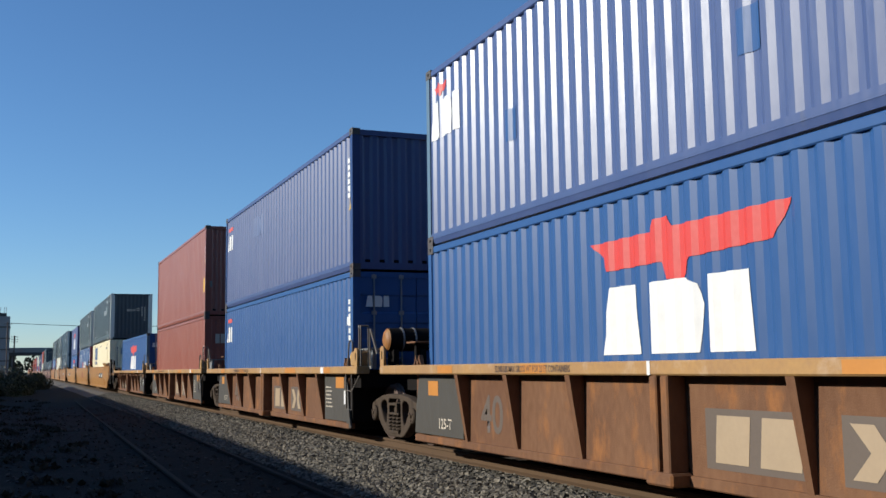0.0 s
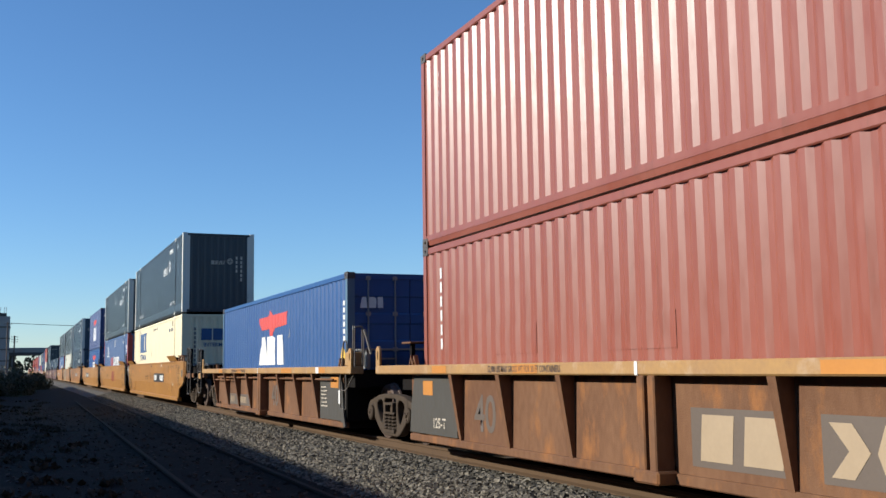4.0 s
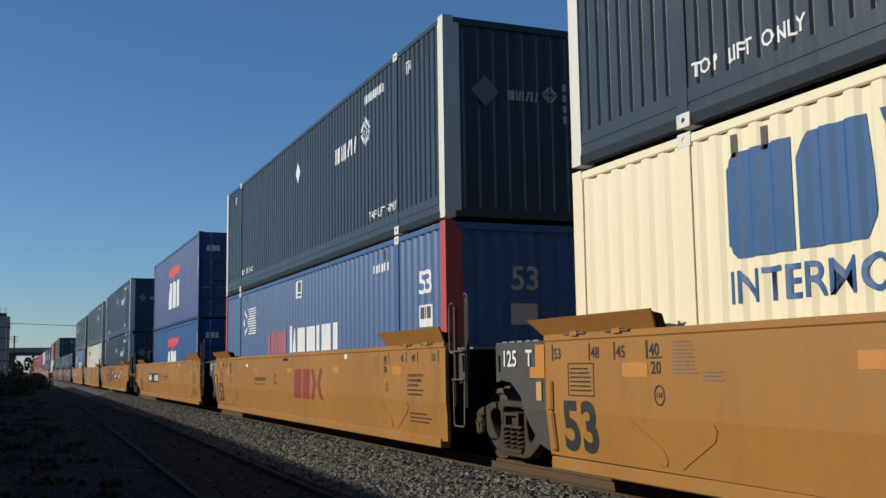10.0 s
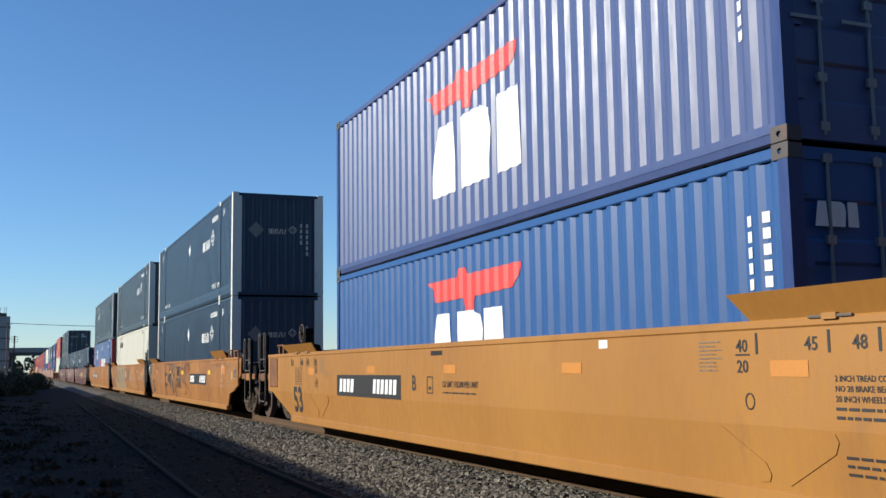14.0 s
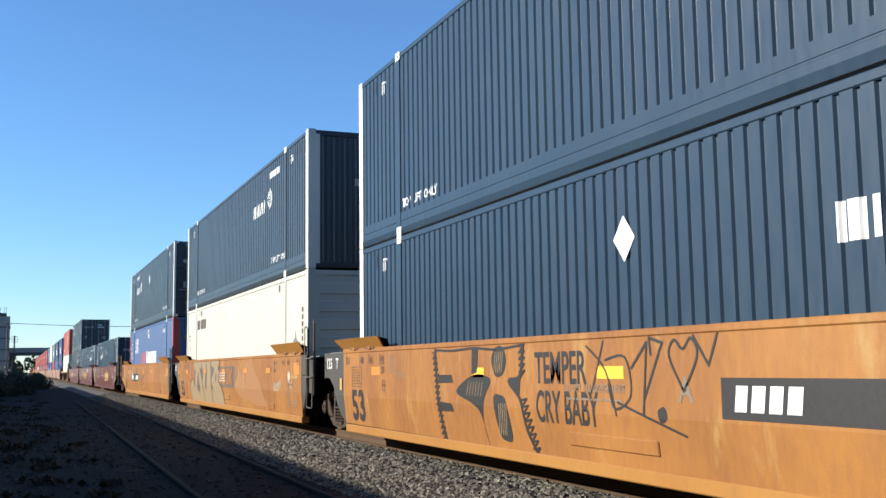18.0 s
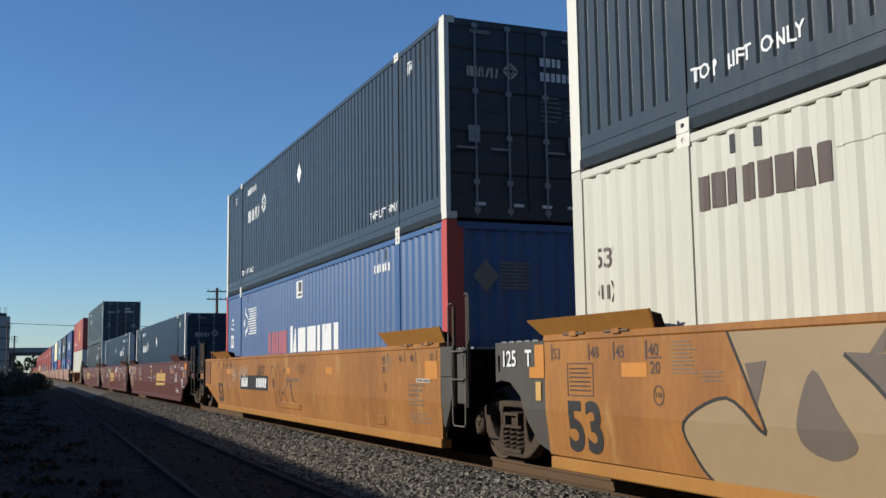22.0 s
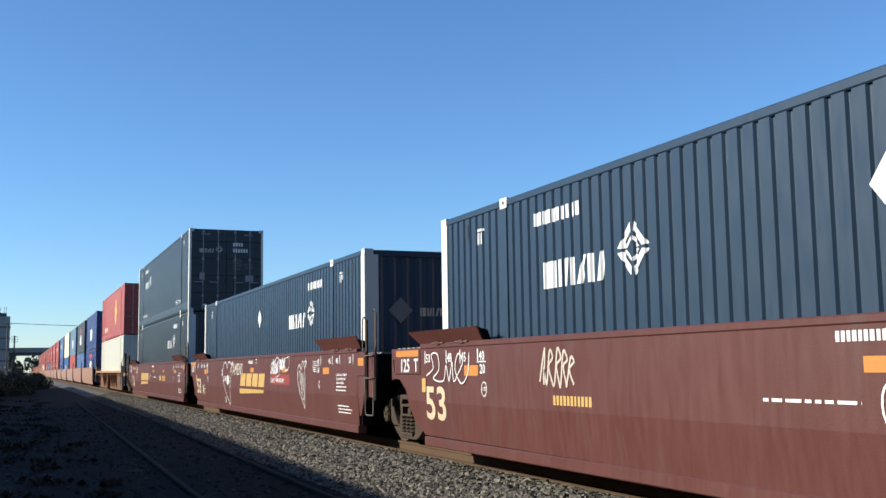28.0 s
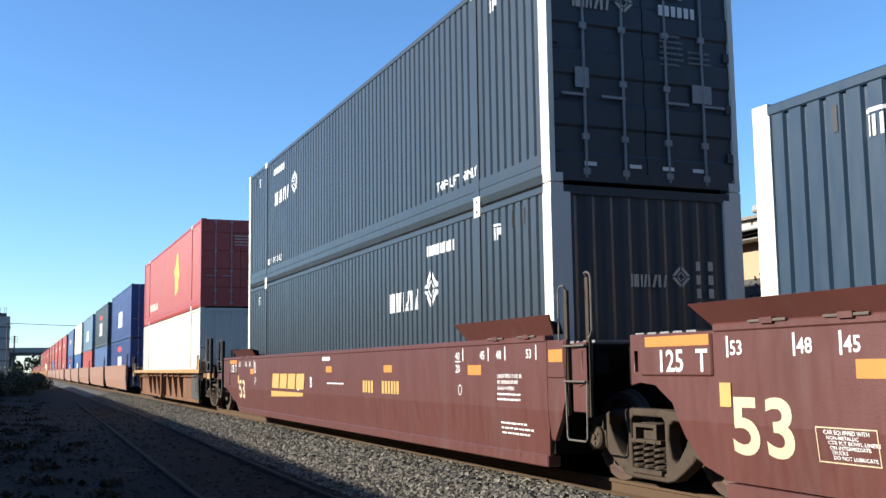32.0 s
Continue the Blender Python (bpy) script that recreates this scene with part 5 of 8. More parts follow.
def tank_house():
    t = tagged(new("plant_building"), "pale industrial building with a rooftop tank house", "building")
    part("wall", boxes((25, 34, 41.0, 72, GROUND, 6.35)), "pale_wall", t)
    part("roof", prism(bmesh.new(), [(24.7, 6.35), (24.7, 6.5), (29.5, 7.0), (34.4, 6.5), (34.4, 6.35)], 43.45, 72.3, "y"), "roofing", t, "low dark-edged roof")
    part("tank_house", soft_box(24.96, 26.6, 40.85, 43.4, 5.4, 6.85, 0.03), "pale_wall", t)
    part("tank_roof", soft_box(24.85, 26.7, 40.75, 43.5, 6.85, 6.93, 0.02), "dark_wall", t)
    # thin dark sheet that paints shade on the tank house's near face
    part("tank_shade_side", boxes((24.98, 26.62, 40.80, 40.845, 4.0, 7.05)), "dark_wall", t)
    part("tank_top", soft_box(25.3, 26.5, 40.9, 42.0, 6.93, 7.12, 0.04), "dark_wall", t)
    for y in (41.5, 41.85):
        part("flue", tube(bmesh.new(), [(24.9, y, 5.4), (24.9, y, 7.75)], 0.045), "metal_grey", t)
    part("faded_sign", on_side(ink(text_bars(2, 0.6, 0.3, 0.5, 6)), 42.9, 6.0, 24.955), "ink_grey", t)
    bal = part("balcony", boxes((24.2, 25, 43.4, 46.6, 5.4, 5.5)), "dark_wall", t, "projecting balcony with a pale parapet")
    part("parapet", boxes((24.2, 24.26, 43.4, 46.6, 5.5, 6.0)), "pale_wall", bal)
    part("handrail", tube(bmesh.new(), [(24.2, 43.4, 6.3), (24.2, 46.6, 6.3)], 0.03), "metal_grey", bal)
    for y in (43.5, 45.0, 46.5):
        part("balcony_post", tube(bmesh.new(), [(24.22, y, 3.8), (24.22, y, 6.3)], 0.035), "metal_grey", bal)
    for y, z0, z1 in ((47.2, 4.6, 6.1), (49.5, 5.2, 5.35), (49.5, 4.6, 4.75), (55.0, 4.8, 5.6)):
        part("window", boxes((24.96, 25.0, y, y + (0.25 if z1 - z0 > 1 else 2.2), z0, z1)), "dark_wall", t)
    part("canopy", prism(bmesh.new(), [(23.7, 4.3), (25, 4.75), (25, 4.62), (23.7, 4.15)], 46.0, 72, "y"), "roofing", t, "sloping grey canopy roof")
    low = tagged(new("shed"), "low shed with a sloping grey roof", "building")
    part("wall", boxes((19.5, 23.4, 28, 44, GROUND, 3.3)), "pale_wall", low)
    part("roof", prism(bmesh.new(), [(19.0, 3.3), (19.0, 3.42), (23.6, 4.5), (23.6, 4.35)], 27.7, 44.3, "y"), "roofing", low)
    for y in (30, 33, 36, 39):
        part("window", boxes((19.46, 19.495, y, y + 1.4, 1.6, 2.6)), "dark_wall", low)


tank_house()


# ---- far end of the line ----
def overpass():
    o = tagged(new("overpass"), "dark concrete road bridge over the tracks", "bridge")
    part("deck", boxes((-14, 60, 398, 410, 8.2, 9.0)), "concrete", o)
    part("girder", boxes((-14, 60, 397.6, 398, 7.0, 8.2)), "dark_wall", o)
    part("parapet", boxes((-14, 60, 397.8, 398.2, 9.0, 9.9)), "concrete", o)
    for x in (-2.5, 11.5, 26):
        part("pier", boxes((x, x + 1.0, 400, 408, GROUND, 7.0)), "concrete", o)
    part("abutment", boxes((-18, -13, 396, 412, GROUND, 8.2)), "concrete", o)


overpass()


def tower():
    t = tagged(new("silo_tower"), "dark industrial tower with rooftop aerials", "tower")
    part("shaft", boxes((-12, -3.2, 395, 404, GROUND, 21.0)), "concrete", t)
    for z in (5, 9, 13, 17):
        part("ledge", boxes((-12.2, -3.0, 394.8, 404, z, z + 0.4)), "dark_wall", t)
    part("cap", boxes((-12, -4.4, 396, 403, 21.0, 22.2)), "dark_wall", t)
    for x in (-5.2, -4.6, -6.5):
        part("aerial", tube(bmesh.new(), [(x, 398, 22.0), (x, 398, 24.5)], 0.08), "metal_grey", t)


tower()


def utility_pole(name, x, y, h, arms=2, r=0.16):
    p = tagged(new(name), "wooden utility pole with crossarms", "utility pole")
    part("pole", tube(bmesh.new(), [(x, y, GROUND), (x, y, h)], r, 8), "wood", p)
    for k in range(arms):
        a = part("crossarm", boxes((x - 1.2, x + 1.2, y - 0.06, y + 0.06, h - 0.5 - 0.9 * k, h - 0.38 - 0.9 * k)), "wood", p)
        for dx in (-1.0, -0.4, 0.4, 1.0):
            part("insulator", lathe(bmesh.new(), [(0, 0.03), (0.08, 0.06), (0.16, 0.05), (0.2, 0.02)], (x + dx, y, h - 0.38 - 0.9 * k), "z", 8), "metal_grey", a)
    return p


utility_pole("utility_pole", 21.2, 120, 10.6)
utility_pole("utility_pole", -3.0, 300, 14.6, 1)
utility_pole("utility_pole", 44, 296, 13.8, 1)
utility_pole("utility_pole", -1.55, 398, 14.2, 3, 0.25)
tagged(part("overhead_wire", tube(bmesh.new(), [(-3.0 + 47 * k / 12, 300 - 4 * k / 12, 14.4 - 0.8 * k / 12 - 0.5 * math.sin(math.pi * k / 12)) for k in range(13)], 0.07, 5), "wire"), "black overhead cable across the line", "cable")
for _i in range(10):
    shrub("far_tree", "distant hazy dark green tree", (-22 + 7.5 * _i + (_i % 3), 450 + 14 * (_i % 4), GROUND), (4.5, 5, 7.5 + 1.5 * (_i % 3)), 500, (0.7, 1.5), "leaf", 60 + _i)


# ---- painted marks ----
def ribbon(pts, w):
    """A brush stroke: quads along a line of (u, v)."""
    out = []
    for (a, b), (c, d) in zip(pts, pts[1:]):
        n = math.hypot(c - a, d - b) or 1e-6
        x, y = -(d - b) / n * w / 2, (c - a) / n * w / 2
        e, f = (c - a) / n * w * 0.3, (d - b) / n * w * 0.3
        out.append([(a + x - e, b + y - f), (a - x - e, b - y - f), (c - x + e, d - y + f), (c + x + e, d + y + f)])
    return out


def scrawl(n, size, seed, w=0.02, slant=0.2):
    """Hasty joined strokes of spray that spell nothing."""
    r = random.Random(seed)
    pts, u = [], 0.0
    for _ in range(n):
        h = size * r.uniform(0.75, 1.1)
        shape = r.choice((((0, 0.05), (0.16, 1), (0.34, 0.0), (0.2, 0.42)), ((0.02, 0.9), (0.06, 0.05), (0.3, 0.2), (0.34, 0.95), (0.4, 0.1)), ((0.25, 0.9), (0.02, 0.6), (0.3, 0.35), (0.05, 0.02)), ((0, 0), (0.04, 0.95), (0.3, 0.75), (0.08, 0.5), (0.36, 0.02))))
        pts += [(u + (a + r.uniform(-0.04, 0.04)) * size + slant * b * h, b * h + r.uniform(-0.05, 0.05) * size) for a, b in shape]
        u += size * r.uniform(0.4, 0.5)
    return ribbon(curve(pts, 4), w)


def yz(*pts):
    """Points given as (place along the car, height)."""
    return [(-y, z) for y, z in pts]


def curve(pts, n=5, closed=False):
    """A smooth line through points."""
    q = [Vector(p) for p in pts]
    m, out = len(q), []
    for i in range(m if closed else m - 1):
        if closed:
            a, b, c, d = q[i - 1], q[i], q[(i + 1) % m], q[(i + 2) % m]
        else:
            a, b, c, d = q[max(i - 1, 0)], q[i], q[i + 1], q[min(i + 2, m - 1)]
        for k in range(n):
            t = k / n
            p = 0.5 * (2 * b + (c - a) * t + (2 * a - 5 * b + 4 * c - d) * t * t + (3 * b - a - 3 * c + d) * t ** 3)
            out.append((p.x, p.y))
    return out if closed else out + [tuple(pts[-1])]


def zigzag(a, b, n, w):
    """Short to-and-fro strokes along a line, as (u, v)."""
    return [(a[0] + (b[0] - a[0]) * k / n + (w if k % 2 else -w), a[1] + (b[1] - a[1]) * k / n + (0.03 if k % 2 else -0.03)) for k in range(n + 1)]


def ring(cu, cv, ru, rv, w, n=16, a0=0, a1=360):
    pts = [(cu + ru * math.cos(radians(a0 + (a1 - a0) * i / n)), cv + rv * math.sin(radians(a0 + (a1 - a0) * i / n))) for i in range(n + 1)]
    return ribbon(pts, w)


def lines(w, h, rows, seed=1):
    """Rows of small print as short bars."""
    r = random.Random(seed)
    out, step = [], h / rows
    for i in range(rows):
        u, end = 0.0, w * r.uniform(0.7, 1.0)
        while u < end:
            k = min(end, u + r.uniform(0.03, 0.16) * w)
            out.append(rect(u, h - (i + 0.66) * step, k, h - (i + 0.3) * step))
            u = k + 0.025 * w
    return out


def bird(w, h):
    """A spread-winged emblem as one plain shape."""
    return [[(0, 0.78 * h), (0.36 * w, 0.80 * h), (0.38 * w, 0.98 * h), (0.45 * w, 1.0 * h), (0.48 * w, 0.82 * h), (1.0 * w, 0.85 * h), (0.93 * w, 0.36 * h), (0.56 * w, 0.30 * h), (0.52 * w, 0.0), (0.43 * w, 0.02 * h), (0.41 * w, 0.3 * h), (0.1 * w, 0.28 * h), (0.08 * w, 0.5 * h)]]


def three_blocks(w, h, lean=0.0):
    """Three bold slabs in place of a shipping line's initials."""
    def sk(p):
        return [(u + lean * v, v) for u, v in p]
    return [sk([(0, 0), (0.3 * w, 0), (0.26 * w, h), (0.08 * w, h)]),
            sk([(0.35 * w, 0), (0.66 * w, 0), (0.69 * w, 0.62 * h), (0.66 * w, 0.9 * h), (0.58 * w, h), (0.35 * w, h)]),
            sk([(0.73 * w, 0.0), (0.97 * w, 0.0), (0.95 * w, h), (0.73 * w, h)])]


def slab_word(n, w, h, seed, cap=False):
    """Plain solid slabs of uneven width and lean in place of a name in heavy capitals."""
    r = random.Random(seed)
    out, u = [], 0.0
    ws = [r.uniform(0.75, 1.25) for _ in range(n)]
    k = w / sum(ws)
    for i, a in enumerate(ws):
        a *= k
        hh = h * (1.14 if cap and i == 0 else 1.0)
        t = r.choice((0.0, 0.0, 0.16, -0.12)) * a
        out.append([(u + max(0, -t), 0), (u + 0.84 * a, 0), (u + 0.84 * a - max(0, t), hh), (u + abs(t), hh)])
        u += a
    return out


def diamond_ring(cu, cv, r, w):
    """A lozenge frame of four bars with a gap between them."""
    out = []
    for k in range(4):
        a, b = radians(90 * k), radians(90 * k + 90)
        p, q = (math.cos(a), math.sin(a)), (math.cos(b), math.sin(b))
        m = [(p[0] + (q[0] - p[0]) * t, p[1] + (q[1] - p[1]) * t) for t in (0.08, 0.92)]
        out.append([(cu + r * m[0][0], cv + r * m[0][1]), (cu + r * m[1][0], cv + r * m[1][1]), (cu + (r - w) * m[1][0], cv + (r - w) * m[1][1]), (cu + (r - w) * m[0][0], cv + (r - w) * m[0][1])])
    return out


def owner_logo(w, h):
    """Four thin-line glyph shapes and a lozenge, in place of an owner's name."""
    g = h * 0.48
    out = [[(u * w, 0), (u * w + k * w, 0), (u * w + k * w + d * w, g), (u * w + d * w, g)] for u, k, d in ((0.0, 0.035, 0), (0.05, 0.075, 0), (0.155, 0.03, 0), (0.2, 0.035, 0.02), (0.27, 0.03, 0), (0.33, 0.04, 0.05), (0.43, 0.04, 0.0), (0.51, 0.035, 0.03))]
    out += diamond_ring(w * 0.80, h * 0.42, h * 0.46, h * 0.16) + diamond_ring(w * 0.80, h * 0.42, h * 0.22, h * 0.07)
    return out


def diamond(w, h):
    return [[(0, h / 2), (w / 2, 0), (w, h / 2), (w / 2, h)]]


def number_row(n, size, seed=1):
    return text_bars(n, size, 0.22, 0.5, seed)


def top_lift(c, far=True):
    side_mark(c, "stencil", words("TOP  LIFT  ONLY", 0.135), "ink_white", 3.36, 0.41)
    if far:
        side_mark(c, "stencil", words("TOP  LIFT  ONLY", 0.135), "ink_white", 14.03, 0.41)


def lift_sign(c, y=1.56):
    side_mark(c, "lift_sign", ink([rect(0.0, 0.17, 0.2, 0.2), rect(0.02, 0.0, 0.05, 0.15), rect(0.07, 0, 0.1, 0.15), rect(0.14, 0, 0.17, 0.15), rect(0.17, 0.06, 0.22, 0.15)]), "ink_white", y, 2.42)
    side_mark(c, "lift_sign", ink([rect(0.0, 0.17, 0.2, 0.2), rect(0.02, 0.0, 0.05, 0.15), rect(0.07, 0, 0.1, 0.15), rect(0.14, 0, 0.17, 0.15)]), "ink_white", 15.0, 2.42)
    for y2 in (1.0, 0.72, 15.3):
        side_mark(c, "slot", ink([rect(0, 0, 0.05, 0.2)]), "ink_black", y2, 2.52)


def lozenge_marks(logo_y, number_y, dia=None, lift=True, end="front", seed=1, sign=True):
    """Marks of a 53-foot owner's box: logo, number, lozenge, lifting stencil, end logo."""
    def marks(c):
        side_mark(c, "logo", ink(owner_logo(2.25, 0.62)), "ink_white", logo_y, 1.72, "white owner's logo")
        side_mark(c, "box_number", ink(number_row(10, 0.15, seed)), "ink_white", number_y, 2.45, "white row of number marks")
        if dia:
            part("lozenge", on_side(ink(diamond(0.38, 0.46)), dia + 0.19, 1.86, c.x - 0.004), "ink_white", c.thing, "white lozenge sticker")
        if lift:
            top_lift(c)
        if sign:
            lift_sign(c)
        if end == "front":
            end_mark(c, "logo", ink(owner_logo(0.86, 0.3)), "ink_pale", -0.28, 1.75)
            end_mark(c, "box_number", ink([rect(0, -0.16 * k, 0.06, -0.16 * k + 0.11) for k in range(4)] + [rect(0.17, -0.16 * k, 0.24, -0.16 * k + 0.11) for k in range(6)]), "ink_pale", 0.62, 1.95)
            if dia:
                end_mark(c, "lozenge", ink(diamond(0.44, 0.46)), "ink_grey", -0.86, 1.62)
        else:
            end_mark(c, "logo", ink(owner_logo(0.86, 0.3)), "ink_pale", -0.95, 2.05)
            end_mark(c, "box_number", ink(number_row(4, 0.13, 2) + [[(u, v - 0.22) for u, v in p] for p in number_row(6, 0.13, 3)]), "ink_white", 0.22, 2.3)
            end_mark(c, "data_plate", ink(lines(0.34, 0.42, 6, 5)), "ink_grey", 0.22, 1.45)
            end_mark(c, "data_plate", ink(lines(0.34, 0.2, 3, 6)), "ink_grey", 0.62, 1.5)
            end_mark(c, "data_plate", ink([rect(0, 0, 0.28, 0.22)]), "ink_lead", 0.66, 1.05)
            end_mark(c, "placard", ink([rect(0, 0, 0.18, 0.24)]), "ink_lead", -0.94, 1.1)
            for x in (-0.85, -0.25, 0.2, 0.62):
                end_mark(c, "reflector", ink([rect(0, 0, 0.16, 0.045)]), "ink_white", x, 0.2)
            end_mark(c, "reflector", ink([rect(0, 0, 0.32, 0.06)]), "ink_grey", -0.9, 2.68)
            end_mark(c, "reflector", ink([rect(0, 0, 0.32, 0.06)]), "ink_grey", 0.6, 2.68)
    return marks


def liner(side="middle", y=7.6, doors=True, vertical=True, bird_z=1.62, word_z=0.95, word_w=2.45):
    """Marks of a blue liner box: red emblem over white slabs."""
    def marks(c):
        if side == "middle":
            side_mark(c, "emblem", ink(bird(3.0, 0.6)), "ink_red", y, bird_z, "red spread-wing emblem")
            side_mark(c, "initial_mark", ink(three_blocks(word_w, c.H * 0.26 if word_z > 0.9 else 1.0)), "ink_white", y - 0.15, word_z, "white heavy initials")
        elif side == "far":
            side_mark(c, "emblem", ink(bird(0.75, 0.2)), "ink_red", 11.95, 2.1, "small red emblem")
            side_mark(c, "initial_mark", ink(three_blocks(0.75, 0.42)), "ink_white", 11.98, 1.62, "white initials")
        if vertical:
            for yy, z, n in ((0.56, 0.95, 9), (0.36, 1.35, 6)):
                side_mark(c, "box_number", ink([rect(0, 0.13 * k, 0.075, 0.13 * k + 0.09) for k in range(n)]), "ink_white", yy, z)
        if doors:
            end_mark(c, "initial_mark", ink(three_blocks(0.46, 0.2)), "ink_white", -0.98, c.H - 0.65)
            end_mark(c, "box_number", ink(number_row(4, 0.1, 4)), "ink_white", 0.34, c.H - 0.6)
            end_mark(c, "box_number", ink(number_row(6, 0.1, 5) + [[(u + 0.05, v - 0.18) for u, v in p] for p in number_row(4, 0.1, 6)]), "ink_white", 0.66, c.H - 0.6)
            end_mark(c, "data_plate", ink(lines(0.24, 0.3, 5, 7)), "ink_grey", 0.72, 1.35)
            end_mark(c, "data_plate", ink(lines(0.24, 0.26, 4, 8)), "ink_grey", 0.72, 0.95)
            end_mark(c, "data_plate", ink(lines(0.26, 0.1, 2, 9)), "ink_grey", 0.34, 1.5)
            end_mark(c, "warning_sign", ink([[(0, 0), (0.16, 0), (0.08, 0.16)]]), "ink_yellow", 0.44, 0.5)
            end_mark(c, "warning_sign", ink([rect(0, 0, 0.16, 0.18)]), "ink_yellow", 0.82, 0.46)
        else:
            end_mark(c, "box_number", ink([rect(0, 0.14 * k, 0.07, 0.14 * k + 0.09) for k in range(9)]), "ink_grey", 0.62, 0.9)
    return marks


def tri_sign(c, y, z, s=0.26):
    side_mark(c, "warning_sign", ink([[(0, 0), (s, 0), (s / 2, s)]]), "ink_yellow", y, z, "yellow warning triangle")


# ---- car stencils ----
def squeezed(ob, width, left):
    """Narrow a line of stencilled writing to its true width."""
    lo = min(v.co.y for v in ob.data.vertices)
    for v in ob.data.vertices:
        v.co.y = left + (v.co.y - left) * width / (left - lo)
    return ob


def on_car(bm, y_left, z0):
    for v in bm.verts:
        v.co = (XS - 0.004 - v.co.z, y_left - v.co.x, z0 + v.co.y)
    bmesh.ops.bisect_plane(bm, geom=list(bm.verts) + list(bm.edges) + list(bm.faces), plane_co=(0, 0, 0.66), plane_no=(0, 0, 1), dist=1e-5)
    for v in bm.verts:
        if v.co.z < 0.66:
            v.co.x += (0.66 - v.co.z) * 0.11
    bmesh.ops.recalc_face_normals(bm, faces=list(bm.faces))
    return bm


def cm(car, name, bm, mat, y, z, label=""):
    return part(name, on_car(bm, y, z), mat, car, label)


def number_board(car, y, z=0.68, w=3.15, h=0.34):
    cm(car, "number_board", ink([rect(0, 0, w, h)]), "ink_black", y, z, "black car number board")
    bars = text_bars(4, h * 0.62, 0.2, 0.58, 3, 0.12)
    bars += [[(u + w * 0.44, v) for u, v in p] for p in text_bars(6, h * 0.62, 0.2, 0.52, 4, 0.12)]
    k = (w * 0.9) / max(u for p in bars for u, v in p)
    o = part("number_mark", on_car(ink([[(u * k + w * 0.05, v + h * 0.19) for u, v in p] for p in bars]), y, z), "ink_white", car, "white number marks")
    for v in o.data.vertices:
        v.co.x -= 0.003


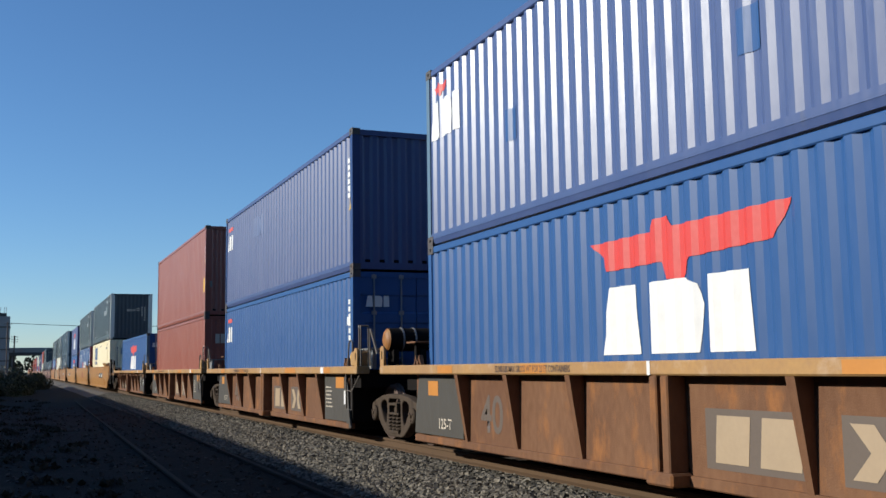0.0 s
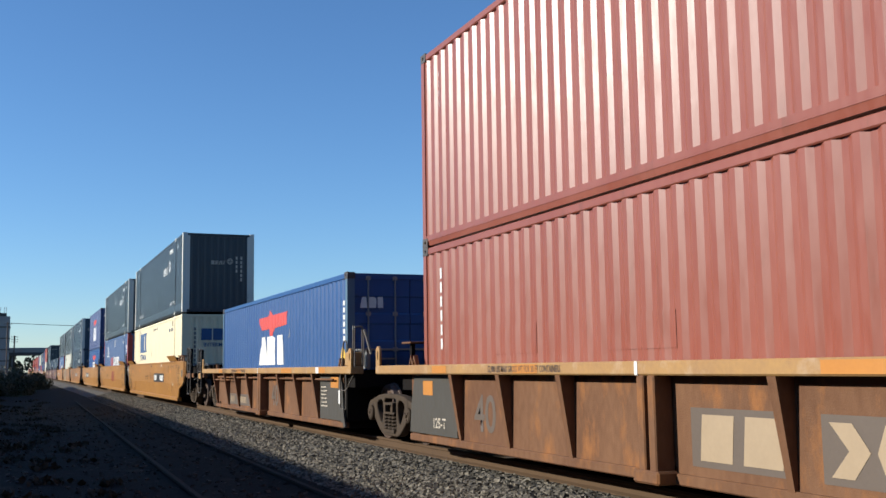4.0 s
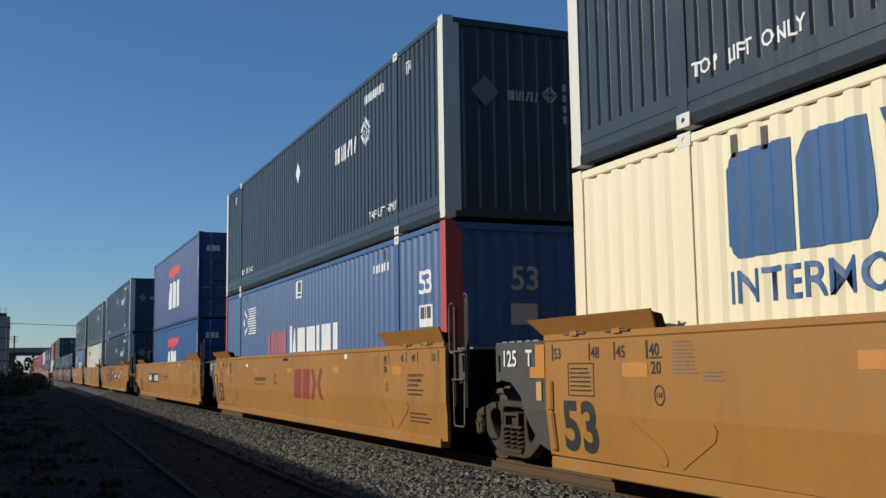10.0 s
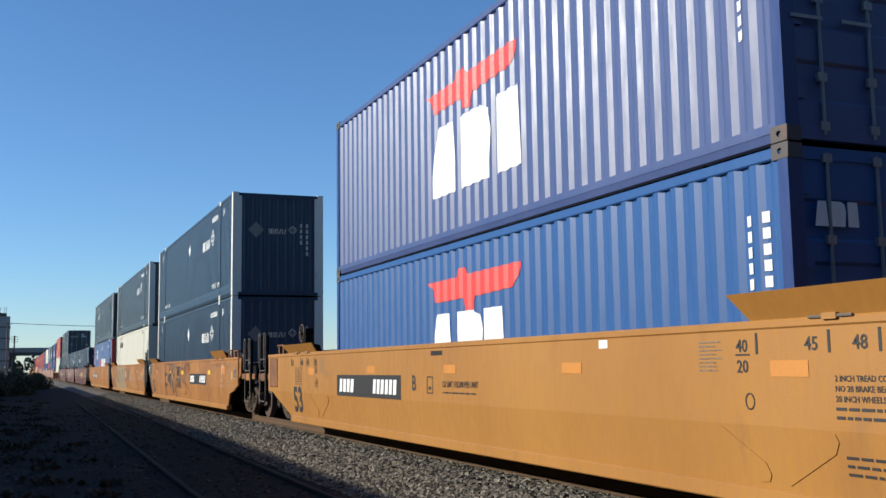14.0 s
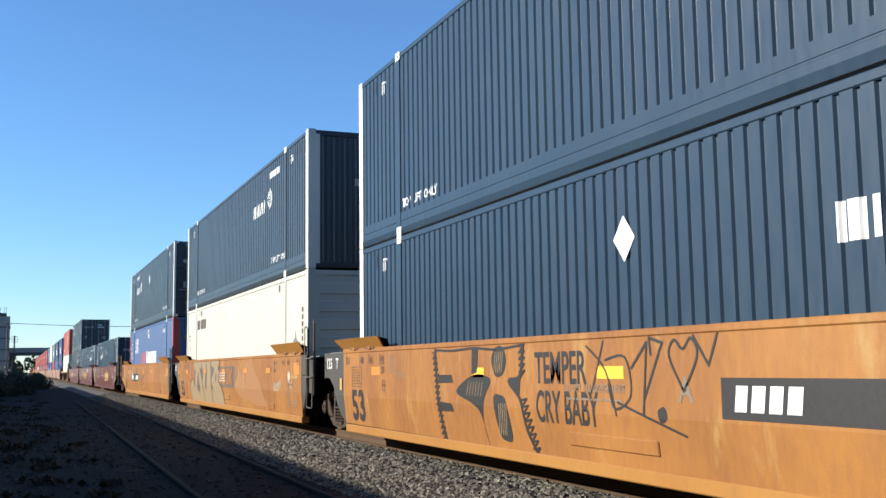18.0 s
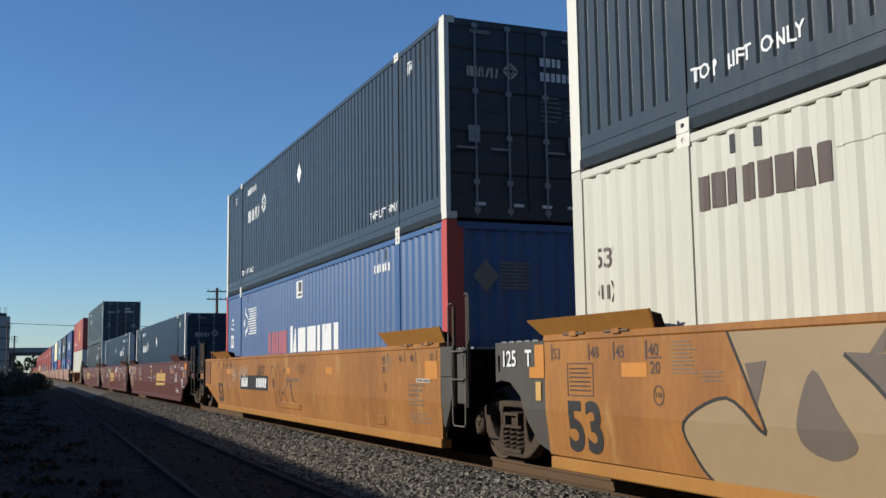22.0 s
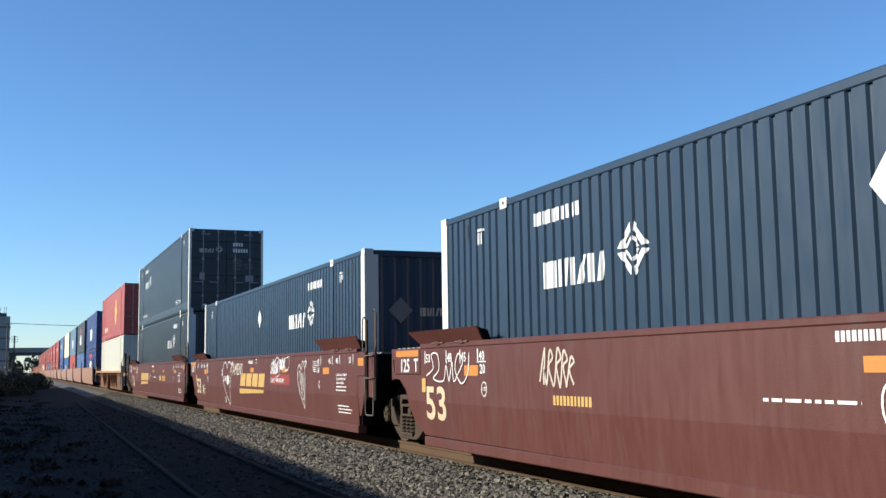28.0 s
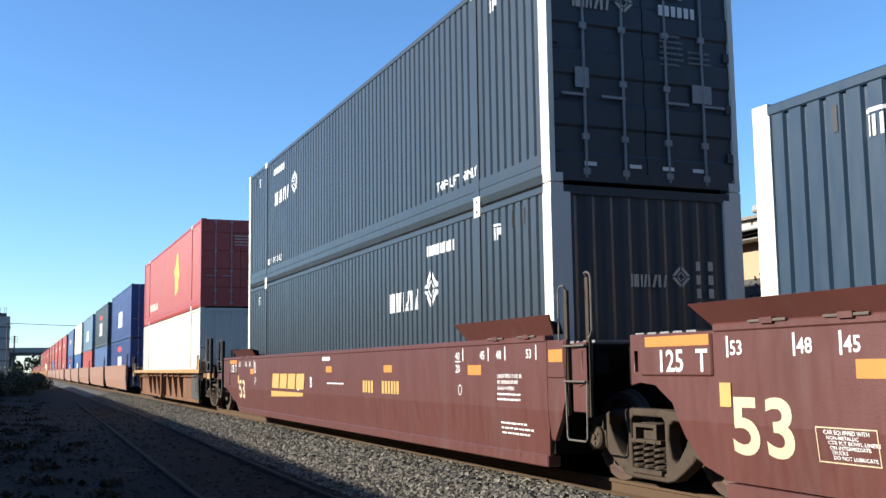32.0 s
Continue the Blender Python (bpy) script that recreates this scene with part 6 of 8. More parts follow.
def gauge_marks(car, col, big="ink_black", near=True, far=True, y53=16.2, first=False):
    """The size ticks and capacity stencils of a 53-foot unit."""
    if far:
        squeezed(cm(car, "size_mark", words("53", 0.44 if big == "ink_gold" else 0.49, 1.04, 0.03 if big == "ink_gold" else 0.045), "ink_cream" if big == "ink_gold" else big, y53 + (0.08 if big == "ink_gold" else 0), 0.44 if big == "ink_gold" else 0.29, "large stencilled number"), 0.72 if big == "ink_gold" else 0.68, y53 + (0.08 if big == "ink_gold" else 0))
        for y, t in ((16.38, "53"), (15.62, "48"), (15.16, "45")):
            cm(car, "tick", ink([rect(0, 0, 0.025, 0.17)]), col, y, 1.18)
            cm(car, "stencil", words(t, 0.115), col, y - 0.04, 1.2)
        cm(car, "tick", ink([rect(0, 0, 0.03, 0.17)]), col, 14.62, 1.18)
        cm(car, "stencil", words("40", 0.115), col, 14.57, 1.21)
        cm(car, "stencil", words("20", 0.115), col, 14.55, 1.05)
        cm(car, "tick", ink([rect(0, 0, 0.2, 0.015)]), col, 14.57, 1.185)
        if big == "ink_black":
            cm(car, "stencil", ink(lines(0.42, 0.26, 6, 11)), col, 16.0, 0.86)
            cm(car, "stencil_frame", ink(ribbon([(0, 0), (0.5, 0), (0.5, 0.32), (0, 0.32), (0, 0)], 0.012)), col, 16.04, 0.83)
        cm(car, "stencil", ink(ring(0, 0, 0.075, 0.085, 0.014)), col, 14.43, 0.86)
        cm(car, "stencil", words("110", 0.05), col, 14.485, 0.84)
        cm(car, "patch", ink([rect(0, 0, 0.42, 0.13)]), "ink_orange", 15.02, 1.02, "orange touch-up patch")
        if big == "ink_black":
            cm(car, "stencil", ink(lines(0.36, 0.3, 9, 18)), "ink_faint", 14.22, 1.04, "blurred worn stencil")
            cm(car, "stencil", ink(lines(0.3, 0.1, 3, 19)), "ink_faint", 13.8, 0.98)
        for y, o in ((14.72, 1), (13.98, -1), (2.17, 1), (1.43, -1)) if car_paint(car) == "tan" else ():
            bm = prism(bmesh.new(), [(-0.36, -0.03), (-0.28, -0.085), (0.28, -0.085), (0.36, -0.03), (0.36, 0.03), (0.28, 0.085), (-0.28, 0.085), (-0.36, 0.03)], XS - 0.008, XS + 0.01, "x")
            bmesh.ops.rotate(bm, verts=list(bm.verts), matrix=Matrix.Rotation(radians(28 * o), 3, "X"))
            bmesh.ops.translate(bm, verts=list(bm.verts), vec=(0, y, 0.44))
            lean_in(bm)
            part("wear_plate", bm, car_paint(car), car, "small welded wear plate")
    if near:
        dn = 0.0 if first else {"maroon": 0.2, "tan_dirty": 0.1}.get(car_paint(car), 0.0)
        for y, t in ((0.03, "53"), (0.80, "48"), (1.26, "45"), (2.02, "40")):
            cm(car, "tick", ink([rect(0, 0, 0.025, 0.16)]), col, y + dn - 0.11, 1.2)
            cm(car, "stencil", words(t, 0.1), col, y + dn + 0.12, 1.22)
        cm(car, "stencil", words("20", 0.1), col, 2.14 + dn, 1.06)
        cm(car, "tick", ink([rect(0, 0, 0.17, 0.014)]), col, 2.15 + dn, 1.19)
        if car_paint(car) != "tan_dirty":
            cm(car, "patch", ink([rect(0, 0, 0.4, 0.12)]), "ink_orange", 1.75 + dn, 1.03, "orange touch-up patch")
        cm(car, "stencil", ink(ring(0, 0, 0.05, 0.06, 0.012)), col, 2.0 + dn, 0.84)
        if car_paint(car) != "maroon":
            cm(car, "stencil", ink(lines(0.3, 0.26, 8, 46)), "ink_faint", 1.98 + dn if car_paint(car) == "tan_dirty" else 2.62, 1.06)
        print_ = "ink_faint" if car_paint(car) == "tan_dirty" else col
        at, top = (-0.3, 1.27) if first else (1.1, 0.86 if car_paint(car) == "tan_dirty" else 1.0)
        for k, line in enumerate(("2 INCH TREAD COND BR", "NO 28 BRAKE BEAMS", "28 INCH WHEELS")):
            squeezed(cm(car, "stencil", words(line, 0.042), print_, at, top - 0.07 * k), 0.032 * len(line), at)
        cm(car, "stencil", ink(lines(0.8, 0.12, 2, 13)), print_, at, top - 0.28)
        if not first:
            cm(car, "stencil", ink(lines(0.9, 0.17, 3, 14)), print_, 1.05, 0.34)
        if car_paint(car) == "tan":
            cm(car, "sticker", ink([rect(0, 0, 0.16, 0.08)]), "ink_white", 4.2, 1.29)


def car_paint(car):
    return car.get("paint_key", "tan")


def panel_marks(car, orange=True):
    cm(car, "stencil", words("125", 0.185), "ink_white", 17.58, 1.13).location.x = -0.006
    cm(car, "stencil", words("T", 0.185), "ink_white", 16.98, 1.13).location.x = -0.006
    if orange:
        cm(car, "patch", ink([[(0, 0.0), (0.34, 0), (0.34, 0.36), (0.13, 0.36), (0.13, 0.12), (0, 0.12)]]), "ink_orange", 16.88, 1.0, "orange painted patch").location.x = -0.005
    cm(car, "tag", ink([rect(0, 0, 0.12, 0.2)]), "ink_gold", 16.74, 0.76, "yellow paper car tag").location.x = -0.006


def raised_panel(car):
    """The framed plate at the far end of a mineral red unit, with its lettering."""
    part("end_plate", soft_box(XS - 0.016, XS + 0.02, 16.56, 17.6, 1.03, 1.385, 0.014), car_paint(car), car, "raised plate with rounded edge")
    cm(car, "patch", ink([rect(0, 0, 0.92, 0.09)]), "ink_orange", 17.5, 1.285, "orange strip").location.x = -0.017
    cm(car, "stencil", words("125", 0.19), "ink_white", 17.32, 1.07).location.x = -0.018
    cm(car, "stencil", words("T", 0.19), "ink_white", 16.76, 1.07).location.x = -0.018
    cm(car, "tag", ink([rect(0, 0, 0.14, 0.19)]), "ink_gold", 16.48, 0.79, "yellow paper car tag").location.x = -0.006


def load_limit(car, y, col, z=0.84, letter="A", ly=6.8, lsize=0.22):
    squeezed(cm(car, "stencil", words("LD LMT 118,200 PER UNIT", 0.08), col, y, z + 0.03), 1.15, y)
    cm(car, "stencil", ink(lines(1.1, 0.05, 1, 15)), col, y, z - 0.07)
    if letter:
        cm(car, "unit_letter", words(letter, lsize), col, ly, z - 0.03)


def end_placard(car, col="ink_black", text=True):
    """Placard, colours and lettering at a coupler end."""
    if not text:
        cm(car, "patch", ink([rect(0, 0, 0.46, 0.2)]), "ink_rust_orange", -1.25, 1.17).location.x = -0.016
    cm(car, "placard", ink([rect(0, 0, 0.32, 0.25)]), "ink_board", -1.3, 0.9).location.x = -0.016
    cm(car, "placard_frame", ink(ribbon([(0, 0), (0.32, 0), (0.32, 0.25), (0, 0.25), (0, 0)], 0.012) + ribbon([(0.17, 0), (0.17, 0.25)], 0.01) + ribbon([(0.17, 0.12), (0.32, 0.12)], 0.01) + lines(0.13, 0.05, 2, 5)), "ink_weathered", -1.3, 0.9).location.x = -0.018
    cm(car, "tag", ink([rect(0, 0, 0.14, 0.2)]), "ink_gold", -0.9, 0.88)
    if text:
        for k, line in enumerate(("L 201-1", "EMPTY LOAD", "5 1/8 ADJ BLOCK")):
            squeezed(cm(car, "stencil", words(line, 0.075 if k == 0 else 0.06), col, -0.36, 0.84 - 0.11 * k), (0.4, 0.44, 0.62)[k], -0.36)


def block_logo(w, h, n=4, lean=0.25):
    """Plain slanted slabs in place of a railway's initials."""
    k = (w - lean * h) / n
    return [[(i * k, 0), ((i + 0.86) * k, 0), ((i + 0.86) * k + lean * h, h), (i * k + lean * h, h)] for i in range(n)]


def car_marks(y_logo, letter, ly):
    def marks(car):
        cm(car, "railway_logo", ink([[(u, v + 0.12) for u, v in p] for p in block_logo(2.9, 0.31)]), "ink_gold", y_logo, 0.605, "gold slanted block logo")
        cm(car, "railway_logo", ink([[(0, 0.0), (2.74, 0.06), (2.78, 0.13), (0.03, 0.13)]]), "ink_gold", y_logo + 0.1, 0.53, "gold underline wedge")
        gauge_marks(car, "ink_white", "ink_gold", y53=16.3)
        raised_panel(car)
        if letter == "C":
            cm(car, "unit_letter", words(letter, 0.11), "ink_white", 7.78, 1.27)
        else:
            cm(car, "unit_letter", words(letter, 0.2), "ink_white", ly, 0.78)
            cm(car, "stencil", ink(ring(0, 0, 0.09, 0.15, 0.02) + [rect(-0.05, -0.02, 0.05, 0.02)]), "ink_white", ly + 0.9, 0.85)
        for y in (8.38, 5.16):
            cm(car, "patch", ink([rect(0, 0, 0.38, 0.11)]), "ink_orange", y, 1.06, "orange touch-up patch")
        cm(car, "stencil", ink(number_row(10, 0.075, 9)), "ink_white", 8.62, 1.27)
    return marks


# ---- the train, from its near end to its far end ----
def liner_car(y, mats, marks_low, marks_up, label_low, label_up, near_low, near_up, h_up=2.59):
    container("container", label_low, mats[0], y, 0.24, near=near_low, marks=marks_low, posts=mats[2])
    if label_up:
        container("container", label_up, mats[1], y, 2.84, H=h_up, near=near_up, marks=marks_up, posts=mats[3])


RIB = "rust-brown ribbed well car unit with a worn yellow top chord"


def rib_marks(kind):
    def marks(car):
        def rm(name, bm, mat, y, z, x=-1.3025, label=""):
            return part(name, on_side(bm, y, z, x), mat, car, label)
        if kind == "logo":
            rm("logo_board", ink([rect(0, 0, 1.28, 0.5), rect(1.56, 0, 2.4, 0.5)]), "ink_board", 5.7, 0.26, label="faded dark logo board")
            rm("logo", ink([[(0.1, 0.05), (0.52, 0.05), (0.56, 0.44), (0.14, 0.44)], [(0.66, 0.05), (1.12, 0.05), (1.16, 0.44), (0.7, 0.44)], [(1.62, 0.05), (1.84, 0.05), (2.0, 0.245), (1.84, 0.44), (1.62, 0.44), (1.8, 0.245)], [(2.06, 0.245), (2.14, 0.05), (2.36, 0.05), (2.2, 0.245), (2.36, 0.44), (2.14, 0.44)]]), "ink_weathered", 5.68, 0.265, -1.306, "faded pale logo bars")
        else:
            rm("number_board", ink([rect(0, 0, 1.3, 0.28), rect(1.5, 0, 2.75, 0.28)]), "ink_board", 10.75, 0.22, label="dark grey number board")
            rm("number_mark", ink([[(u + 0.3, v) for u, v in p] for p in text_bars(4, 0.16, 0.3, 0.55, 3)] + [[(u + 1.6, v) for u, v in p] for p in text_bars(6, 0.16, 0.25, 0.55, 3)]), "ink_weathered", 10.75, 0.28, -1.306, "pale number marks")
        y40 = 10.26 if kind == "logo" else 5.6
        rm("size_mark", words("40", 0.46), "ink_board", y40, 0.33, label="faded stencilled number")
        rm("stencil", ink(lines(0.45, 0.42, 6, 21)), "ink_pale", 1.32, 0.4, -1.339)
        rm("patch", ink([rect(0, 0, 0.5, 0.2)]), "ink_orange", 0.68, 0.78, -1.339, "orange touch-up patch")
        rm("tag", ink([rect(0, 0, 0.15, 0.24)]), "ink_white", 0.18, 0.5, -1.339)
        if kind == "logo":
            rm("patch", ink([rect(0, 0, 0.36, 0.2)]), "ink_orange", 11.95, 0.74, -1.339, "orange touch-up patch")
            rm("stencil", words("125-T", 0.14), "ink_pale", 11.6, 0.3, -1.339)
        for y, w in ((11.2, 0.5), (8.75, 0.6), (3.9, 0.9), (1.0, 0.5)):
            rm("patch", ink([rect(0, 0, w, 0.1)]), "ink_orange", y, 1.05, -1.503, "bright yellow chord patch")
        squeezed(rm("stencil", words("52,900 LBS MAX GROSS WT FOR 20 FT CONTAINERS", 0.075), "ink_brown", 9.41, 1.065, -1.5035), 1.78, 9.41)
        if kind != "logo":
            for k, line in enumerate(("CONTROLLED INTERCHANGE CAR", "SEE EQUIPMENT REGISTER")):
                squeezed(rm("stencil", words(line, 0.042), "ink_brown", 10.72, 1.105 - 0.05 * k, -1.5035), 0.66 - 0.1 * k, 10.72)
        rm("sticker", ink([rect(0, 0, 0.05, 0.125)]), "ink_white", 6.25, 1.038, -1.504)
        rm("sticker", ink([rect(0, 0, 0.2, 0.11)]), "ink_white", 1.13, 1.045, -1.504)
    return marks


for _y, _k in ((-0.18, "logo"), (15.65, "logo"), (31.35, "logo"), (47.31, "number")):
    ribbed_unit(RIB, _y, last=_k == "number", marks=rib_marks(_k), tank=_y == 15.65)


def faded_far(c):
    liner("none", doors=False, vertical=False)(c)
    side_mark(c, "emblem", ink(bird(0.5, 0.2)), "ink_red", 11.95, 2.13, "small red emblem")
    side_mark(c, "initial_mark", ink(three_blocks(1.0, 0.55)), "ink_white", 12.03, 1.52, "white initials")
    for y, z in ((9.6, 1.0), (5.2, 0.8), (3.0, 1.1)):
        side_mark(c, "repair_patch", ink([rect(0, 0, 0.3, 0.4)]), "blue", y, z, "repainted patch")


def u2_low(c):
    liner("far")(c)
    tri_sign(c, 0.38, 0.92)
    side_mark(c, "sticker", ink([rect(0, 0, 0.1, 0.16)]), "ink_white", 0.4, 1.62)


def u2_up(c):
    liner("far", doors=False)(c)
    tri_sign(c, 0.34, 1.12)
    side_mark(c, "sticker", ink([rect(0, 0, 0.1, 0.14)]), "ink_white", 0.33, 1.45)
    side_mark(c, "ghost_mark", ink(three_blocks(1.2, 0.5)), "blue_faded", 8.6, 1.6)


def oxide_up(c):
    for yy, z, n in ((0.56, 1.2, 8), (0.35, 1.75, 4)):
        side_mark(c, "box_number", ink([rect(0, 0.13 * k, 0.075, 0.13 * k + 0.09) for k in range(n)]), "ink_white", yy, z)
    side_mark(c, "sticker", ink([rect(0, 0, 0.2, 0.46)]), "ink_yellow", 0.42, 0.76, "yellow stencil patch")
    side_mark(c, "sticker", ink([rect(0, 0, 0.1, 0.16)]), "ink_yellow", 0.84, 1.72)
    side_mark(c, "sticker", ink([rect(0, 0, 0.1, 0.13)]), "ink_yellow", 0.36, 1.72)
    side_mark(c, "box_number", ink([rect(0, 0.14 * k, 0.07, 0.14 * k + 0.1) for k in range(4)]), "ink_white", 11.6, 2.0)
    end_mark(c, "sticker", ink([rect(0, 0, 0.14, 0.14)]), "ink_yellow", -0.3, 2.3)
    end_mark(c, "sticker", ink([rect(0, 0, 0.1, 0.2)]), "ink_grey", -1.1, 0.9)
    end_mark(c, "box_number", ink([rect(0, 0.14 * k, 0.07, 0.14 * k + 0.09) for k in range(9)]), "ink_grey", 0.62, 1.2)


def oxide_low(c):
    for yy, z, n in ((0.56, 1.05, 8), (0.36, 1.3, 3)):
        side_mark(c, "box_number", ink([rect(0, 0.13 * k, 0.075, 0.13 * k + 0.09) for k in range(n)]), "ink_white", yy, z)
    side_mark(c, "box_number", ink([rect(0, 0.2 * k, 0.14, 0.2 * k + 0.15) for k in range(6)]), "ink_white", 11.65, 1.1)
    for y in (9.9, 7.2, 3.4):
        side_mark(c, "repair_patch", ink([rect(0, 0, 1.2, 0.35)]), "oxide", y, 1.0, "repainted darker patch")
    end_mark(c, "lease_mark", ink(slab_word(3, 0.62, 0.3, 3)), "ink_pale", -0.9, 1.7, "faded pale lease marks")
    end_mark(c, "box_number", ink([rect(0, 0.14 * k, 0.07, 0.14 * k + 0.09) for k in range(7)]), "ink_grey", 0.62, 1.1)


liner_car(-0.18, ("blue", "blue_faded", "blue", "steel_blue"), liner("middle", 7.65, doors=False), faded_far, "blue corrugated 40-foot container with a red emblem", "faded blue corrugated 40-foot container with glossy streaks", "ribbed", "ribbed")
liner_car(15.65, ("blue", "blue_worn", "blue", "blue_deep"), u2_low, u2_up, "bright blue corrugated 40-foot container with door end", "violet-blue faded corrugated 40-foot container", "door", "ribbed")
liner_car(31.35, ("oxide", "oxide", "oxide", "oxide"), oxide_low, oxide_up, "oxide red corrugated 40-foot container, patched side", "oxide red high-cube container with yellow stickers", "ribbed", "ribbed", 2.9)
liner_car(47.31, ("blue", None, "steel_blue", None), lambda c: (liner("middle", 7.53)(c), tri_sign(c, 0.5, 1.0), side_mark(c, "scuff", ink(scrawl(2, 0.22, 17, 0.012)), "ink_pale", 4.5, 1.55)), None, "bright blue single-stacked 40-foot container, red emblem", "", "door", "")


def unit(label, paint, y, first=False, last=False, panel="grey_panel", marks=None):
    car = smooth_unit(label, paint, y, first, last, panel, None)
    car["paint_key"] = paint
    if marks:
        marks(car)
    del car["paint_key"]
    return car


# the clean yellow car
def b1(car):
    gauge_marks(car, "ink_black", first=True)
    panel_marks(car)
    number_board(car, 6.5)
    load_limit(car, 9.5, "ink_black", letter="A", ly=7.13)
    cm(car, "stencil", ink(ribbon([(0, 0), (0.2, 0), (0.2, 0.22), (0, 0.22), (0, 0)], 0.015) + [rect(0.06, 0.05, 0.14, 0.09), rect(0.06, 0.12, 0.14, 0.17)]), "ink_black", 7.75, 0.8)
    cm(car, "stencil", ink(number_row(10, 0.06, 9)), "ink_black", 7.6, 1.29)
    end_placard(car)
    cm(car, "patch", ink([rect(0, 0, 0.5, 0.13)]), "ink_orange", 12.1, 1.08, "orange touch-up patch")
    cm(car, "sticker", ink([rect(0, 0, 0.2, 0.1)]), "ink_pale", 0.95, 0.58)


def b2(car):
    gauge_marks(car, "ink_black")
    panel_marks(car)
    load_limit(car, 11.5, "ink_black", letter="C", ly=9.5)
    cm(car, "logo", ink([[(0, 0), (0.52, 0), (0.56, 0.58), (0.04, 0.58)], [(0.66, 0), (1.16, 0), (1.2, 0.58), (0.7, 0.58)], [(1.26, 0), (1.46, 0), (1.66, 0.29), (1.46, 0.58), (1.28, 0.58), (1.48, 0.29)], [(1.74, 0.29), (1.94, 0), (2.14, 0), (1.9, 0.29), (2.1, 0.58), (1.92, 0.58)]]), "ink_maroon", 7.7, 0.55, "maroon logo of plain bars and chevrons")
    cm(car, "stencil", ink(number_row(10, 0.06, 9)), "ink_black", 8.65, 1.3)
    for y in (8.3, 11.6, 4.9):
        cm(car, "patch", ink([rect(0, 0, 0.4, 0.11)]), "ink_orange", y, 1.05, "orange touch-up patch")
    cm(car, "sticker", ink([rect(0, 0, 0.22, 0.08)]), "ink_white", 12.5, 1.19)


def b3(car):
    gauge_marks(car, "ink_black")
    number_board(car, 13.08, 0.66, 3.27, 0.36)
    load_limit(car, 8.2, "ink_black", letter="B", ly=9.35)
    cm(car, "stencil", ink(ribbon([(0, 0), (0.2, 0), (0.2, 0.22), (0, 0.22), (0, 0)], 0.015) + [rect(0.06, 0.05, 0.14, 0.09)]), "ink_black", 8.75, 0.78)
    cm(car, "stencil", ink(number_row(10, 0.06, 9)), "ink_black", 8.6, 1.29)
    for y in (8.15, 4.95, 11.4):
        cm(car, "patch", ink([rect(0, 0, 0.4, 0.11)]), "ink_orange", y, 1.05, "orange touch-up patch")


unit("clean ochre yellow well car unit with black number board", "tan", 67.14, first=True, marks=b1)
unit("clean ochre yellow well car unit with a maroon logo", "tan", 86.79, marks=b2)
unit("clean ochre yellow end unit of a well car", "tan", 106.6, last=True, marks=b3)


def blue_marks(c):
    side_mark(c, "owner_mark", ink([[(0.0, 0.12), (0.14, 0), (0.78, 0), (0.78, 0.88), (0.14, 0.88), (0.0, 0.76)], [(0.86, 0), (1.5, 0), (1.62, 0.2), (1.55, 0.88), (0.98, 0.88), (0.86, 0.7)], [(1.7, 0), (2.55, 0), (2.4, 0.44), (2.55, 0.88), (1.7, 0.88), (1.85, 0.44)]]), "ink_blue", 13.66, 1.72, "heavy blue block mark")
    side_mark(c, "stencil", words("INTERMODAL", 0.27, 1.12), "ink_blue", 13.68, 1.36)
    side_mark(c, "box_number", ink(number_row(4, 0.13, 2)), "ink_blue", 3.5, 2.36)
    side_mark(c, "box_number", ink(number_row(6, 0.13, 3)), "ink_grey", 2.95, 2.36)
    side_mark(c, "stencil", words("WARNING HIGH CUBE", 0.11), "ink_brown", 8.7, 2.58)
    for y in (3.05, 2.6, 13.55, 13.2):
        side_mark(c, "slot", ink([rect(0, 0, 0.07, 0.19)]), "ink_brown", y, 2.56)
    for y, z in ((6.6, 2.0), (9.1, 1.5)):
        side_mark(c, "sticker", ink([rect(0, 0, 0.03, 0.25)]), "ink_grey", y, z)
    end_mark(c, "owner_mark", ink([rect(0, 0, 0.38, 0.42), rect(0.42, 0, 0.8, 0.42), [(0.84, 0), (1.22, 0), (1.28, 0.42), (0.9, 0.42)]]), "ink_blue", -0.6, 1.95, "blue block mark")
    end_mark(c, "stencil", words("INTERMODAL", 0.14), "ink_blue", -0.52, 1.72)
    end_mark(c, "box_number", ink([rect(0, -0.16 * k, 0.07, -0.16 * k + 0.11) for k in range(10)]), "ink_grey", -0.86, 2.3)


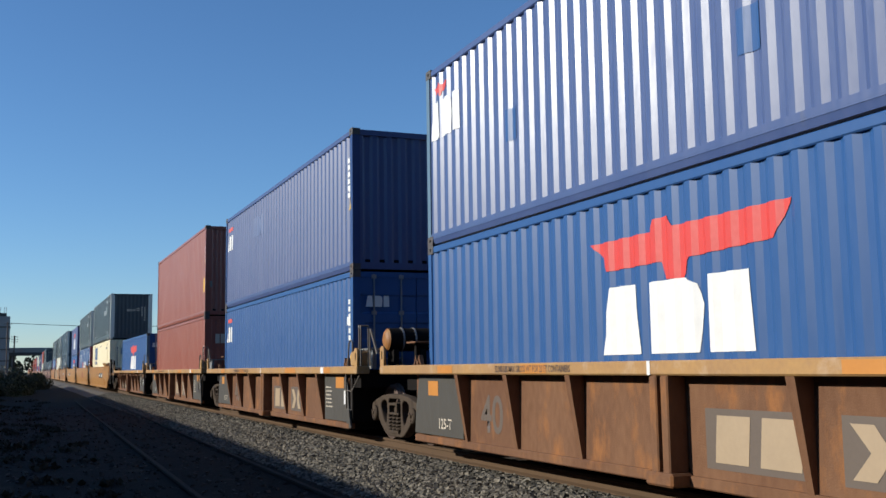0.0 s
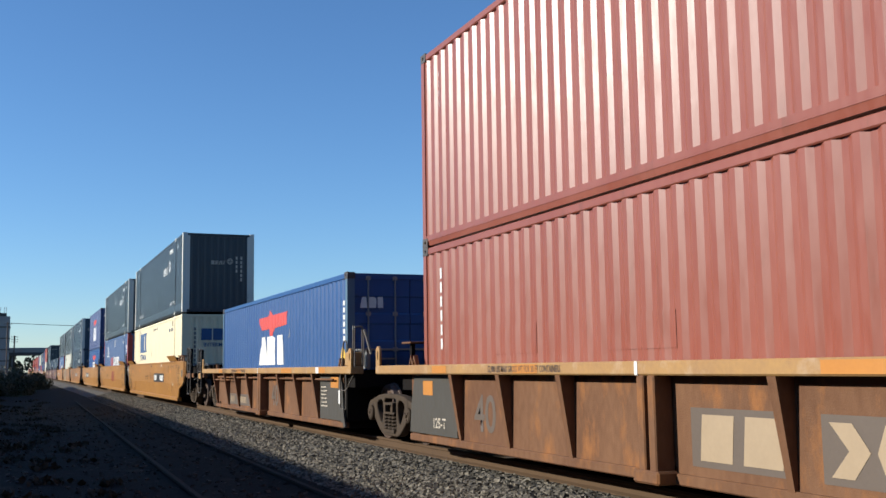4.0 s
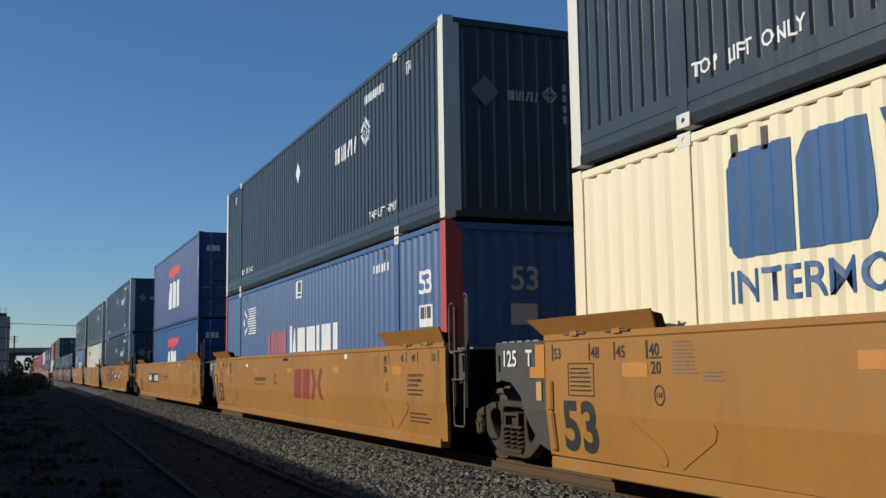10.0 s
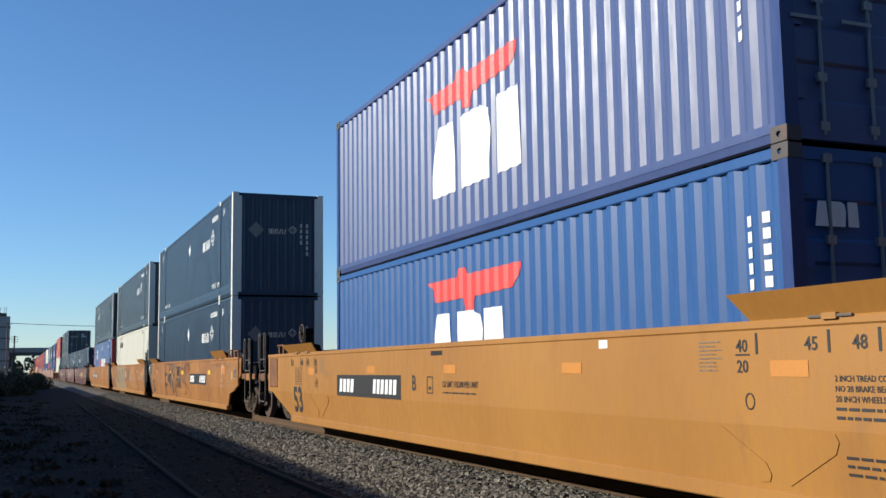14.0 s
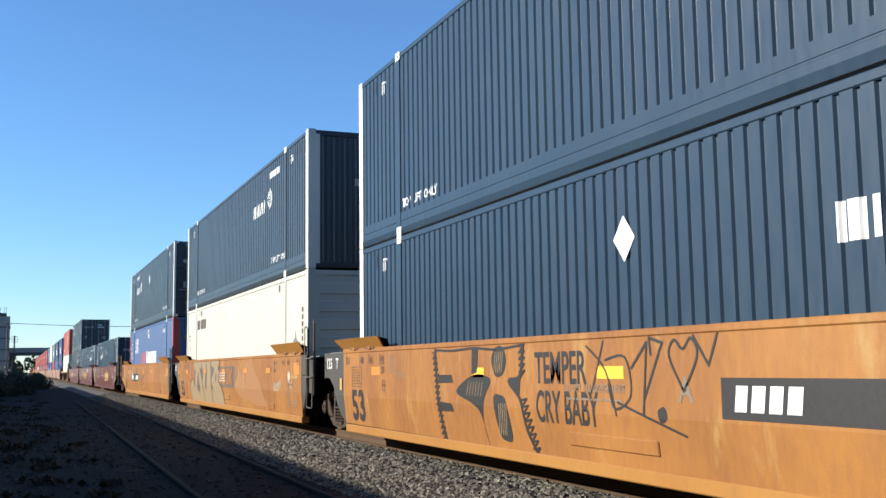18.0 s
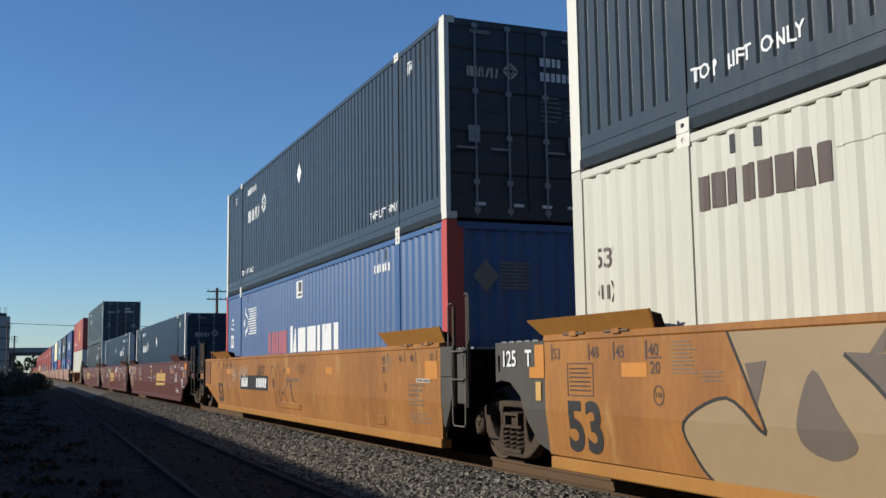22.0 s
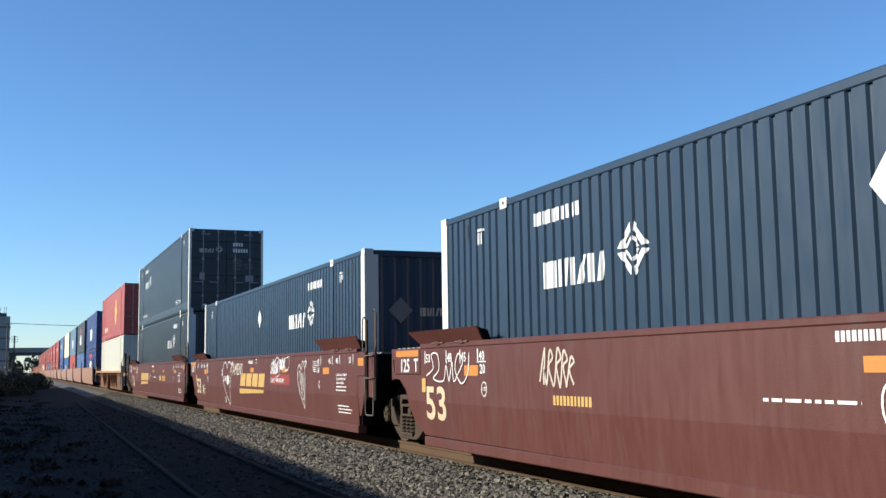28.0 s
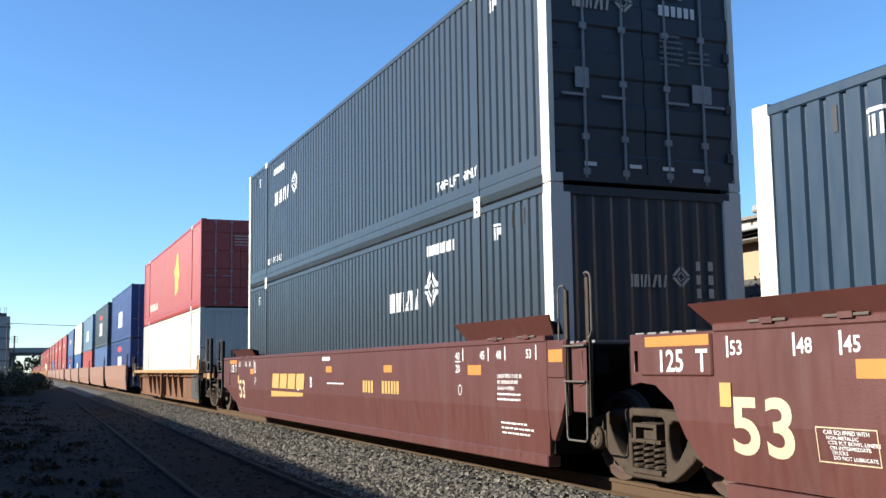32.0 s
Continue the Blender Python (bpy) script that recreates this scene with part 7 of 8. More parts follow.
def side_marks(near53=True):
    def marks(c):
        side_mark(c, "emblem", ink([[(0.0, 0.36), (0.24, 0.0), (0.46, 0.36), (0.2, 0.76)]]), "ink_white", 13.78, 1.7, "white pointed emblem")
        side_mark(c, "emblem", ink([[(0.23 + 0.13 * math.cos(a), 0.37 + 0.2 * math.sin(a)) for a in np.linspace(0, 2 * math.pi, 13)[:-1]]]), "ink_blue", 13.78, 1.7, "dark blue oval").location.x = -0.004
        side_mark(c, "emblem", ink([[(0.5 + 0.05 * math.sin(k), 0.06 + 0.062 * k), (1.45 - 0.1 * abs(k - 5) / 5, 0.06 + 0.062 * k), (1.45 - 0.1 * abs(k - 5) / 5, 0.09 + 0.062 * k), (0.5 + 0.05 * math.sin(k), 0.09 + 0.062 * k)] for k in range(11)]), "ink_white", 13.72, 1.7, "white speed lines")
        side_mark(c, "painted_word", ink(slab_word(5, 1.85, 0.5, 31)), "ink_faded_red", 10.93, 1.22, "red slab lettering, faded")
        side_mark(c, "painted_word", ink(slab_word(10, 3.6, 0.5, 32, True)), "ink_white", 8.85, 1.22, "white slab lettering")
        side_mark(c, "height_sign", ink([rect(0, 0, 0.5, 0.36)]), "ink_white", 8.3, 2.35, "white height sign")
        side_mark(c, "height_mark", ink([[(u + 0.06, v + 0.13) for u, v in p] for p in text_bars(3, 0.2, 0.25, 0.5, 8)] + [rect(0.05, 0.04, 0.45, 0.09)]), "ink_black", 8.3, 2.351).location.x = -0.003
        if near53:
            side_mark(c, "stencil", words("53", 0.34), "ink_white", 1.08, 1.94)
            side_mark(c, "height_sign", ink([rect(0, 0, 0.46, 0.32)]), "ink_white", 1.06, 1.45)
            side_mark(c, "height_mark", ink([[(u + 0.05, v + 0.12) for u, v in p] for p in text_bars(3, 0.17, 0.25, 0.5, 8)]), "ink_black", 1.06, 1.45).location.x = -0.003
        else:
            side_mark(c, "stencil", words("53", 0.3), "ink_white", 15.58, 1.95)
            side_mark(c, "height_sign", ink([rect(0, 0, 0.4, 0.34)]), "ink_white", 15.56, 1.46)
            side_mark(c, "height_mark", ink([[(u + 0.05, v + 0.08) for u, v in p] for p in text_bars(3, 0.17, 0.25, 0.5, 9)]), "ink_black", 15.56, 1.46).location.x = -0.003
        side_mark(c, "box_number", ink(number_row(9, 0.13, 7)), "ink_white", 3.15, 2.42)
        for y in (3.02, 2.62, 13.3, 13.7):
            side_mark(c, "slot", ink([rect(0, 0, 0.06, 0.16)]), "ink_black", y, 2.6)
        if near53:
            end_mark(c, "stencil", words("53", 0.34), "ink_pale", -0.3, 1.95)
            end_mark(c, "height_sign", ink([rect(0, 0, 0.42, 0.3)]), "ink_pale", -0.3, 1.45)
        else:
            end_mark(c, "emblem", ink(diamond(0.4, 0.46) + [[(0.42, 0.05 + 0.05 * k), (0.9, 0.05 + 0.05 * k), (0.9, 0.075 + 0.05 * k), (0.42, 0.075 + 0.05 * k)] for k in range(8)]), "ink_grey", -0.9, 1.9)
        for k in range(5):
            side_mark(c, "hazard_stripe", ink([[(0.12 * k, 0), (0.12 * k + 0.07, 0), (0.12 * k + 0.11, 0.07), (0.12 * k + 0.04, 0.07)]]), "ink_yellow", 0.9, 2.82)
    return marks


def box53(label, paint, y, z, marks, near="front", posts="post_white", fold="groove"):
    container("container", label, paint, y, z, "53", 2.9, near=near, posts=posts, fold=fold, marks=marks)


LOW, UP = 0.22, 3.135
box53("cream corrugated 53-foot container with blue markings", "cream", 67.14, LOW, blue_marks, "ribbed", "cream", "wave")
box53("dark slate 53-foot container with white corner posts", "slate", 67.14, 3.18, lozenge_marks(5.37, 3.72, None, True, "front", 3))
box53("weathered blue 53-foot container with red corner posts", "periwinkle", 86.81, LOW, side_marks(), "ribbed", "post_red", "wave")
box53("dark slate 53-foot container with white corner posts", "slate", 86.81, 3.16, lozenge_marks(5.34, 3.6, 8.14, True, "front", 4))
container("container", "bright blue 40-foot container with a red emblem", "blue", 108.33, 0.21, near="door", posts="blue_deep", marks=liner("middle", 7.63))
container("container", "faded blue high-cube container with large white initials", "blue_worn", 108.33, 2.82, H=2.9, near="door", posts="blue_deep", marks=liner("middle", 7.6, True, True, 1.75, 0.68, 3.0))


# the grimy yellow car
def smear(cy, cz, w, h, seed):
    """The uneven outline of a washed-out patch, as (place along the car, height)."""
    r = random.Random(seed)
    return curve([(-cy + 0.5 * w * math.cos(a) * r.uniform(0.7, 1.1), cz + 0.5 * h * math.sin(a) * r.uniform(0.7, 1.05)) for a in np.linspace(0, 2 * math.pi, 11)[:-1]], 4, True)


def c1(car):
    gauge_marks(car, "ink_brown", "ink_black", y53=16.1, first=True)
    panel_marks(car, False)
    number_board(car, 6.2, 0.69, 3.2, 0.33)
    load_limit(car, 8.75, "ink_faint", letter="A", ly=6.78)
    end_placard(car, "ink_faint")
    cm(car, "spray_scrawl", ink(scrawl(2, 0.28, 71, 0.016) + [[(u + 0.05, v - 0.2) for u, v in p] for p in scrawl(2, 0.13, 72, 0.012)] + [[(u + 0.12, v - 0.36) for u, v in p] for p in scrawl(2, 0.1, 73, 0.012)]), "ink_pale", 0.6, 1.0, "small pale sprayed writing")
    d = ribbon(curve(yz((12.3, 1.37), (12.26, 1.0), (12.2, 0.6), (12.03, 0.16))), 0.05) + ribbon(curve(yz((12.3, 1.36), (11.7, 1.34), (11.02, 1.36), (10.4, 1.33), (9.7, 1.37))), 0.03)
    d += ribbon(curve(yz((9.68, 1.38), (9.78, 1.02), (10.06, 0.96), (9.78, 0.76), (9.66, 0.42), (9.46, 0.17))), 0.05)
    d += [yz((12.2, 1.03), (11.75, 1.03), (11.7, 0.93), (12.18, 0.92)), yz((12.16, 0.68), (11.76, 0.66), (11.7, 0.56), (12.14, 0.55)), yz((11.08, 1.36), (10.9, 1.36), (10.94, 1.06), (11.1, 1.03))]
    d += [curve(yz((11.6, 0.82), (11.05, 1.03), (10.56, 0.98), (10.74, 0.75), (10.8, 0.45), (10.68, 0.14), (10.86, 0.55), (11.1, 0.68)), 4, True)]
    d += [curve(yz((10.52, 1.2), (10.42, 1.34), (10.22, 1.36), (10.12, 1.2), (10.22, 1.04), (10.42, 1.02)), 4, True), curve(yz((10.48, 0.76), (10.3, 0.8), (10.15, 0.72), (10.05, 0.32), (10.2, 0.27), (10.38, 0.35)), 4, True), yz((10.06, 0.98), (9.76, 1.0), (9.8, 0.8))]
    cm(car, "spray_drawing", ink(d), "ink_black", 0, 0, "bold black spray-painted figure")
    cm(car, "spray_hatching", ink(ribbon(zigzag((-12.33, 1.35), (-12.1, 0.2), 30, 0.07), 0.022) + ribbon(zigzag((-9.72, 1.38), (-9.72, 1.02), 10, 0.07), 0.022) + ribbon(zigzag((-9.7, 0.78), (-9.46, 0.18), 16, 0.07), 0.022)), "ink_black", 0, 0, "black spray hatching").location.x = -0.003
    light = []
    for y, z, w, h, n in ((11.25, 0.78, 0.5, 0.16, 6), (10.45, 1.06, 0.25, 0.24, 5), (10.38, 0.34, 0.24, 0.36, 5)):
        for k in range(n):
            light += ribbon(yz((y - w * k / n, z), (y - w * k / n - 0.06, z + h)), 0.014)
    cm(car, "spray_gap", ink(light), "ink_tan", 0, 0, "bare slits in the sprayed fill").location.x = -0.004
    squeezed(cm(car, "spray_word", words("TEMPER", 0.34), "ink_black", 9.41, 0.95, "thin black sprayed word"), 1.1, 9.41)
    squeezed(cm(car, "spray_word", words("CRY BABY", 0.34), "ink_black", 9.4, 0.54, "thin black sprayed word"), 1.3, 9.4)
    cm(car, "spray_scrawl", ink(ribbon(curve(yz((8.3, 1.32), (7.95, 1.08), (7.78, 0.66))), 0.024) + ribbon(curve(yz((7.98, 1.36), (8.1, 1.1), (8.22, 0.86))), 0.024) + ribbon(curve(yz((7.95, 1.18), (7.6, 1.2), (7.52, 0.85), (7.8, 0.72), (7.9, 0.95))), 0.024) + ribbon(yz((7.5, 1.1), (7.24, 1.33), (7.32, 0.68)), 0.028) + ribbon(yz((7.75, 0.78), (6.7, 0.52)), 0.024) + [curve(yz((7.1, 0.72), (7.0, 0.76), (6.96, 0.66), (7.06, 0.62)), 3, True)]), "ink_black", 0, 0, "thin black sprayed figures")
    cm(car, "spray_heart", ink(ribbon(curve([(0.2, 0), (0.0, 0.3), (0.08, 0.44), (0.2, 0.36), (0.32, 0.45), (0.4, 0.3), (0.2, 0)]), 0.026)), "ink_black", 6.9, 0.9, "black sprayed heart")
    cm(car, "spray_scrawl", ink(ribbon([(0, 0), (0.3, 0.5), (0.1, 0.55), (0.12, 0.4)], 0.03) + ribbon([(0.75, 0.55), (0.95, 0.3), (1.1, 0.6)], 0.026)), "ink_black", 7.3, 0.82, "black sprayed marks")
    for y, w in ((11.1, 0.36), (8.11, 0.48), (2.75, 0.45)):
        cm(car, "patch", ink([rect(0, 0, w, 0.12)]), "ink_yellow", y, 1.0, "bright yellow patch")
    cm(car, "patch", ink([rect(0, 0, 0.46, 0.23)]), "ink_rust_orange", 0.5, 1.03, "orange patch")
    part("wear_plate", lean_in(soft_box(XS - 0.02, XS + 0.02, 7.13, 8.72, 0.32, 0.46, 0.012)), "tan_dirty", car, "long welded wear plate")


def c2(car):
    gauge_marks(car, "ink_brown", "ink_black", y53=16.1)
    panel_marks(car)
    edge = curve(yz((13.45, 1.38), (13.2, 0.92), (13.06, 0.6), (13.5, 0.86), (14.08, 0.64), (13.95, 0.34), (13.76, 0.17)))
    back = curve(yz((8.19, 0.17), (8.3, 0.45), (8.55, 0.66), (8.96, 0.82), (8.9, 1.05), (8.96, 1.22), (8.83, 1.38)))
    cm(car, "spray_fill", ink([edge + back]), "ink_tan", 0, 0, "large faded drab sprayed piece")
    hollow = [curve(yz((12.52, 1.08), (12.7, 0.75), (12.66, 0.54), (12.38, 0.45), (12.14, 0.56), (12.32, 0.82)), 4, True), yz((13.25, 1.13), (13.0, 1.15), (13.14, 0.78)), yz((12.22, 1.2), (11.58, 1.17), (11.66, 0.8), (11.95, 0.98)), yz((11.8, 1.38), (11.98, 1.19), (11.85, 1.19)),
              curve(yz((10.99, 1.36), (11.22, 0.9), (11.22, 0.64), (11.08, 0.54), (10.97, 0.69)), 4, True), yz((10.27, 1.38), (10.1, 1.22), (9.72, 1.2), (9.86, 1.0), (10.12, 0.9), (10.2, 0.75)), yz((10.15, 0.85), (9.75, 0.52), (10.1, 0.6)), curve(yz((9.46, 1.06), (9.3, 0.9), (9.47, 0.79)), 4, True), yz((9.12, 1.22), (8.92, 1.22), (8.9, 1.06))]
    cm(car, "spray_shape", ink(hollow), "ink_board", 0, 0, "dark sprayed letter hollows").location.x = -0.003
    cm(car, "spray_outline", ink(ribbon(edge, 0.026) + ribbon(back, 0.03) + ribbon(curve(yz((12.2, 1.18), (11.86, 0.9), (11.55, 0.5), (11.35, 0.17))), 0.03) + ribbon(curve(yz((10.26, 1.38), (10.2, 0.71), (10.0, 0.19))), 0.03)), "ink_black", 0, 0, "black sprayed outline").location.x = -0.0045
    cm(car, "logo_board", ink([rect(0, 0, 2.2, 0.56)]), "ink_board", 8.92, 0.66, "dark logo board behind the sprayed piece").location.x = 0.002
    cm(car, "logo", ink([[(0.06, 0.08), (0.3, 0.08), (0.3, 0.5), (0.12, 0.5)], rect(0.42, 0.08, 1.0, 0.5), [(1.08, 0.08), (1.5, 0.08), (1.32, 0.29), (1.5, 0.5), (1.08, 0.5), (1.26, 0.29)], [(1.62, 0.08), (2.0, 0.08), (1.8, 0.29), (2.0, 0.5), (1.62, 0.5), (1.42, 0.29)]]), "tan_dirty", 8.92, 0.66, "plain ochre blocks").location.x = -0.003
    cm(car, "logo", ink([rect(0.1, 0.16 + 0.07 * k, 0.95, 0.185 + 0.07 * k) for k in range(4)]), "ink_pale", 8.92, 0.66, "thin pale stripes").location.x = -0.006
    swath = curve(yz((4.5, 1.34), (4.3, 1.12), (3.85, 0.92), (3.55, 0.75), (3.3, 0.5), (2.93, 0.3))) + curve(yz((4.2, 0.28), (5.0, 0.4), (5.6, 0.34), (5.5, 0.7), (5.15, 0.95), (5.35, 1.2), (5.2, 1.34)))
    cm(car, "overspray", ink([swath]), "ink_salmon", 0, 0, "broad pinkish painted-over swath").location.x = 0.002
    for k, (y, z, hh) in enumerate(((6.6, 0.9, 0.4), (6.25, 0.75, 0.5), (5.9, 0.85, 0.42), (5.62, 0.6, 0.5))):
        cm(car, "overspray", ink(ribbon(curve(yz((y, z), (y - 0.1, z + 0.5 * hh), (y - 0.02, z + hh))), 0.045)), "ink_weathered" if k % 2 else "ink_tan", 0, 0, "pale smeared brush stroke").location.x = 0.001
    cm(car, "overspray", ink([smear(6.0, 0.75, 1.2, 0.7, 3)]), "ink_salmon", 0, 0, "pale pinkish painted-over smear").location.x = 0.003
    cm(car, "spray_scrawl", ink(scrawl(6, 0.2, 75, 0.012) + [[(u + 0.5, v + 0.12) for u, v in p] for p in scrawl(3, 0.14, 76, 0.01)]), "ink_pale", 2.3, 0.66, "small pale sprayed writing")
    cm(car, "spray_scrawl", ink([curve(yz((0.98, 0.98), (0.9, 1.08), (0.78, 1.0), (0.86, 0.84)), 3, True)] + [[(u - 0.84, v + 0.72) for u, v in p] for p in scrawl(3, 0.16, 77, 0.012)]), "ink_pale", 0, 0, "small pale sprayed heart and writing")
    cm(car, "patch", ink([rect(0, 0, 0.44, 0.25)]), "ink_orange", 0.47, 1.01, "orange patch")
    cm(car, "sign", ink([rect(0, 0, 0.5, 0.055)]), "ink_gold", 0.68, 0.94, "narrow yellow label")
    cm(car, "sign_print", ink(lines(0.46, 0.05, 1, 51)), "ink_black", 0.66, 0.943).location.x = -0.002
    part("wear_plate", lean_in(soft_box(XS - 0.018, XS + 0.02, 2.3, 2.85, 0.24, 0.38, 0.012)), "tan_dirty", car, "small welded wear plate")
    for y in (11.5, 8.48, 3.0, 5.5):
        cm(car, "patch", ink([rect(0, 0, 0.45, 0.11)]), "ink_orange", y, 1.05, "orange touch-up patch").location.x = -0.006
    part("wear_plate", lean_in(soft_box(XS - 0.02, XS + 0.02, 7.39, 8.15, 0.33, 0.47, 0.012)), "tan_dirty", car, "long welded wear plate")


def c3(car):
    gauge_marks(car, "ink_brown", "ink_black", y53=16.3)
    number_board(car, 13.24, 0.65, 3.12, 0.34)
    load_limit(car, 8.5, "ink_faint", letter=None)
    cm(car, "unit_letter", words("B", 0.2), "ink_black", 9.66, 0.74)
    cm(car, "spray_scrawl", ink(scrawl(3, 0.34, 12, 0.013) + ring(-0.35, 0.1, 0.2, 0.25, 0.013)), "ink_pale", 14.3, 0.85, "thin pale sprayed scrawl")
    cm(car, "spray_scrawl", ink(scrawl(6, 0.4, 13, 0.013)), "ink_pale", 13.4, 0.86, "thin pale sprayed scrawl").location.x = -0.008
    cm(car, "spray_scrawl", ink(scrawl(6, 0.32, 14, 0.014)), "ink_brown", 11.25, 0.98, "thin brown sprayed scrawl").location.x = -0.008
    loops = curve(yz((9.9, 0.75), (9.85, 1.1), (9.6, 1.2), (9.4, 0.95), (9.5, 0.5), (9.35, 0.38), (9.25, 0.8), (9.3, 1.15), (9.1, 1.2), (8.95, 0.85), (9.05, 0.55), (8.85, 0.5), (8.75, 0.9), (8.6, 1.12), (8.4, 1.08), (8.3, 0.85), (8.5, 0.7), (8.75, 0.62), (8.5, 0.6), (8.35, 0.4), (8.55, 0.32), (8.95, 0.38), (9.0, 0.48)))
    cm(car, "spray_scrawl", ink(ribbon(loops, 0.018) + ribbon(curve(yz((8.3, 0.85), (8.0, 0.9), (7.95, 0.6), (7.85, 0.4), (7.73, 0.46))), 0.018) + ribbon(zigzag((-8.1, 0.92), (-7.82, 0.42), 12, 0.06), 0.014)), "ink_brown", 0, 0, "looping brown sprayed scrawl")
    cm(car, "spray_scrawl", ink(ribbon(curve(yz((7.7, 1.12), (7.5, 1.12), (7.45, 1.25), (7.35, 1.05), (7.2, 1.22), (7.1, 1.02), (6.95, 1.28), (6.9, 1.05))), 0.014)), "ink_board", 0, 0, "faint sprayed scrawl")
    for y, w in ((5.41, 0.42), (8.4, 0.35), (14.5, 0.3)):
        cm(car, "patch", ink([rect(0, 0, w, 0.13)]), "ink_orange", y, 1.03, "orange touch-up patch")
    cm(car, "patch", ink([rect(0, 0, 0.46, 0.25)]), "ink_orange", 0.43, 0.97, "orange patch")
    cm(car, "sign", ink([rect(0, 0, 0.52, 0.055)]), "ink_pale", 0.76, 0.92, "narrow pale label").location.x = -0.004
    squeezed(cm(car, "sign_print", words("2 INCH TREAD COND SHOES", 0.035), "ink_brown", 0.74, 0.93), 0.48, 0.74).location.x = -0.006
    part("wear_plate", lean_in(soft_box(XS - 0.018, XS + 0.02, 2.2, 2.62, 0.25, 0.4, 0.012)), "tan_dirty", car, "small welded wear plate")
    part("wear_plate", lean_in(soft_box(XS - 0.02, XS + 0.02, 7.29, 8.95, 0.31, 0.44, 0.012)), "tan_dirty", car, "long welded wear plate")


unit("grimy ochre well car unit with black spray drawings", "tan_dirty", 130.33, first=True, marks=c1)
unit("grimy ochre well car unit with a drab sprayed piece", "tan_dirty", 149.89, marks=c2)
unit("grimy ochre end unit of a well car", "tan_dirty", 169.5, last=True, marks=c3)
box53("dark blue-grey 53-foot container with a white lozenge", "navy", 130.33, LOW, lozenge_marks(5.05, 3.45, 7.84, False, "front", 5))
box53("dark blue-grey 53-foot container with a white lozenge", "navy", 130.33, UP, lozenge_marks(5.07, 3.4, 7.82, True, "front", 6))


def faint_marks(c):
    side_mark(c, "owner_name", ink(slab_word(8, 1.6, 0.3, 41)), "ink_brown", 14.0, 2.18, "brown slab lettering")
    side_mark(c, "repaint", ink([rect(0, 0, 3.4, 0.36)]), "chalk", 12.4, 2.42, "pale overpainted band")
    side_mark(c, "stencil", words("53'", 0.2), "ink_brown", 15.74, 1.85)
    side_mark(c, "stencil", ink(ribbon([(0.05, 0), (0, 0.1), (0.05, 0.2)], 0.02) + ribbon([(0.25, 0), (0.3, 0.1), (0.25, 0.2)], 0.02) + [rect(0.1, 0.03, 0.13, 0.17), rect(0.18, 0.03, 0.21, 0.17)]), "ink_brown", 15.74, 1.5)
    for y in (13.55, 13.25, 3.0, 2.6):
        side_mark(c, "slot", ink([rect(0, 0, 0.06, 0.16)]), "ink_black", y, 2.6)
    side_mark(c, "scuff", ink([[(0, 0), (0.5, 0), (0.3, 0.4)]]), "ink_grey", 1.4, 1.3)
    side_mark(c, "box_number", ink([rect(0, 0.15 * k, 0.09, 0.15 * k + 0.1) for k in range(6)]), "ink_brown", 0.55, 1.3)
    end_mark(c, "number_plate", ink([rect(0, 0, 0.5, 0.16)]), "ink_black", -0.05, 2.35)
    end_mark(c, "number_mark", ink(number_row(6, 0.09, 3)), "ink_pale", -0.02, 2.385).location.y = -0.004


box53("chalky white slatted 53-foot container with faint lettering", "chalk", 149.89, LOW, faint_marks, "slats", "chalk", "wave")
box53("dark slate 53-foot container with white corner posts", "slate", 149.89, UP, lozenge_marks(5.34, 3.6, None, True, "front", 7))
box53("weathered blue 53-foot container with red corner posts", "periwinkle", 169.5, LOW, side_marks(False), "ribbed", "post_red", "wave")
box53("dark slate 53-foot container with door end", "slate", 169.5, UP, lozenge_marks(13.3, 13.4, 8.09, True, "door", 8), "door")


# the mineral red car
def d1(car):
    car_marks(6.5, "A", 7.25)(car)
    end_placard(car, text=False)
    cm(car, "spray_scrawl", ink(ribbon(curve(yz((16.3, 1.02), (16.05, 1.12), (16.12, 1.3), (15.9, 1.3), (15.85, 1.1), (16.05, 0.98), (15.7, 0.95), (15.6, 1.15), (15.5, 0.95), (15.4, 1.2), (15.35, 0.95), (15.2, 1.05), (15.05, 1.2), (15.2, 1.3), (15.3, 1.1), (15.1, 0.92), (14.9, 1.05), (14.85, 1.3))), 0.02)), "ink_white", 0, 0, "looping white sprayed tag").location.x = -0.006
    cm(car, "spray_scrawl", ink(scrawl(5, 0.34, 52, 0.03)), "ink_pale", 13.0, 0.95, "pale sprayed scrawl")
    cm(car, "stencil", ink(number_row(11, 0.1, 5)), "ink_gold", 12.7, 0.72)
    cm(car, "stencil", ink(lines(1.4, 0.07, 1, 31)), "ink_white", 9.4, 0.82)
    cm(car, "stencil", ink(lines(0.7, 0.12, 2, 32)), "ink_white", -0.34, 1.14)
    cm(car, "stencil", words("L 200-5", 0.11), "ink_white", -0.34, 0.74)
    for k, (line, w) in enumerate((("EMPTY LOAD", 0.5), ("5/8 ADJ BLOCK", 0.6))):
        squeezed(cm(car, "stencil", words(line, 0.07), "ink_white", -0.45, 0.635 - 0.11 * k), w, -0.45)


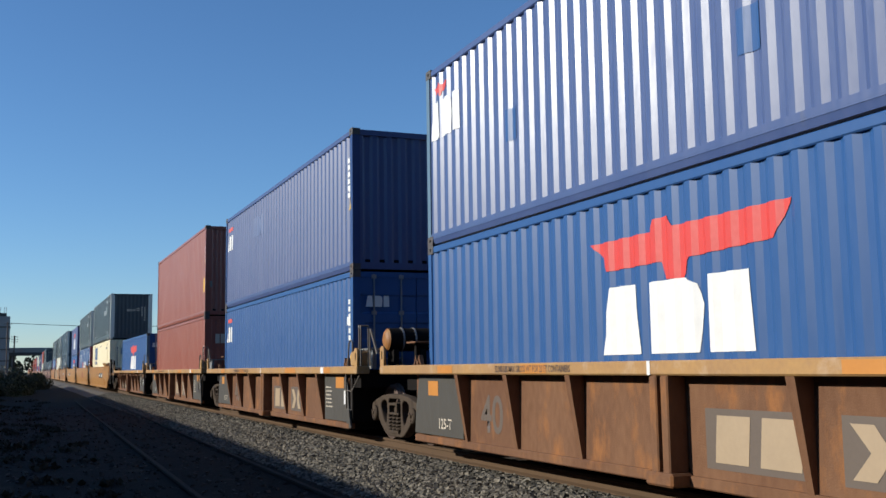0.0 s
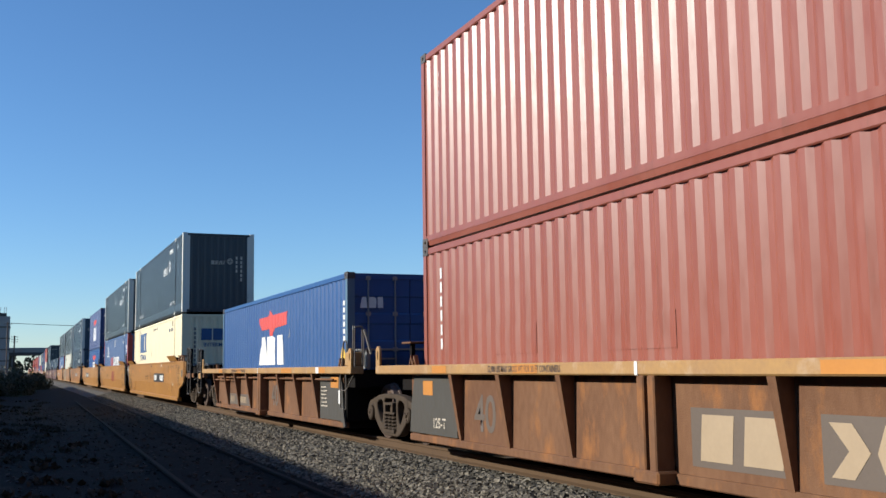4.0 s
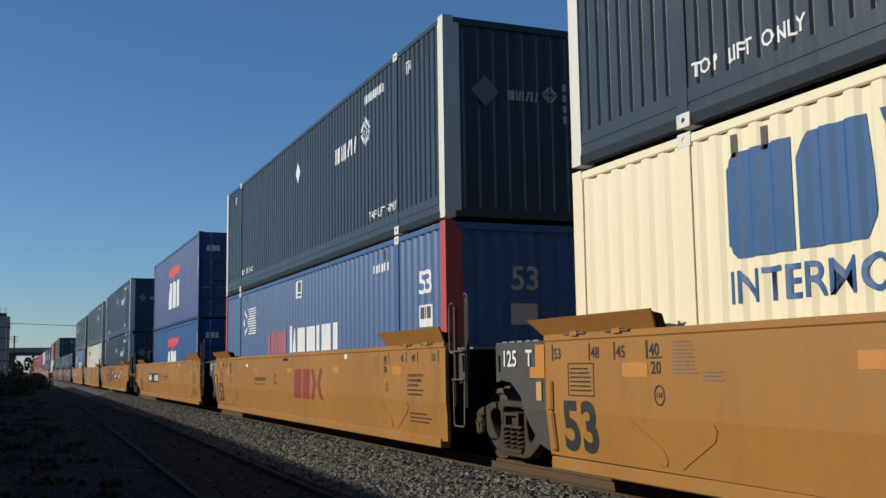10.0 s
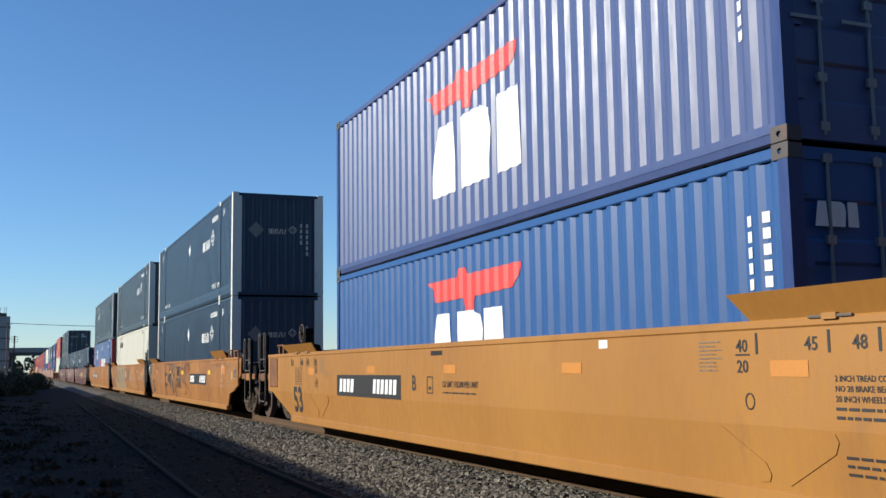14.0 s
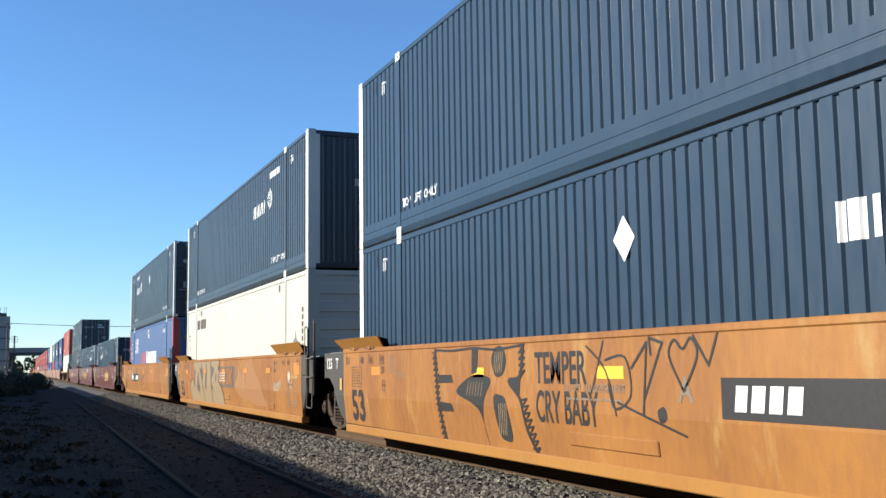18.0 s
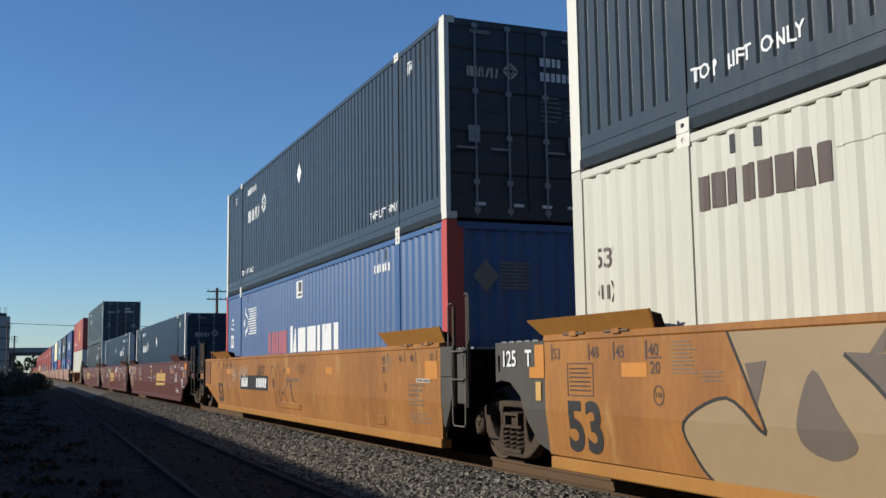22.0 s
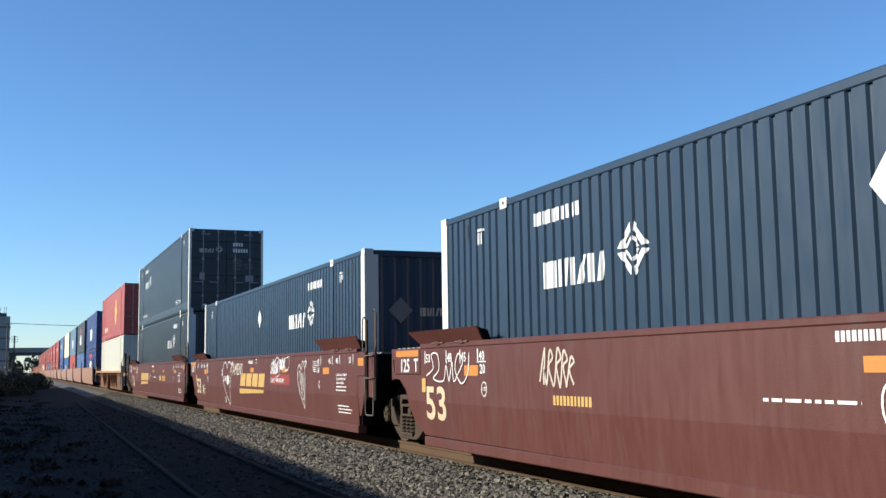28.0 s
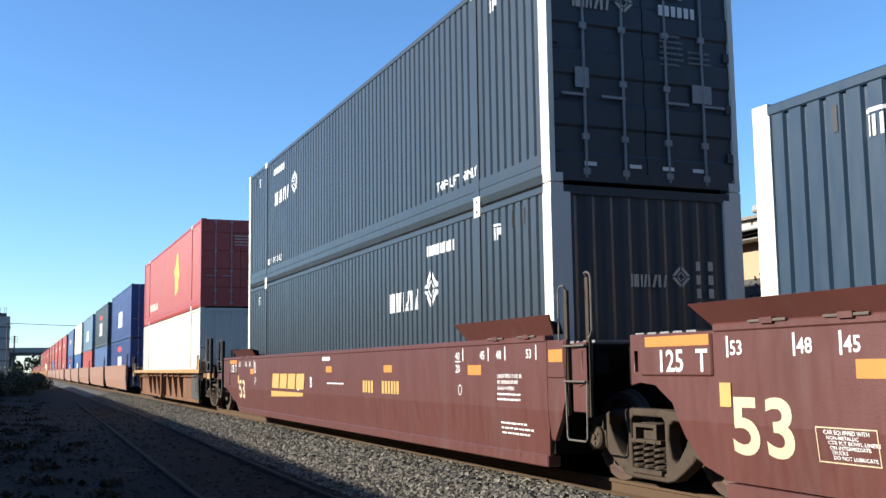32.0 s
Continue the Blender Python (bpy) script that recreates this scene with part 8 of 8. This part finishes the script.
def d2(car):
    car_marks(9.6, "C", 7.9)(car)
    squeezed(cm(car, "stencil", words("LD LMT 118400 PER UNIT", 0.095), "ink_white", 6.21, 0.845), 1.28, 6.21)
    cm(car, "fresh_patch", ink([rect(0, 0, 1.7, 0.22)]), "ink_maroon", 6.2, 0.8, "fresh red patch of paint").location.x = 0.002
    cm(car, "spray_heart", ink(ribbon(curve(yz((11.12, 0.2), (11.6, 0.55), (12.0, 0.97), (11.86, 1.28), (11.55, 1.32), (11.36, 1.18), (11.15, 1.34), (10.86, 1.28), (10.8, 1.05), (10.95, 0.6), (11.12, 0.2))), 0.024) + ribbon(yz((11.0, 1.05), (10.62, 1.32)), 0.022) + [yz((10.58, 1.36), (10.78, 1.3), (10.64, 1.2))]), "ink_white", 0, 0, "white sprayed heart with an arrow")
    squeezed(cm(car, "spray_word", words("LOVE", 0.15), "ink_white", 11.9, 0.82, "white sprayed word"), 0.42, 11.9)
    cm(car, "spray_scrawl", ink([curve(yz((11.42, 0.84), (11.36, 0.96), (11.2, 0.98), (11.16, 0.8), (11.3, 0.72)), 3, True)] + ribbon(yz((11.1, 0.98), (11.08, 0.74), (10.95, 0.86), (11.1, 0.98)), 0.022)), "ink_white", 0, 0, "white sprayed marks")
    cm(car, "spray_scrawl", ink(scrawl(2, 0.2, 61, 0.016) + [[(u + 0.45, v - 0.75) for u, v in p] for p in scrawl(2, 0.16, 68, 0.016)]), "ink_white", 12.2, 0.98, "thin white sprayed scrawl")
    squeezed(cm(car, "spray_word", words("AMENS", 0.3), "ink_pale", 10.62, 1.0, "thin white sprayed word"), 1.3, 10.62)
    cm(car, "spray_tag", ink(scrawl(5, 0.3, 63, 0.032, 0.3)), "ink_white", 6.22, 1.04, "white sprayed tag")
    cm(car, "spray_scrawl", ink(ribbon(curve(yz((5.8, 1.05), (5.72, 1.33), (5.5, 1.38), (5.34, 1.25), (5.4, 1.02), (5.7, 0.95))), 0.018)), "ink_white", 0, 0, "white sprayed loop").location.x = -0.004
    cm(car, "spray_tag", ink(scrawl(5, 0.22, 64, 0.03, 0.3)), "ink_white", 5.35, 1.14, "white sprayed tag").location.x = -0.006
    cm(car, "spray_scrawl", ink(ribbon(curve(yz((4.72, 1.36), (4.52, 1.38), (4.5, 1.2), (4.68, 1.1), (4.85, 1.12))), 0.02)), "ink_white", 0, 0, "white sprayed hook").location.x = -0.004
    squeezed(cm(car, "size_stencil", words("CAR EQUIPPED WITH", 0.03), "ink_white", 15.36, 0.635), 0.42, 15.36)
    for k, line in enumerate(("NON-METALLIC", "CTR PLT BOWL LINERS", "ON INTERMEDIATE", "TRUCKS", "DO NOT LUBRICATE")):
        squeezed(cm(car, "stencil", words(line, 0.026), "ink_white", 15.34 - 0.012 * k, 0.6 - 0.034 * k), 0.025 * len(line), 15.34 - 0.012 * k)
    cm(car, "stencil_frame", ink(ribbon([(0, 0), (0.56, 0), (0.56, 0.24), (0, 0.24), (0, 0)], 0.009)), "ink_cream", 15.43, 0.44)
    leaf_ = ribbon(curve(yz((3.36, 0.35), (3.57, 0.6), (3.77, 0.85), (3.81, 1.08), (3.67, 1.22), (3.52, 1.12), (3.43, 1.28), (3.30, 1.18), (3.22, 0.95), (3.28, 0.62), (3.36, 0.35))), 0.02)
    leaf_ += ribbon(curve(yz((3.73, 0.98), (3.62, 1.1), (3.60, 0.82), (3.51, 1.05), (3.48, 0.72), (3.39, 1.05), (3.36, 0.7), (3.30, 0.95))), 0.016) + ribbon(curve(yz((3.57, 0.62), (3.45, 0.68), (3.39, 0.52), (3.32, 0.62))), 0.014)
    leaf_ += ribbon(yz((3.24, 1.16), (3.18, 1.34), (3.12, 1.16), (3.27, 1.27), (3.10, 1.27), (3.24, 1.16)), 0.012)
    cm(car, "spray_drawing", ink(leaf_), "ink_white", 0, 0, "white sprayed leaf outline with a star")
    cm(car, "stencil", ink(lines(0.34, 0.22, 6, 45)), "ink_white", 2.66, 1.06)


def d3(car):
    car_marks(12.7, "B", 9.5)(car)
    cm(car, "car_number", ink(number_row(4, 0.19, 5) + [[(u + 0.95, v) for u, v in p] for p in number_row(6, 0.19, 6)]), "ink_gold", 6.2, 0.74, "gold number marks")
    cm(car, "stencil", ink(lines(1.2, 0.07, 1, 34)), "ink_white", 8.3, 0.83)


unit("mineral red well car unit with gold block logo", "maroon", 193.35, first=True, panel="maroon", marks=d1)
unit("mineral red well car unit covered in white tags", "maroon", 212.93, panel="maroon", marks=d2)
unit("mineral red end unit of a well car", "maroon", 232.46, last=True, panel="maroon", marks=d3)
box53("dark blue-grey 53-foot container with closed doors", "navy", 193.35, LOW, lozenge_marks(13.2, 13.4, 8.23, False, "door", 9), "door")
box53("dark blue-grey 53-foot container with a white lozenge", "navy", 212.93, LOW, lozenge_marks(5.3, 3.72, 8.24, False, "front", 10))
box53("dark slate 53-foot container with white corner posts", "slate", 232.46, LOW, lozenge_marks(5.42, 3.8, None, False, "front", 11))
box53("dark slate 53-foot container with closed doors", "slate", 232.46, UP, lozenge_marks(13.3, 13.42, None, True, "door", 12), "door")


# ---- the far part of the train ----
def tail_unit(y0, L, paint, label):
    """A plain-sided well car unit that stays far from the camera."""
    car = tagged(new("well_car_unit"), label, "well car", "well car units")
    for s in (1, -1):
        side_plate(car, "side_panel", [(-0.3, 0.15), (-0.35, 1.40), (L + 1.4, 1.40), (L + 1.4, 0.95), (L + 0.4, 0.2)], paint, XS if s > 0 else -XS - 0.05)
        part("top_chord", None, paint, car, mesh=shared(("tail_chord", L, s), lambda: boxes((*sorted((s * 1.485, s * 1.36)), -0.35, L + 1.4, 1.385, 1.455))))
    part("floor", None, "frame_black", car, mesh=shared(("tail_floor", L), lambda: boxes((-1.3, 1.3, 0, L, 0.1, 0.2), (-0.5, 0.5, -0.9, 0, 0.72, 1.2), (-0.5, 0.5, L, L + 1.6, 0.72, 1.2))))
    ladder(car, -0.6, -0.96, 0.38, 1.95, rungs=4)
    truck(car, L + 2.0, False)
    MOVING.append((car, y0, CAR_Z))


def flame(c):
    side_mark(c, "emblem", ink([[(0.3, 0.0), (0.9, 0.2), (1.2, 0.7), (1.1, 1.3), (0.7, 1.75), (0.5, 1.2), (0.0, 1.0), (0.25, 0.55)]]), "ink_yellow", 6.3, 0.75, "yellow flame-like emblem")
    side_mark(c, "stencil", ink(slab_word(6, 2.6, 0.3, 44)), "ink_pale", 13.8, 0.55)
    end_mark(c, "data_plate", ink(lines(0.7, 0.4, 4, 35)), "ink_pale", -0.2, 2.0)
    end_mark(c, "data_plate", ink(lines(0.5, 0.2, 2, 36)), "ink_grey", 0.3, 0.5)


ribbed_unit("rust-brown ribbed well car with a worn chord", 256.14, last=True, first=True, L=16.15)
box53("weathered white 53-foot container", "chalk", 256.14, LOW, None, "ribbed", "chalk", "wave")
box53("bright red 53-foot container with a yellow emblem", "red_gloss", 256.14, UP, flame, "door", "red_gloss", "wave")
M["dusty_rose"] = surface("dusty pinkish-brown car paint", (0.30, 0.17, 0.11), (0.24, 0.12, 0.08), 0.6, streak=4, amount=0.8)
TAIL = [(279.2, "blue_deep", "blue_deep", "40"), (294.6, "periwinkle", "slate", "40"), (310.0, "red_gloss", "steel_blue", "40"), (325.6, "blue", "cream", "40"), (341.2, "blue_deep", "periwinkle", "40"),
        (358.7, "red_gloss", "red_gloss", "40"), (374.0, "oxide", "red_gloss", "40"), (389.2, "red_gloss", "red_gloss", "40"), (404.5, "periwinkle", "red_gloss", "40"), (419.8, "red_gloss", "oxide", "40"),
        (437.7, "red_gloss", "red_gloss", "40"), (453.0, "cream", "red_gloss", "40"), (468.2, "red_gloss", "red_gloss", "40"), (483.5, "oxide", "oxide", "40"), (498.7, "red_gloss", "red_gloss", "40"),
        (517.2, "oxide", None, "40"), (532.5, "red_gloss", None, "40"), (547.8, "red_gloss", None, "40"), (563.1, "oxide", None, "40"), (578.4, "red_gloss", None, "40"),
        (596.7, "red_gloss", None, "40"), (612.0, "red_gloss", None, "40"), (627.3, "oxide", None, "40"), (642.6, "red_gloss", None, "40"), (657.9, "red_gloss", None, "40")]
NAMES = {"blue_deep": "deep blue", "periwinkle": "weathered blue", "slate": "dark slate", "red_gloss": "bright red", "steel_blue": "grey-blue", "blue": "bright blue", "cream": "cream white", "oxide": "oxide red"}


def tail_marks(n):
    def marks(c):
        if c.thing["label"].startswith(("deep", "bright blue", "grey", "dark")):
            side_mark(c, "initial_mark", ink(three_blocks(2.4, 0.9)), "ink_white", 7.6, 0.8, "white heavy initials")
            side_mark(c, "emblem", ink(bird(2.6, 0.5)), "ink_red", 7.7, 1.85, "red emblem") if n % 2 == 0 else None
        elif n > 4:
            side_mark(c, "initial_mark", ink(slab_word(5, 3.0, 0.5, n)), "ink_pale", 8.5, 1.4, "pale lettering bars")
    return marks


for _n, (_y, _a, _b, _sz) in enumerate(TAIL):
    tail_unit(_y, 12.19, "dusty_rose" if _n < 10 else "tan_dirty", "dusty well car unit with plain sides")
    container("container", NAMES[_a] + " corrugated 40-foot steel container", _a, _y, 0.24, near="door", marks=tail_marks(_n))
    if _b:
        container("container", NAMES[_b] + " corrugated 40-foot steel container", _b, _y, 2.84, H=2.9, near="door", marks=tail_marks(_n + 1))


def motions():
    for thing, y0, z0 in MOVING:
        walk(thing, [(t, pose(TRACK, y0 - run(t), z0)) for t in range(33)])
    steps = [2 * i / FPS for i in range(481)]
    for w, yy in WHEELS:
        walk(w, [(t, pose(0, yy, WHEEL_R, math.degrees(run(t) / WHEEL_R), 0, 0)) for t in steps])


motions()
